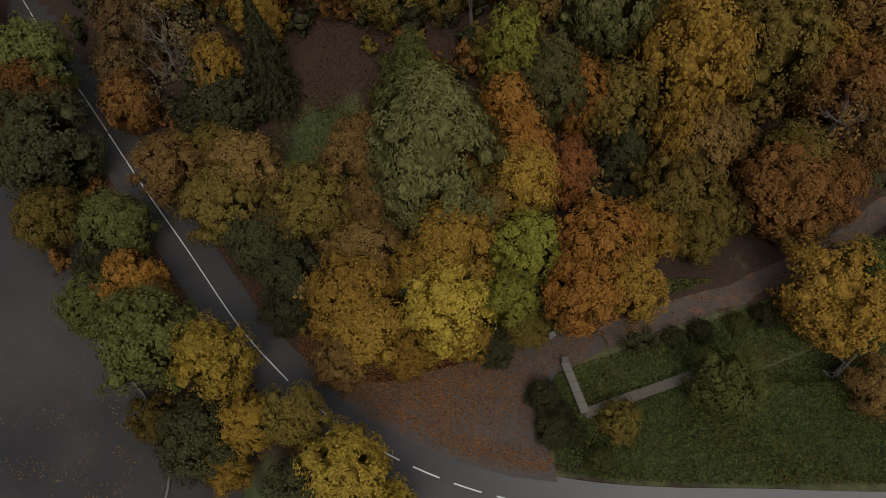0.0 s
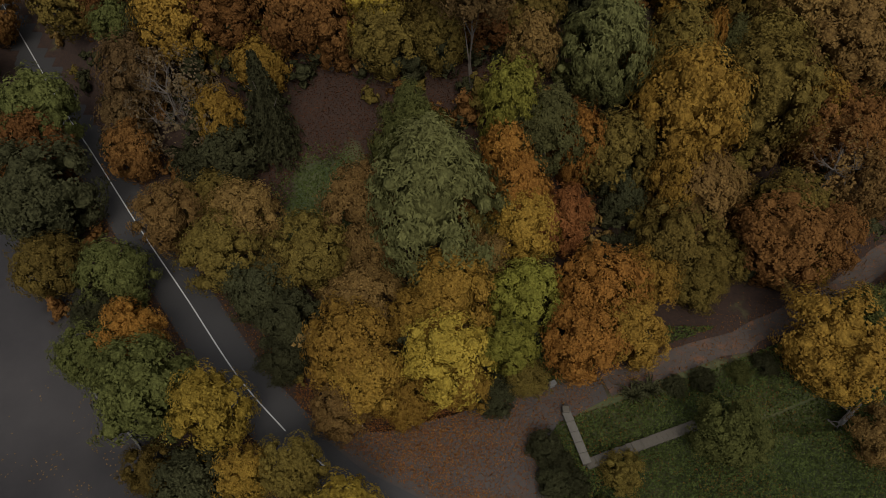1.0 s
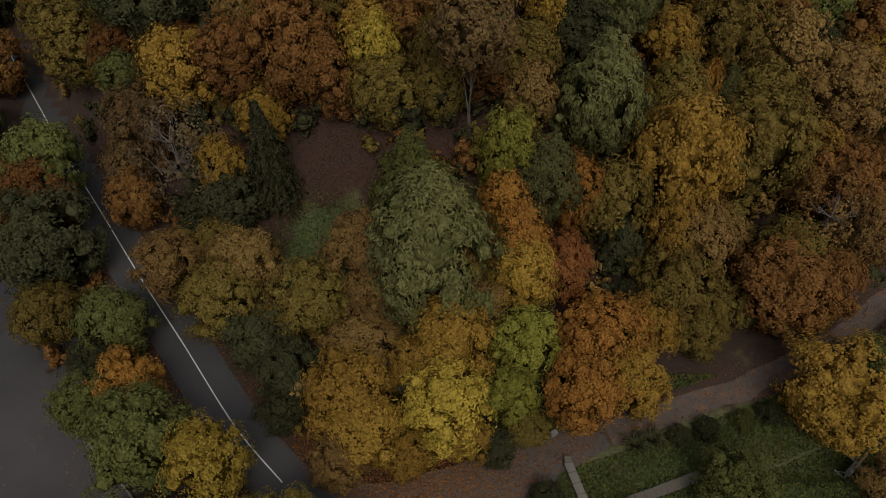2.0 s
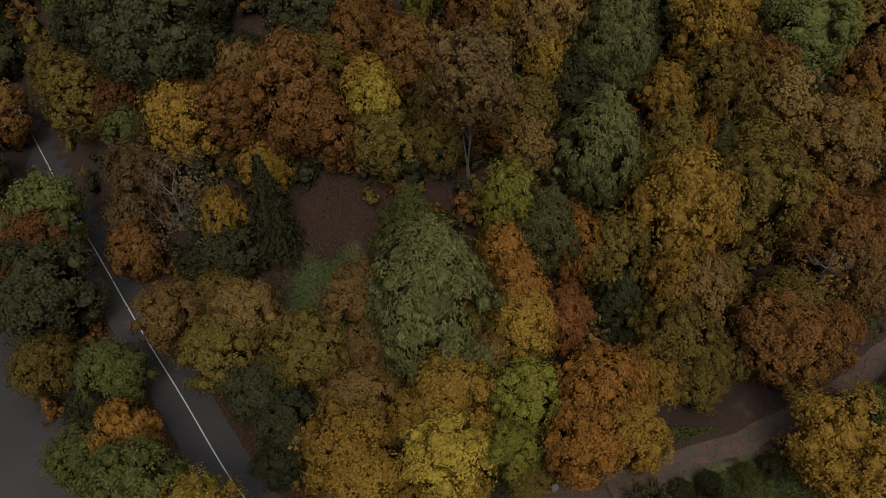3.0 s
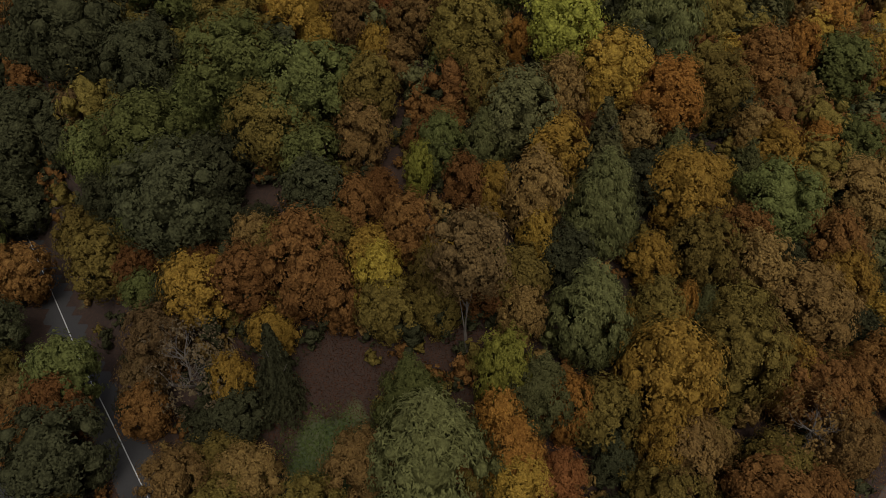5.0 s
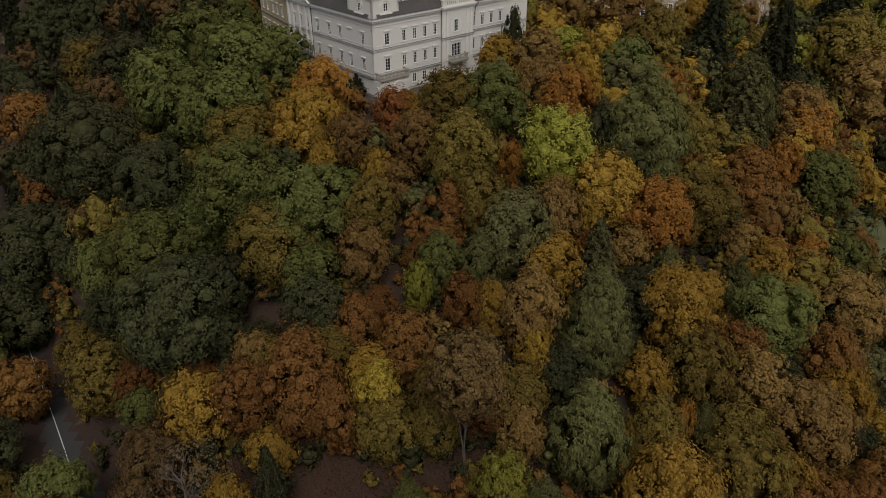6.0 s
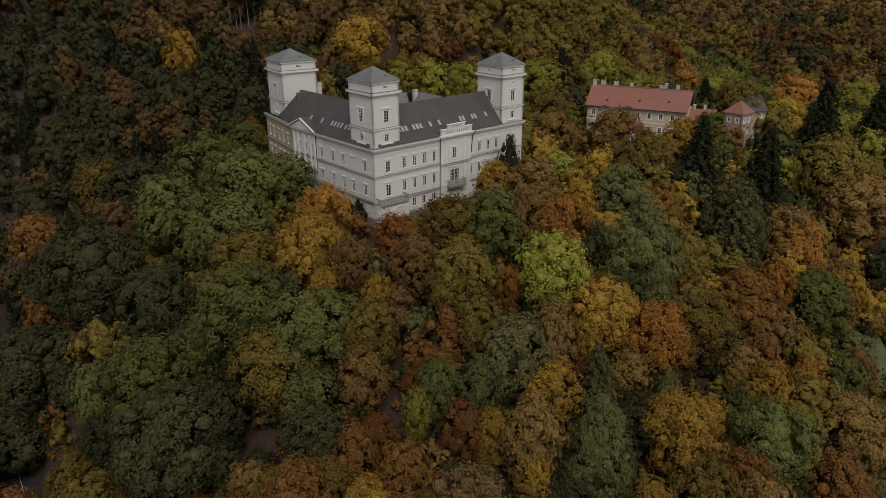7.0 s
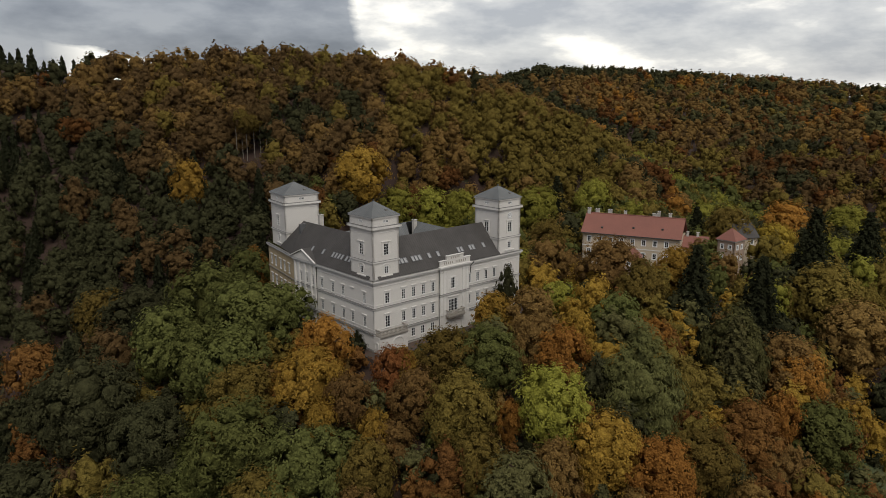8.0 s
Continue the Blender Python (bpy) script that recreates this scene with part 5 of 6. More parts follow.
plant("green", -51.9, 67.5, 10.8, 14.4, "round", 0.16)
plant("rust", -51.0, 62.1, 9.4, 12.7, "round", 0.16)
plant("dark", -48.5, 54.6, 14.7, 14.4, "round", 0.00)
plant("olive", -46.3, 46.5, 8.7, 9.3, "round", 0.05)
plant("green", -37.2, 43.9, 9.0, 10.5, "tall", 0.12)
plant("dark", -38.9, 40.8, 7.1, 6.6, "round", 0.00)
plant("orange", -33.6, 36.8, 7.6, 9.8, "round", 0.16)
plant("green", -37.2, 33.9, 7.4, 9.7, "spread", 0.16)
plant("green", -29.7, 29.6, 11.7, 12.8, "round", 0.07)
plant("yellow", -22.8, 27.4, 8.8, 12.4, "tall", 0.16)
plant("olive", -29.3, 22.9, 5.9, 6.9, "round", 0.13)
plant("dark", -23.7, 20.6, 9.6, 9.8, "round", 0.00)
plant("gold", -18.5, 21.4, 6.0, 10.0, "spread", 0.16)
plant("olive", -14.3, 21.8, 7.2, 9.6, "round", 0.16)
plant("yellow", -8.8, 16.3, 9.7, 12.8, "tall", 0.16)
plant("dark", -12.4, 14.5, 8.6, 10.3, "round", 0.14)
plant("gold", -20.9, 17.7, 5.3, 6.6, "round", 0.16)
plant("yellow", -4.8, 13.4, 5.4, 8.7, "spread", 0.16)
plant("brown", -39.3, 70.5, 9.7, 13.9, "round", 0.16)
plant("brown", -41.5, 68.2, 8.1, 11.0, "tall", 0.16)
plant("twig", -33.2, 65.3, 14.2, 16.4, "bare", 0.07)
plant("rust", -39.9, 62.5, 7.9, 9.9, "round", 0.16)
plant("gold", -27.3, 64.2, 6.8, 11.4, "spread", 0.16)
plant("dark", -43.6, 66.0, 4.6, 5.6, "round", 0.10)
plant("dark", -21.5, 63.9, 8.1, 18.1, "conifer", 0.10)
# A golden crown taken as tan, its dimness put into the leaf colour.
plant("tan", -32.3, 51.6, 9.2, 10.6, "round", 0.11)
plant("tan", -24.4, 52.6, 9.7, 10.8, "spread", 0.08)
plant("olive", -26.0, 47.3, 10.0, 10.0, "round", 0.00)
plant("dark", -26.6, 61.7, 10.0, 9.0, "round", 0.00)
plant("dark", -30.9, 60.2, 7.6, 7.8, "round", 0.00)
plant("dark", -21.3, 43.6, 9.0, 7.5, "round", 0.00)
plant("olive", -15.0, 48.0, 10.2, 10.1, "spread", 0.00)
plant("olive", -18.8, 45.9, 7.2, 7.6, "round", 0.03)
plant("dark", -16.9, 38.9, 8.4, 7.2, "round", 0.00)
plant("dark", -17.2, 34.6, 6.0, 5.0, "round", 0.00)
plant("tan", -9.5, 52.8, 9.7, 13.8, "round", 0.16)
plant("tan", -8.2, 48.7, 7.3, 10.6, "spread", 0.16)
plant("grey", -1.1, 50.4, 18.5, 24.2, "wisp", 0.16)
plant("green", -3.6, 56.3, 9.7, 21.8, "wisp", 0.40)
plant("lime", 8.0, 61.8, 8.5, 17.3, "round", 0.16)
plant("grey", 12.3, 59.2, 9.6, 17.7, "wisp", 0.34)
plant("orange", 16.5, 59.3, 6.8, 14.4, "spread", 0.16)
plant("orange", 7.8, 57.1, 7.0, 14.5, "round", 0.16)
plant("orange", 8.9, 54.1, 9.1, 13.5, "tall", 0.16)
plant("gold", 9.6, 50.2, 9.7, 11.8, "round", 0.16)
plant("red", 14.4, 51.5, 8.2, 11.1, "round", 0.16)
plant("tan", 5.1, 47.5, 7.1, 8.5, "spread", 0.15)
plant("gold", 28.9, 61.0, 13.6, 21.8, "round", 0.16)
plant("gold", 27.9, 55.8, 7.4, 15.7, "tall", 0.16)
plant("olive", 21.2, 59.4, 10.1, 14.1, "round", 0.16)
plant("dark", 22.3, 55.9, 6.3, 9.1, "round", 0.16)
plant("olive", 40.4, 66.8, 13.5, 17.7, "spread", 0.16)
plant("gold", 47.1, 66.8, 9.4, 14.7, "round", 0.16)
plant("tan", 31.2, 55.8, 12.1, 13.1, "tall", 0.05)
plant("olive", 27.7, 49.6, 10.7, 10.3, "round", 0.00)
plant("olive", 29.7, 44.2, 7.0, 6.5, "round", 0.00)
plant("olive", 43.2, 53.8, 9.9, 10.9, "spread", 0.08)
plant("rust", 39.6, 48.4, 12.6, 12.3, "round", 0.00)
plant("rust", 45.3, 49.4, 9.3, 10.6, "tall", 0.10)
plant("gold", 43.9, 46.0, 3.6, 4.8, "round", 0.10)
plant("tan", 46.9, 56.9, 13.4, 16.0, "bare", 0.10)
plant("rust", 49.0, 63.8, 10.4, 15.2, "spread", 0.16)
plant("tan", 51.3, 55.5, 8.8, 12.4, "round", 0.16)
plant("rust", 53.6, 60.6, 8.2, 12.1, "tall", 0.16)
plant("gold", -10.0, 35.7, 11.1, 11.5, "round", 0.01)
plant("gold", -8.0, 31.9, 9.4, 9.7, "round", 0.01)
plant("gold", 1.0, 40.5, 10.6, 12.3, "spread", 0.11)
plant("yellow", 0.4, 34.2, 10.7, 11.3, "round", 0.03)
plant("lime", 9.3, 41.2, 9.6, 11.4, "tall", 0.16)
plant("lime", 7.1, 35.1, 6.7, 8.4, "round", 0.16)
plant("gold", -3.8, 29.8, 6.7, 7.3, "round", 0.07)
plant("orange", 17.7, 42.4, 11.3, 11.6, "spread", 0.01)
plant("orange", 14.9, 35.8, 9.6, 9.8, "round", 0.00)
plant("gold", 20.3, 37.0, 9.2, 9.6, "tall", 0.02)
plant("gold", 22.9, 43.6, 7.9, 10.0, "round", 0.16)
plant("tan", -10.6, 28.7, 6.7, 6.3, "round", 0.00)
plant("gold", 2.8, 31.2, 5.6, 6.8, "round", 0.15)
plant("gold", -2.7, 38.6, 7.6, 9.8, "round", 0.16)
plant("gold", 42.3, 35.6, 12.6, 11.2, "round", 0.00)
plant("gold", 43.1, 33.7, 9.7, 8.8, "round", 0.00)
plant("green", 45.9, 38.4, 7.6, 9.8, "round", 0.16)
plant("green", 29.1, 26.1, 8.7, 8.3, "round", 0.00)
plant("olive", 18.1, 22.9, 4.9, 5.0, "round", 0.01)
plant("dark", 10.3, 25.4, 4.0, 2.8, "round", 0.00)
plant("dark", 11.9, 23.8, 3.3, 2.2, "round", 0.00)
plant("dark", 11.1, 21.9, 4.0, 2.8, "round", 0.00)
plant("dark", 13.5, 21.6, 3.3, 2.2, "round", 0.00)
plant("green", 15.8, 18.9, 3.2, 2.3, "round", 0.00)
plant("dark", 5.3, 31.0, 5.5, 3.8, "round", 0.00)
plant("olive", 9.0, 32.6, 5.5, 4.3, "round", 0.00)
plant("dark", 25.3, 32.3, 2.8, 1.6, "round", 0.00)
plant("dark", 28.4, 33.0, 3.2, 1.9, "round", 0.00)
plant("green", 32.7, 34.0, 3.0, 1.7, "round", 0.00)
plant("dark", 35.9, 35.0, 3.2, 2.0, "round", 0.00)
plant("tan", 45.3, 26.1, 7.0, 6.0, "round", 0.00)
plant("green", -45.7, 98.8, 16.8, 18.4, "round", 0.07)
plant("dark", -40.2, 87.8, 18.3, 19.1, "round", 0.02)
plant("green", -32.2, 105.2, 17.2, 19.6, "round", 0.10)
plant("green", -20.6, 100.0, 15.0, 17.5, "round", 0.12)
plant("olive", -25.6, 96.1, 13.0, 15.5, "round", 0.14)
plant("green", -56.6, 101.3, 11.0, 13.5, "round", 0.16)
plant("dark", -75.5, 115.9, 19.3, 18.6, "round", 0.00)
plant("dark", -62.7, 120.4, 19.6, 21.8, "round", 0.08)
plant("dark", -50.3, 114.5, 14.2, 17.1, "round", 0.15)
plant("olive", -34.3, 116.4, 14.9, 16.4, "round", 0.07)
plant("green", -39.3, 103.5, 10.8, 13.4, "round", 0.16)
plant("dark", -33.4, 92.1, 11.9, 14.0, "spread", 0.12)
plant("olive", -52.1, 85.5, 12.0, 14.0, "round", 0.12)
plant("dark", -78.3, 112.1, 16.5, 15.2, "round", 0.00)
plant("green", -43.4, 79.3, 7.7, 8.8, "round", 0.11)
plant("gold", -33.8, 75.3, 10.8, 14.4, "round", 0.16)
plant("rust", -18.3, 75.4, 12.8, 18.2, "tall", 0.07)
plant("rust", -14.4, 72.6, 8.6, 13.5, "tall", 0.16)
plant("rust", -11.9, 83.4, 8.0, 13.0, "tall", 0.16)
plant("yellow", -8.3, 73.6, 7.4, 14.8, "tall", 0.16)
plant("rust", -4.5, 80.4, 8.7, 13.3, "round", 0.16)
plant("olive", -6.7, 70.9, 9.6, 11.8, "spread", 0.16)
plant("olive", -0.4, 71.5, 7.2, 10.6, "round", 0.16)
plant("tan", 13.5, 84.6, 10.3, 16.1, "tall", 0.16)
plant("gold", 13.8, 80.2, 6.0, 12.0, "round", 0.16)
plant("gold", 7.9, 85.5, 6.1, 12.0, "round", 0.16)
plant("lime", -3.0, 88.4, 4.7, 11.3, "spread", 0.16)
plant("green", -0.1, 91.1, 7.3, 12.7, "round", 0.16)
plant("dark", -17.9, 86.5, 10.7, 13.3, "tall", 0.16)
plant("tan", -11.5, 93.3, 8.6, 12.3, "round", 0.16)
plant("olive", -10.9, 99.0, 10.0, 14.0, "round", 0.16)
plant("gold", -19.2, 108.2, 6.2, 12.1, "spread", 0.16)
plant("gold", -21.6, 115.0, 13.9, 15.9, "round", 0.11)
plant("orange", -26.6, 117.7, 6.7, 11.3, "tall", 0.16)
plant("red", -25.1, 113.1, 5.2, 9.6, "round", 0.16)
plant("gold", -9.9, 105.2, 6.0, 12.0, "round", 0.16)
plant("tan", -14.3, 111.6, 8.4, 12.2, "spread", 0.16)
plant("red", -7.1, 115.8, 9.0, 12.5, "round", 0.16)
plant("gold", -4.3, 115.4, 5.3, 11.6, "tall", 0.16)
plant("orange", -20.0, 123.6, 10.5, 14.2, "round", 0.16)
plant("tan", -3.3, 111.0, 9.5, 12.7, "round", 0.16)
plant("olive", 1.3, 117.5, 11.6, 13.2, "spread", 0.16)
plant("green", 8.8, 117.5, 13.4, 14.4, "round", 0.13)
plant("olive", 3.9, 107.6, 12.9, 15.4, "tall", 0.14)
plant("green", 0.8, 105.1, 5.2, 8.6, "round", 0.16)
plant("tan", -6.8, 104.8, 8.0, 10.0, "round", 0.16)
plant("lime", 19.9, 109.8, 13.8, 16.9, "spread", 0.16)
plant("orange", 22.7, 121.6, 11.3, 14.6, "round", 0.16)
plant("gold", 27.2, 129.1, 8.1, 13.1, "tall", 0.16)
plant("tan", 17.9, 123.6, 9.1, 13.5, "round", 0.16)
plant("orange", 12.3, 109.8, 5.0, 9.5, "round", 0.16)
plant("grey", 36.3, 119.1, 17.9, 22.6, "wisp", 0.04)
plant("olive", 47.1, 125.3, 9.9, 14.9, "round", 0.16)
plant("rust", 46.6, 136.9, 7.9, 12.9, "tall", 0.16)
plant("grey", 61.5, 137.3, 15.2, 21.5, "conifer", 0.10)
plant("orange", 78.4, 143.8, 13.5, 15.8, "round", 0.12)
plant("olive", 6.8, 99.8, 8.9, 13.4, "spread", 0.16)
plant("grey", 11.3, 95.4, 12.1, 16.0, "round", 0.16)
plant("tan", 18.1, 99.7, 9.4, 14.7, "tall", 0.16)
plant("gold", 27.5, 105.3, 12.9, 15.4, "round", 0.15)
plant("gold", 24.8, 100.9, 5.1, 9.5, "round", 0.16)
plant("orange", 36.1, 104.1, 13.6, 15.8, "spread", 0.12)
plant("olive", 44.6, 108.9, 13.5, 15.7, "round", 0.12)
plant("grey", 24.1, 92.6, 11.1, 17.5, "conifer", 0.10)
plant("grey", 23.0, 83.0, 12.6, 18.5, "wisp", 0.17)
plant("gold", 36.7, 88.9, 12.6, 16.3, "round", 0.16)
plant("olive", 37.4, 80.7, 11.1, 14.6, "spread", 0.16)
plant("green", 53.3, 92.7, 14.0, 16.0, "round", 0.10)
plant("gold", 55.0, 102.8, 11.1, 13.5, "tall", 0.16)
plant("orange", 66.6, 109.4, 8.5, 12.2, "round", 0.16)
plant("tan", 52.5, 106.6, 8.4, 11.2, "round", 0.16)
plant("green", 74.9, 112.3, 11.8, 13.9, "spread", 0.13)
plant("tan", 71.5, 101.4, 13.7, 14.8, "round", 0.06)
plant("rust", 58.1, 121.2, 13.7, 14.8, "tall", 0.05)
plant("orange", 67.5, 129.3, 9.2, 13.6, "round", 0.16)
plant("green", 76.8, 129.0, 15.5, 15.8, "round", 0.00)
plant("gold", 87.2, 137.5, 9.1, 12.5, "spread", 0.16)
plant("tan", 47.1, 81.1, 11.3, 14.7, "round", 0.16)
plant("rust", 61.6, 88.5, 10.1, 15.0, "tall", 0.16)
plant("gold", 61.6, 83.6, 9.7, 13.8, "round", 0.16)
plant("tan", 54.2, 77.2, 14.1, 16.0, "round", 0.10)
plant("olive", 42.2, 72.7, 10.4, 14.2, "spread", 0.16)
plant("grey", 19.9, 69.3, 12.5, 19.4, "wisp", 0.22)
plant("olive", 29.9, 71.9, 9.0, 14.5, "tall", 0.16)
plant("orange", 34.4, 74.1, 3.7, 11.8, "round", 0.16)
plant("tan", 11.2, 70.4, 7.8, 11.9, "round", 0.16)
plant("rust", -68.9, 90.6, 11.0, 12.5, "spread", 0.05)
plant("olive", -1.3, 74.6, 7.7, 11.8, "tall", 0.16)
plant("tan", -26.8, 81.9, 7.5, 10.7, "round", 0.16)
plant("rust", 3.5, 86.1, 7.2, 11.6, "round", 0.16)
plant("green", -48.8, 147.3, 18.6, 21.3, "round", 0.10)
plant("green", -36.9, 136.1, 18.2, 20.2, "round", 0.10)
plant("green", -52.9, 134.4, 15.5, 17.7, "round", 0.11)
plant("green", -36.9, 125.1, 15.1, 18.5, "round", 0.16)
plant("green", -45.8, 129.4, 15.4, 17.7, "round", 0.11)
plant("green", -30.9, 142.9, 12.3, 14.2, "round", 0.16)
plant("green", -51.6, 189.8, 12.8, 16.4, "round", 0.16)
plant("orange", -49.9, 192.6, 8.6, 15.3, "tall", 0.16)
plant("dark", -74.4, 168.9, 18.9, 19.4, "round", 0.00)
plant("rust", -92.2, 154.5, 14.0, 16.5, "round", 0.00)
plant("olive", -85.2, 174.3, 14.8, 16.4, "round", 0.07)
plant("gold", 11.2, 136.6, 9.5, 11.6, "round", 0.16)
plant("lime", 28.0, 154.4, 11.0, 9.5, "round", 0.05)
plant("tan", 18.9, 134.1, 11.4, 13.7, "round", 0.15)
plant("tan", 41.1, 161.8, 16.9, 17.4, "round", 0.01)
plant("gold", 37.1, 167.8, 9.5, 10.5, "spread", 0.16)
plant("gold", 58.3, 167.1, 12.1, 15.0, "round", 0.16)
plant("olive", 45.2, 152.3, 13.2, 15.6, "tall", 0.13)
plant("spruce", 59.2, 155.9, 14.5, 22.6, "conifer", 0.10)
plant("spruce", 76.2, 159.5, 17.0, 25.5, "conifer", 0.10)
plant("spruce", 104.3, 190.2, 16.5, 25.0, "conifer", 0.10)
plant("spruce", 125.5, 200.2, 16.0, 24.5, "conifer", 0.10)
plant("spruce", 82.9, 221.1, 10.9, 17.3, "conifer", 0.10)
plant("yellow", 105.0, 212.4, 14.4, 15.2, "round", 0.03)
plant("orange", 119.7, 239.2, 19.8, 18.9, "round", 0.00)
plant("lime", 183.3, 308.4, 19.8, 18.9, "round", 0.00)
plant("lime", 57.4, 255.3, 15.8, 16.9, "round", 0.04)
plant("lime", 35.7, 254.0, 19.8, 18.9, "round", 0.00)
plant("olive", 33.0, 203.5, 12.0, 15.0, "round", 0.00)
plant("spruce", 44.1, 255.8, 13.8, 20.5, "conifer", 0.10)
plant("lime", -2.3, 251.5, 18.8, 18.4, "round", 0.00)
plant("lime", 9.9, 251.8, 16.1, 16.0, "round", 0.00)
plant("lime", -13.9, 242.4, 16.4, 16.2, "round", 0.00)
plant("gold", -24.9, 239.1, 19.8, 19.9, "round", 0.00)
plant("rust", -38.4, 227.3, 8.2, 13.1, "round", 0.16)
plant("gold", -80.0, 228.3, 12.5, 17.5, "round", 0.00)
plant("olive", 100.2, 173.5, 19.8, 19.9, "round", 0.00)
plant("tan", 102.3, 162.1, 19.8, 19.9, "round", 0.00)
plant("tan", 77.1, 145.6, 15.3, 16.6, "round", 0.06)
plant("grey", 63.8, 143.2, 16.2, 19.6, "wisp", 0.00)
plant("dark", 69.7, 214.0, 18.5, 15.2, "round", 0.00)
plant("dark", 60.1, 217.1, 12.1, 11.0, "round", 0.00)
plant("olive", 89.9, 214.6, 16.6, 18.3, "round", 0.07)
plant("dark", 95.6, 212.7, 10.8, 11.4, "round", 0.03)
plant("green", 37.4, 140.6, 10.7, 13.3, "round", 0.16)
plant("orange", 43.8, 137.5, 9.3, 12.7, "spread", 0.16)
plant("spruce", -15.0, 130.2, 3.2, 5.6, "tall", 0.02)
plant("spruce", -16.8, 131.6, 2.6, 4.8, "tall", 0.02)
plant("dark", 15.8, 150.2, 5.0, 14.5, "tall", 0.05)
plant("brown", 3.5, 68.2, 11.0, 26.5, "round", 0.5)


# woods that fill the rest of the slopes: trees of their own near by, joined ones further off
OPEN = [(-14.0, 58.5, 8.5), (30, 25, 19), (14, 22, 13), (3, 24, 11), (40, 172, 15), (96, 116, 9), (96, 127, 9), (-16, 66, 4)]


def free(x, y, r, close=0.5):
    if ROAD_D(x, y) < 3.6 + 0.55 * r or PATH_D(x, y) < 2.4 + 0.55 * r:
        return False
    if y < 125 and side(SHORE[::-1], np.array([x]), np.array([y]))[0] > -1.0:
        return False
    if any(math.hypot(x - a, y - b) < c for a, b, c in OPEN):
        return False
    q = CASTLE.inverted() @ Vector((x, y, 0))
    if -5 - r < q.x < 45 and -11 - r < q.y < 47:
        return False
    q = RED_HOUSE.inverted() @ Vector((x, y, 0))
    if -2 < q.x < 31 and -20 < q.y < 14 or math.hypot(x - 84.6, y - 196) < 9 or 84 < x < 102 and 200 < y < 220:
        return False
    return all(math.hypot(x - a, y - b) > close * (r + c) for a, b, c in planted)


def ROAD_D(x, y):
    return along(ROAD, np.array([x]), np.array([y]))[0][0]


def PATH_D(x, y):
    return along(PATH, np.array([x]), np.array([y]))[0][0]


def mixture(x, y):
    """The kinds of tree that a stretch of the wood holds."""
    if x < -46 and y > 158:
        return ["spruce", "dark", "dark", "brown", "dark"]
    if x < -48 and y > 100:
        return ["dark", "brown", "olive", "dark", "brown", "spruce", "dark", "rust"]
    if x < -12 and y > 84:
        return ["green", "dark", "olive", "dark", "green", "tan"]
    if y > 165:
        return ["olive", "dark", "olive", "lime", "green", "tan"]
    if x > 45:
        return ["tan", "olive", "gold", "dark", "grey", "rust", "olive"]
    if y < 60:
        return ["olive", "dark", "tan", "rust"]
    return ["olive", "tan", "rust", "grey", "gold", "dark"]


# joined crowns for the woods further off
def far_crown(form, clumps, tufts, leaves, leaf, rand):
    """A whole crown of radius 1 about its middle, built like those near by but of fewer and larger sprays."""
    p, n, mid, rad = crown_points(form, clumps, tufts, leaves, rand, 0.7)
    v, f = leaf_quads(p, n, 5 * leaf, rand)
    cv, cf = inner_masses(mid, rad * np.where(np.arange(len(rad)) < clumps, 1.1, 1.1), rand, True)
    return (np.concatenate([cv, v]) - np.array([0, 0, 5.0])) / 5.0, np.concatenate([cf, f + len(cv)]), len(cf)


stock = {}
fir_stock = {}
for key, clumps_, tufts_, leaves_, leaf, per, layers, needle in (("close", 16, 6, 5, 0.13, 9, 12, 0.2), ("near", 11, 5, 6, 0.125, 7, 10, 0.24), ("mid", 7, 4, 5, 0.19, 3, 8, 0.4), ("far", 4, 3, 3, 0.3, 2, 6, 0.42), ("bush", 5, 3, 5, 0.2, 3, 6, 0.4)):
    stock[key] = [far_crown(form_, clumps_, tufts_, leaves_, leaf, rng) for form_ in ("round", "tall", "round", "spread", "tall", "round", "wisp", "round")]
    fir_stock[key] = []
    for _ in range(4):
        p, n = conifer_points(per, rng, layers)
        fir_stock[key].append((*leaf_quads((p - np.array([0, 0, 5.0])) / 5.0, n, needle, rng, 1.3), 0))
woods = {}


def grow(name, key, look_, x, y, wide, tall, lift=2.5):
    """Adds one crown of radius wide to the joined woods of that name and colour."""
    fir = look_ == "spruce"
    pool = (fir_stock if fir else stock)[key]
    v, f, smooth_ = pool[rng.integers(len(pool))]
    scale_ = np.array([wide * 0.62, wide * 0.62, wide * 1.3]) if fir else np.array([wide, wide, tall])
    a = rng.uniform(0, 6.28)
    turn_ = np.array([[math.cos(a), -math.sin(a), 0], [math.sin(a), math.cos(a), 0], [0, 0, 1]])
    z = h(x, y) + (wide * 1.3 if fir else tall * 0.9 + lift)
    woods.setdefault((name, look_), []).append((v @ turn_.T * scale_ + np.array([x, y, z]), f, smooth_))


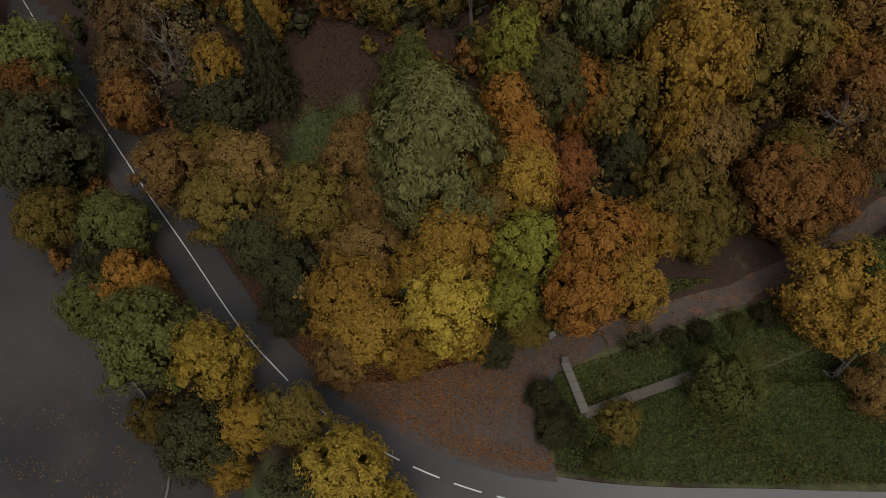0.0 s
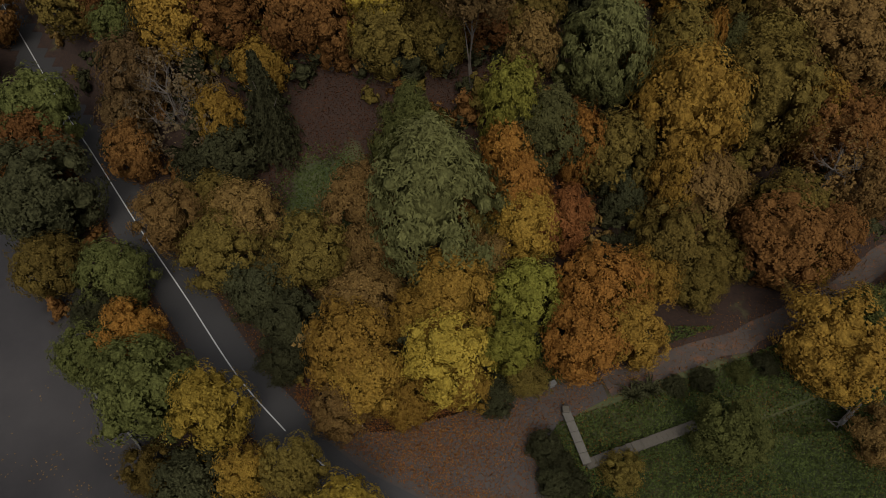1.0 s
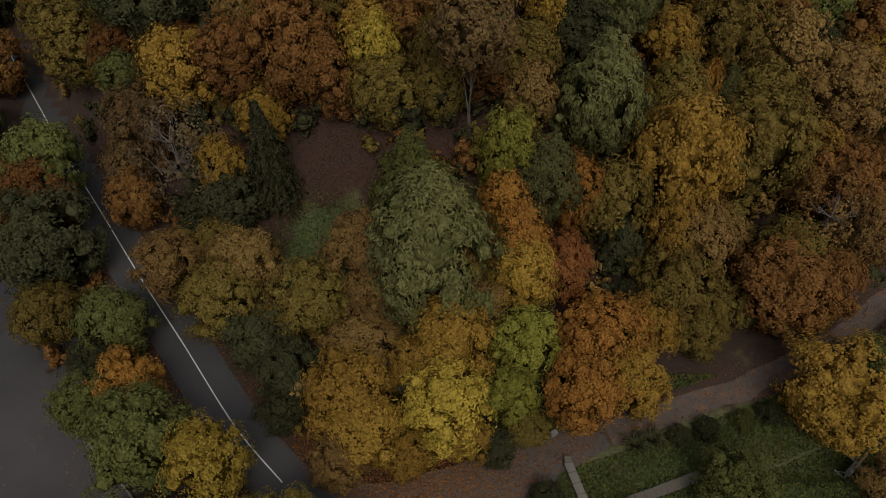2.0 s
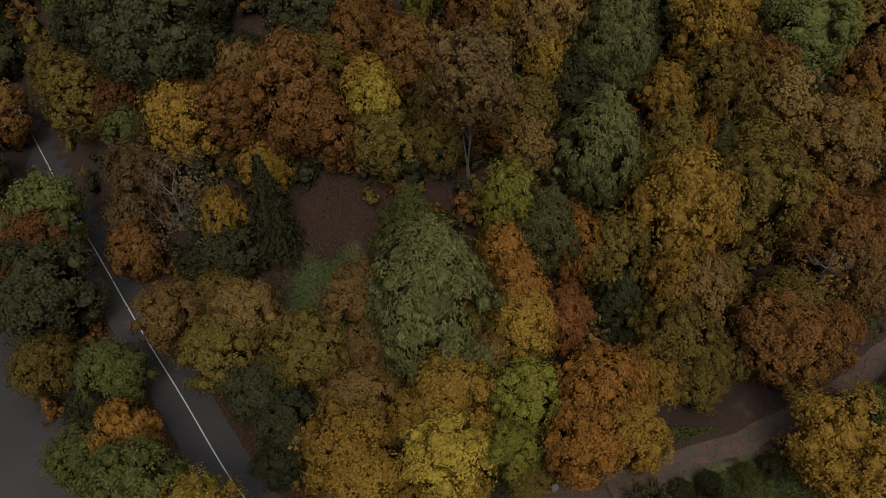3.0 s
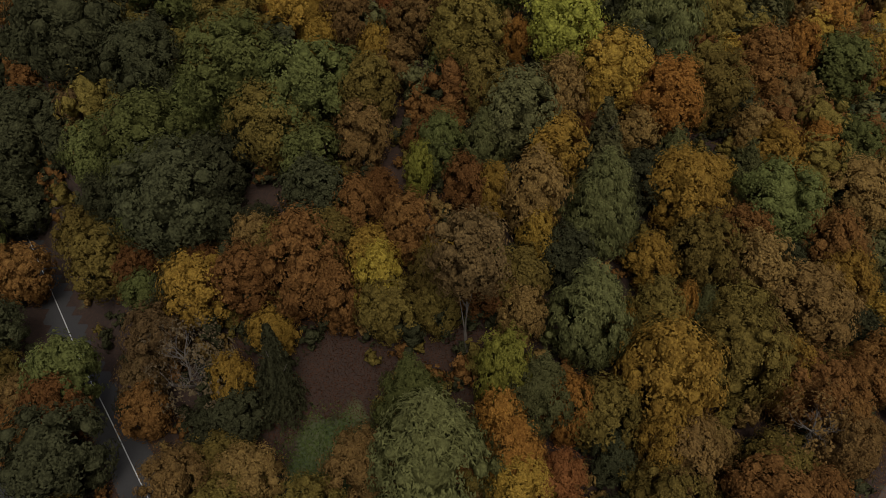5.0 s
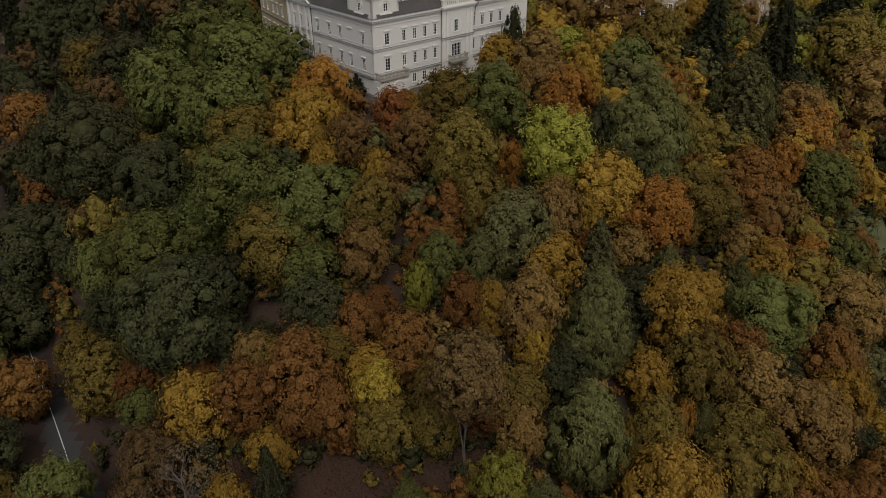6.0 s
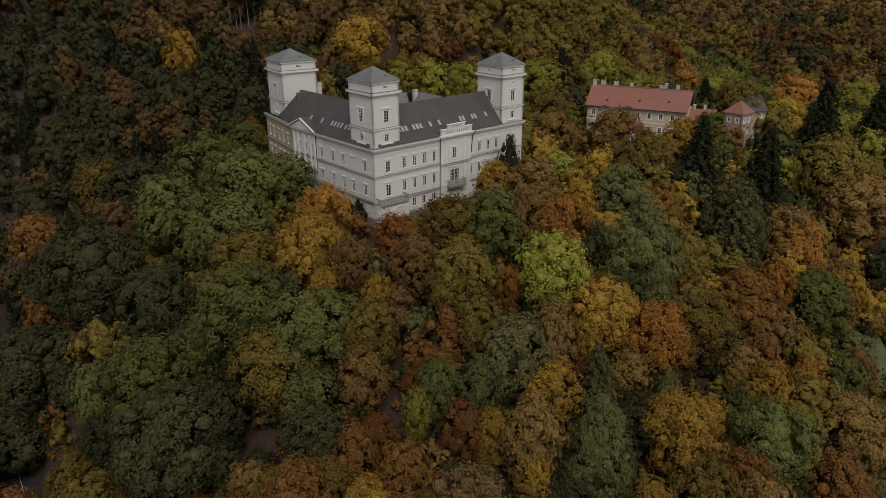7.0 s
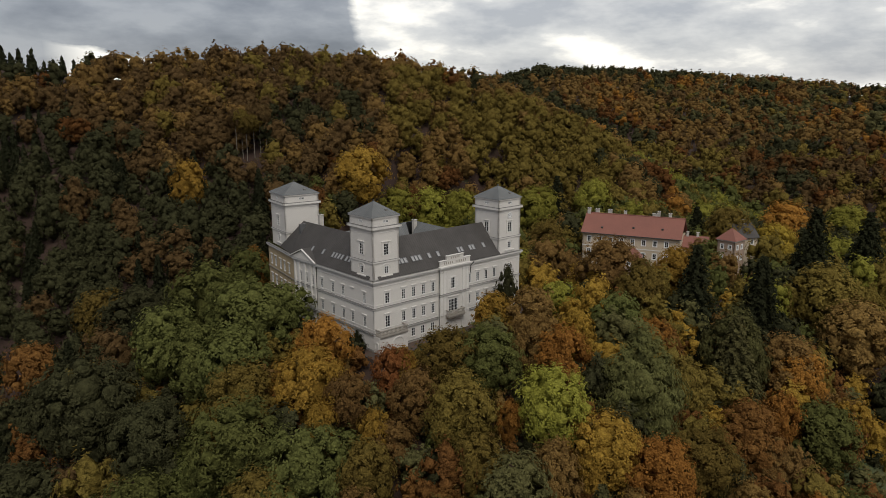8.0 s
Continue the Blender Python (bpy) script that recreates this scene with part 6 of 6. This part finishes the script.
pick = random.Random(5)
for gy_ in np.arange(40, 240, 5.2):
    for gx_ in np.arange(-150, 165, 5.2):
        x, y = gx_ + pick.uniform(-2.2, 2.2), gy_ + pick.uniform(-2.2, 2.2)
        if abs(x) > 28 + 0.76 * y:
            continue
        wide = pick.uniform(6.5, 11.0)
        look_ = pick.choice(mixture(x, y))
        if not free(x, y, wide / 2):
            continue
        if y > 100 or abs(x) > 70:
            planted.append((x, y, wide / 2))
            tall = wide * pick.uniform(0.48, 0.68)
            grow("mid_woods", "close", look_, x, y, wide / 2 * 1.05, tall, 0.5)
        elif look_ == "spruce":
            plant("spruce", x, y, wide * 0.7, wide * 1.45, "conifer", 0.08)
        elif look_ == "grey":
            plant("grey", x, y, wide * 0.9, wide * 1.3, "wisp", 0.12)
        else:
            plant(look_, x, y, wide, min(13, wide * pick.uniform(1.0, 1.3)) * (1.0 if y > 66 else 0.72), pick.choice(["round", "round", "tall", "spread"]), 0.14)

# undergrowth between the trunks
for gy_ in np.arange(34, 150, 3.1):
    for gx_ in np.arange(-110, 120, 3.1):
        x, y = gx_ + pick.uniform(-1.7, 1.7), gy_ + pick.uniform(-1.7, 1.7)
        if abs(x) > 22 + 0.74 * y or ROAD_D(x, y) < 4.0 or PATH_D(x, y) < 3.6 or side(SHORE[::-1], np.array([x]), np.array([y]))[0] > -1.5:
            continue
        if any(math.hypot(x - a, y - b) < c + 1 for a, b, c in OPEN) or pick.random() < 0.12:
            continue
        q = CASTLE.inverted() @ Vector((x, y, 0))
        if -4 < q.x < 45 and -5 < q.y < 47:
            continue
        r = pick.uniform(1.3, 3.0) if ROAD_D(x, y) > 7 else pick.uniform(0.9, 1.5)
        grow("undergrowth", "bush", pick.choice(["dark", "olive", "dark", "tan", "rust"]), x, y, r, r * pick.uniform(0.7, 1.3), 0.3)

# far woods on the hills
CREASE = [(74, 735), (84, 670), (97, 600), (116, 545), (130, 495), (140, 450)]
STEMS = [(-66, 258, 6)]


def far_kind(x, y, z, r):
    """The kind of tree at a place of the far hills: beech and oak, with spruce on the west top and in the shaded
    hollow; dark green crowns take spruce's place on the far tops and in the crease.
    """
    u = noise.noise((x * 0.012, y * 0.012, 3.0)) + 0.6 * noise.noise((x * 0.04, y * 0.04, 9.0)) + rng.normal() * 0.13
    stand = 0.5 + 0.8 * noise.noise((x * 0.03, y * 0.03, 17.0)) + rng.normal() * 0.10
    # Past 480 m the kinds run lighter, putting haze into the leaf colours.
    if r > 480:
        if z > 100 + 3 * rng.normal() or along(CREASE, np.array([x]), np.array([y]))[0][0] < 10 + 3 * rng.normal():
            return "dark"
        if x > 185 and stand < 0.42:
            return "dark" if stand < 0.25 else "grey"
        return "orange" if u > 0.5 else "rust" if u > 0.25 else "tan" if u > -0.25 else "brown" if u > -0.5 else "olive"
    # West hill: browns and spruce, picked darker to put its shade into colour.
    if x < -25 and r < 420:
        if z > 92 and x < -150:
            return "spruce" if stand < 0.6 else "dark"
        if y < 246 - 0.2 * (x + 60) and z < 72 and stand < 0.8:
            return "spruce" if stand < 0.3 else "dark" if stand < 0.6 else "brown"
        if z < 82 and stand < 0.45:
            return "spruce" if stand < 0.2 else "dark" if stand < 0.35 else "brown"
        return "rust" if u > 0.5 else "brown" if u > 0.1 else "tan" if u > -0.05 else "brown" if u > -0.2 else "olive" if u > -0.3 else "brown" if u > -0.5 else "dark"
    if x < 92 and z > 44 and r < 420:
        return "dark" if stand < 0.12 else "olive" if u < -0.4 else "tan" if u < -0.1 else "rust" if u < 0.08 else "orange" if u < 0.2 else "tan" if u < 0.5 else "gold"
    if r < 400 and x < 150:
        return "dark" if stand < 0.25 else "green" if stand < 0.5 else "lime" if stand < 0.66 else "green" if stand < 0.85 else "olive"
    return "dark" if stand < 0.3 else "olive" if u < 0.0 else "brown" if u < 0.2 else "rust" if u < 0.4 else "tan"


for r0, r1, cell, key in ((232, 330, 5.4, "near"), (330, 480, 6.6, "mid"), (480, 870, 8.4, "far")):
    for y in np.arange(60, r1, cell):
        for x in np.arange(-0.86 * r1, 0.86 * r1, cell):
            px, py = x + rng.uniform(-0.45, 0.45) * cell, y + rng.uniform(-0.45, 0.45) * cell
            r = math.hypot(px, py)
            if not r0 <= r < r1 or abs(px) > 20 + 0.72 * py or py < 240 and abs(px) < 165 or r > 375 and px < 15 or r > 480 and px < 40:
                continue
            if any(abs(px - a) < c + 1 and b - 13 < py < b - 1 for a, b, c in STEMS):
                continue
            wide = rng.uniform(2.9, 5.9) * (1.15 if key == "far" else 1.0)
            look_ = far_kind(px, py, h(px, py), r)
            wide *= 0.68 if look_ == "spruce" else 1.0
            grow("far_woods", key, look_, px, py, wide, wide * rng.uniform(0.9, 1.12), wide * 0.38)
SAY = {"mid_woods": ("{} crowns of the wood round the castle", "woods"), "undergrowth": ("{} bushes and saplings under the trees", "undergrowth"), "far_woods": ("distant {} crowns of the wooded hills", "woods")}
for (name_, look_), many in woods.items():
    count_ = np.cumsum([0] + [len(v) for v, _, _ in many])
    vs_, fs_ = np.concatenate([v for v, _, _ in many]), np.concatenate([f + b for (_, f, _), b in zip(many, count_)])
    me = fill_mesh(name_, vs_, fs_, np.concatenate([np.arange(len(f)) < k for _, f, k in many]))
    me.materials.append(LEAVES[look_])
    tagged(new(name_, me), SAY[name_][0].format(WORDS[look_]), SAY[name_][1], kind="stuff")


# slender pale stems at the edge of the far stand
pale_bark = surface("pale_bark", (0.22, 0.19, 0.155), (0.16, 0.14, 0.115), 0.8, 9.0, 0.95, 0.6, 0.04)
STEM = mesh_of(tube([(0, 0, -0.04), (0.012, 0, 0.4), (0, 0.01, 0.92)], [0.014, 0.011, 0.006], 6), "trunk", pale_bark)
for a_, b_, c_ in STEMS:
    for k_ in range(int(c_)):
        x, y = a_ - c_ + 2 * k_ + pick.uniform(-1.0, 1.0), b_ + pick.uniform(-1.5, 4.0)
        t_ = plant(pick.choice(["brown", "olive"]), x, y, pick.uniform(5.5, 7.5), pick.uniform(15, 19), "round", 0.6, 2)
        for o in t_.children:
            if o.name.startswith("trunk"):
                o.data = STEM


# ---- small things near the road ----
def stones_along(parent, a, b, wide, tall, rand, size=0.55):
    """Squared rubble stones laid in courses along a straight low wall, each one a part of its own."""
    a, b = Vector(a), Vector(b)
    way = (b - a).normalized()
    turn_ = math.degrees(math.atan2(way.y, way.x))
    length = (b - a).length
    shapes = [mesh_of(solid((-0.5 + e, -0.5 + f, -0.5, 0.5 - f, 0.5 - e, 0.5), bevel=0.07), "stone", old_stone) for e, f in ((0, 0), (0.03, 0.0), (0.0, 0.04))]
    courses = max(1, round(tall / 0.24))
    for c in range(courses):
        x = -0.2 * (c % 2)
        while x < length:
            step = size * rand.uniform(0.7, 1.35)
            o = new("stone", shapes[rand.randrange(3)])
            o.parent = parent
            mid_ = a + way * min(max(x + step / 2, step / 2), length - step / 2)
            o.matrix_basis = pose(mid_.x, mid_.y, mid_.z + tall * (c + 0.5) / courses, rand.uniform(-2, 2), rand.uniform(-2, 2), turn_ + rand.uniform(-2, 2)) @ Matrix.Diagonal((step * 0.97, wide * rand.uniform(0.93, 1.05), tall / courses * 0.97, 1))
            x += step


rand_ = random.Random(3)
coping_stone = surface("coping_stone", (0.135, 0.12, 0.10), (0.095, 0.086, 0.073), 0.8, 8.0, 0.95, 0.4, 0.02, stain=(0.085, 0.085, 0.06), amount=0.5)
low_wall = thing("low_wall", "low weathered stone wall with a smooth pale coping beside the path", "wall")
part("core", prism([(12.95, 29.3), (14.55, 23.7), (14.95, 23.8), (13.35, 29.4)], -0.3, 0.62), old_stone, low_wall)
stones_along(low_wall, (13.15, 29.35, 0.0), (14.75, 23.75, 0.0), 0.6, 0.72, rand_)
for k in range(5):
    p0, p1 = Vector((13.15, 29.35, 0.72)).lerp(Vector((14.75, 23.75, 0.72)), k / 5), Vector((13.15, 29.35, 0.72)).lerp(Vector((14.75, 23.75, 0.72)), (k + 0.97) / 5)
    m_ = (p0 + p1) / 2
    o = part("coping", solid((-0.5, -0.47, 0, 0.5, 0.47, 0.1), bevel=0.02), coping_stone, low_wall)
    o.matrix_basis = pose(m_.x, m_.y, m_.z, 0, 0, math.degrees(math.atan2(p1.y - p0.y, p1.x - p0.x))) @ Matrix.Diagonal(((p1 - p0).length, 1, 1, 1))
part("end_post", solid((12.75, 29.2, -0.2, 13.5, 29.95, 1.05), bevel=0.06), old_stone, low_wall, "squat stone end post")
ruin = thing("retaining_wall", "mossy crumbling low stone wall at the edge of the grass", "wall")
part("core", prism([(14.9, 23.3), (26.9, 27.5), (26.5, 28.5), (14.5, 24.3)], -0.3, 0.42), old_stone, ruin)
stones_along(ruin, (14.9, 23.9, 0.0), (20.6, 25.9, 0.0), 1.05, 0.52, rand_)
stones_along(ruin, (20.8, 26.0, 0.0), (26.8, 28.1, 0.0), 0.95, 0.46, rand_)

notice = thing("marker_stone", "small whitish slanted stone marker beside the path", "marker", pose(12.0, 32.6, h(12.0, 32.6), 0, 0, 25))
part("block", solid((-0.32, -0.2, -0.1, 0.32, 0.2, 0.75), bevel=0.05), kerb_stone, notice)
part("plate", solid((-0.42, -0.3, 0.75, 0.42, 0.3, 0.85), bevel=0.02), kerb_stone, notice, "pale flat plate")

frame_ = thing("garden_swing", "pale weathered timber frame standing in the grass", "timber frame", pose(43.6, 29.2, h(43.6, 29.2), 0, 0, 38))
for x in (-1.3, 1.3):
    part("post", solid((x - 0.09, -0.09, -0.2, x + 0.09, 0.09, 2.1), bevel=0.02), weathered_wood, frame_)
    part("foot", solid((x - 0.09, -1.1, 0.0, x + 0.09, 1.1, 0.16), bevel=0.02), weathered_wood, frame_)
    part("brace", tube([(x, 0.9, 0.1), (x, 0.0, 1.5)], [0.06, 0.06], 4), weathered_wood, frame_)
part("beam", solid((-1.6, -0.1, 2.1, 1.6, 0.1, 2.28), bevel=0.02), weathered_wood, frame_)
part("seat", solid((-1.1, -0.3, 0.5, 1.1, 0.25, 0.58), bevel=0.02), weathered_wood, frame_)
part("backrest", solid((-1.1, 0.25, 0.58, 1.1, 0.31, 1.1), bevel=0.02), weathered_wood, frame_)


def reflector_post(x, y):
    """A white roadside post with a dark band."""
    ob = thing("roadside_post", "slim white roadside post with a dark band", "marker post", pose(x, y, h(x, y)), group="posts along the road")
    part("post", solid((-0.07, -0.05, -0.1, 0.07, 0.05, 0.95), bevel=0.015), white_paint, ob)
    part("band", solid((-0.075, -0.055, 0.68, 0.075, 0.055, 0.84)), rubber, ob)
    return ob


first = reflector_post(-26.0, 45.6)
for x, y in ((-8.6, 28.2), (-43.0, 66.5)):
    copy_thing(first, pose(x, y, h(x, y)))


def car(x, y, turn_):
    """A small silver hatchback."""
    ob = thing("car", "silver hatchback driving on the road under the trees", "car", pose(x, y, 0.06, 0, 0, turn_))
    half = [(-2.05, 0.35), (-2.08, 0.62), (-1.95, 0.95), (-1.55, 1.42), (-0.3, 1.47), (0.45, 1.38), (1.15, 0.98), (1.95, 0.82), (2.12, 0.6), (2.1, 0.32)]
    bm = bmesh.new()
    rings = []
    for wy in (-0.84, -0.74, 0.74, 0.84):
        rings.append([bm.verts.new((px, wy * (0.82 if pz > 1.2 else 1.0) if abs(wy) > 0.8 else wy * (0.9 if pz > 1.2 else 1.0), pz - (0.05 if abs(wy) > 0.8 and pz > 0.7 else 0))) for px, pz in half])
    for a, b in zip(rings, rings[1:]):
        for i in range(len(half)):
            j = (i + 1) % len(half)
            bm.faces.new((a[i], a[j], b[j], b[i]))
    bm.faces.new(rings[0])
    bm.faces.new(rings[-1][::-1])
    bmesh.ops.recalc_face_normals(bm, faces=bm.faces[:])
    part("body", bm, car_paint, ob)
    part("windscreen", panel([(0.5, -0.62, 1.37), (1.12, -0.68, 1.02), (1.12, 0.68, 1.02), (0.5, 0.62, 1.37)], -0.02), glass, ob)
    part("rear_window", panel([(-1.88, -0.6, 1.02), (-1.57, -0.58, 1.40), (-1.57, 0.58, 1.40), (-1.88, 0.6, 1.02)], -0.02), glass, ob)
    for s in (-1, 1):
        part("side_window", solid((-1.3, s * 0.80 - 0.03, 0.98, 0.6, s * 0.80 + 0.03, 1.3)), glass, ob)
        part("headlight", solid((1.95, s * 0.62 - 0.16, 0.62, 2.13, s * 0.62 + 0.16, 0.76), bevel=0.03), lamp_glass, ob, "clear headlight")
        part("tail_light", solid((-2.1, s * 0.66 - 0.12, 0.7, -2.0, s * 0.66 + 0.12, 0.95), bevel=0.02), red_tile, ob)
        part("mirror", solid((0.75, s * 0.95 - 0.1, 0.95, 0.9, s * 0.95 + 0.1, 1.08), bevel=0.03), car_paint, ob)
        for wx in (-1.28, 1.32):
            w_ = part("wheel", tube([(wx, s * 0.86, 0.31), (wx, s * 0.64, 0.31)], [0.31, 0.31], 16), rubber, ob)
            part("rim", tube([(wx, s * 0.875, 0.31), (wx, s * 0.80, 0.31)], [0.19, 0.19], 12), grey_metal, w_)
    return ob


car(-55.2, 73.9, -53)


# ---- spiky plant, grass and fallen leaves ----
def spiky_plant(x, y):
    """A clump of long arching sword-shaped leaves."""
    ob = thing("yucca", "large clump of long arching dark green blades", "plant", pose(x, y, h(x, y)))
    r = random.Random(8)
    for k in range(26):
        a, reach, up = r.uniform(0, 6.28), r.uniform(1.2, 2.2), r.uniform(0.8, 1.6)
        bm = bmesh.new()
        prev = None
        side_ = Vector((-math.sin(a), math.cos(a), 0))
        for s in range(6):
            u = s / 5
            p = Vector((math.cos(a) * reach * u, math.sin(a) * reach * u, up * math.sin(u * 2.4) + 0.05))
            w_ = 0.16 * (1 - u) ** 0.6 + 0.01
            pair = (bm.verts.new(p + side_ * w_), bm.verts.new(p - Vector((0, 0, 0.05))), bm.verts.new(p - side_ * w_))
            if prev:
                bm.faces.new((prev[0], prev[1], pair[1], pair[0]))
                bm.faces.new((prev[1], prev[2], pair[2], pair[1]))
            prev = pair
        part("blade", bm, LEAVES["dark"], ob)
    return ob


spiky_plant(20.6, 31.3)
spiky_plant(22.4, 31.9)


def scatter(name, label, category, look_, count, box, size, lift, test, upright=False, seed=1):
    """Many tiny loose leaves or blades strewn over a stretch of ground, as one sheet of stuff."""
    r = np.random.default_rng(seed)
    x, y = r.uniform(box[0], box[2], count), r.uniform(box[1], box[3], count)
    keep = test(x, y, r)
    x, y = x[keep], y[keep]
    z = np.maximum(height(x, y), np.where((along(ROAD, x, y)[0] < 14) | (along(PATH, x, y)[0] < 9), 0.07, -9)) + lift
    p = np.stack([x, y, z], 1)
    n = r.normal(size=p.shape) * (0.35 if not upright else 1.0) + (np.array([0, 0, 1.0]) if not upright else np.array([0, 0, 0.1]))
    v, f = leaf_quads(p, n, size, r, 1.6 if upright else 1.0)
    me = bpy.data.meshes.new(name)
    me.from_pydata(v.tolist(), [], f.tolist())
    me.materials.append(LEAVES[look_])
    return tagged(new(name, me), label, category, kind="stuff")


def clear_of_water(x, y):
    return side(SHORE[::-1], x, y) < -0.5


def on_apron(x, y, r):
    d = np.minimum(along(ROAD, x, y)[0] - 2.9, 30)
    near = np.exp(-((x + 1) / 11.5) ** 2 - ((y - 27.0) / 5.0) ** 2)
    edge = np.exp(-(np.abs(along(ROAD, x, y)[0] - 4.1) / 1.3) ** 2)
    path_ = 0.35 * np.exp(-(along(PATH, x, y)[0] / 3.0) ** 2)
    return (r.random(len(x)) < np.maximum(np.maximum(near * (d > 0.3), 0.8 * edge), path_)) & (d > -0.5) & clear_of_water(x, y) & ((x < 11) | (y > 28))


EAST = np.array([(6, 14.8), (16, 13.2), (30, 12.7), (60, 13.0), (140, 19.5)], float)


def on_dry_grass(x, y, r):
    drift = np.sin(x * 0.42 + 1.7 * np.sin(y * 0.33)) + np.sin(y * 0.61 + x * 0.19 + 2.0)
    return on_grass(x, y, r) & (drift + 0.9 * r.normal(size=len(x)) > 0.35)


def on_grass(x, y, r):
    d = along(ROAD, x, y)[0]
    return (d > 3.4) & (along(EAST, x, y)[0] > 3.9) & (along(PATH, x, y)[0] > 2.2) & ~((x < 11.5) & (y < 33)) & clear_of_water(x, y)


def on_water(x, y, r):
    return (side(SHORE[::-1], x, y) > 0.3) & (r.random(len(x)) < np.exp(-((x + 36) / 12) ** 2 - ((y - 17) / 11) ** 2))


scatter("fallen_leaves", "orange-brown fallen leaves lying on path and verge", "fallen leaves", "orange", 90000, (-60, 12, 62, 70), 0.115, 0.03, on_apron, seed=2)
scatter("fallen_leaves", "rust-brown fallen leaves lying on path and verge", "fallen leaves", "rust", 150000, (-60, 12, 62, 70), 0.13, 0.035, on_apron, seed=3)
scatter("fallen_leaves", "dense rust-red leaves drifted over the junction", "fallen leaves", "red", 26000, (-16, 18, 16, 36), 0.12, 0.03, on_apron, seed=12)
scatter("fallen_leaves", "dense orange leaves drifted over the junction", "fallen leaves", "orange", 14000, (-16, 18, 16, 36), 0.11, 0.04, on_apron, seed=13)
scatter("fallen_leaves", "withered brown leaves among the grass", "fallen leaves", "rust", 5000, (10, 15, 62, 40), 0.13, 0.16, on_dry_grass, seed=14)
scatter("grass", "rough green grass blades of the meadow", "grass", "meadow", 80000, (10, 15, 62, 40), 0.17, 0.13, on_grass, True, seed=4)
scatter("grass", "dry olive grass blades of the meadow", "grass", "olive", 26000, (10, 15, 62, 40), 0.16, 0.09, on_dry_grass, True, seed=5)
scatter("grass", "green grass of a small glade", "grass", "meadow", 14000, (-24, 47, -7, 66), 0.2, 0.08, lambda x, y, r: np.hypot(x + 15.5, y - 56.5) < 8.5 * r.random(len(x)) ** 0.3, True, seed=6)
scatter("fallen_leaves", "rust-brown leaf litter of a clearing", "fallen leaves", "litter", 40000, (-30, 55, 10, 86), 0.17, 0.04, lambda x, y, r: np.hypot(x + 15.5, y - 56.5) > 6, seed=7)

r_ = np.random.default_rng(9)
x_, y_ = r_.uniform(-60, -26, 7000), r_.uniform(2, 40, 7000)
keep_ = on_water(x_, y_, r_) & (np.array([noise.noise((a * 0.35, b * 0.35, 0)) for a, b in zip(x_, y_)]) > 0.05)
p_ = np.stack([x_[keep_], y_[keep_], np.full(keep_.sum(), WATER_Z + 0.012)], 1)
v_, f_ = leaf_quads(p_, np.tile([0.0, 0.0, 1.0], (len(p_), 1)) + 0.02 * r_.normal(size=p_.shape), 0.16, r_)
me = bpy.data.meshes.new("floating_leaves")
me.from_pydata(v_.tolist(), [], f_.tolist())
me.materials.append(LEAVES["tan"])
tagged(new("floating_leaves", me), "pale fallen leaves floating on the pond", "fallen leaves", kind="stuff")
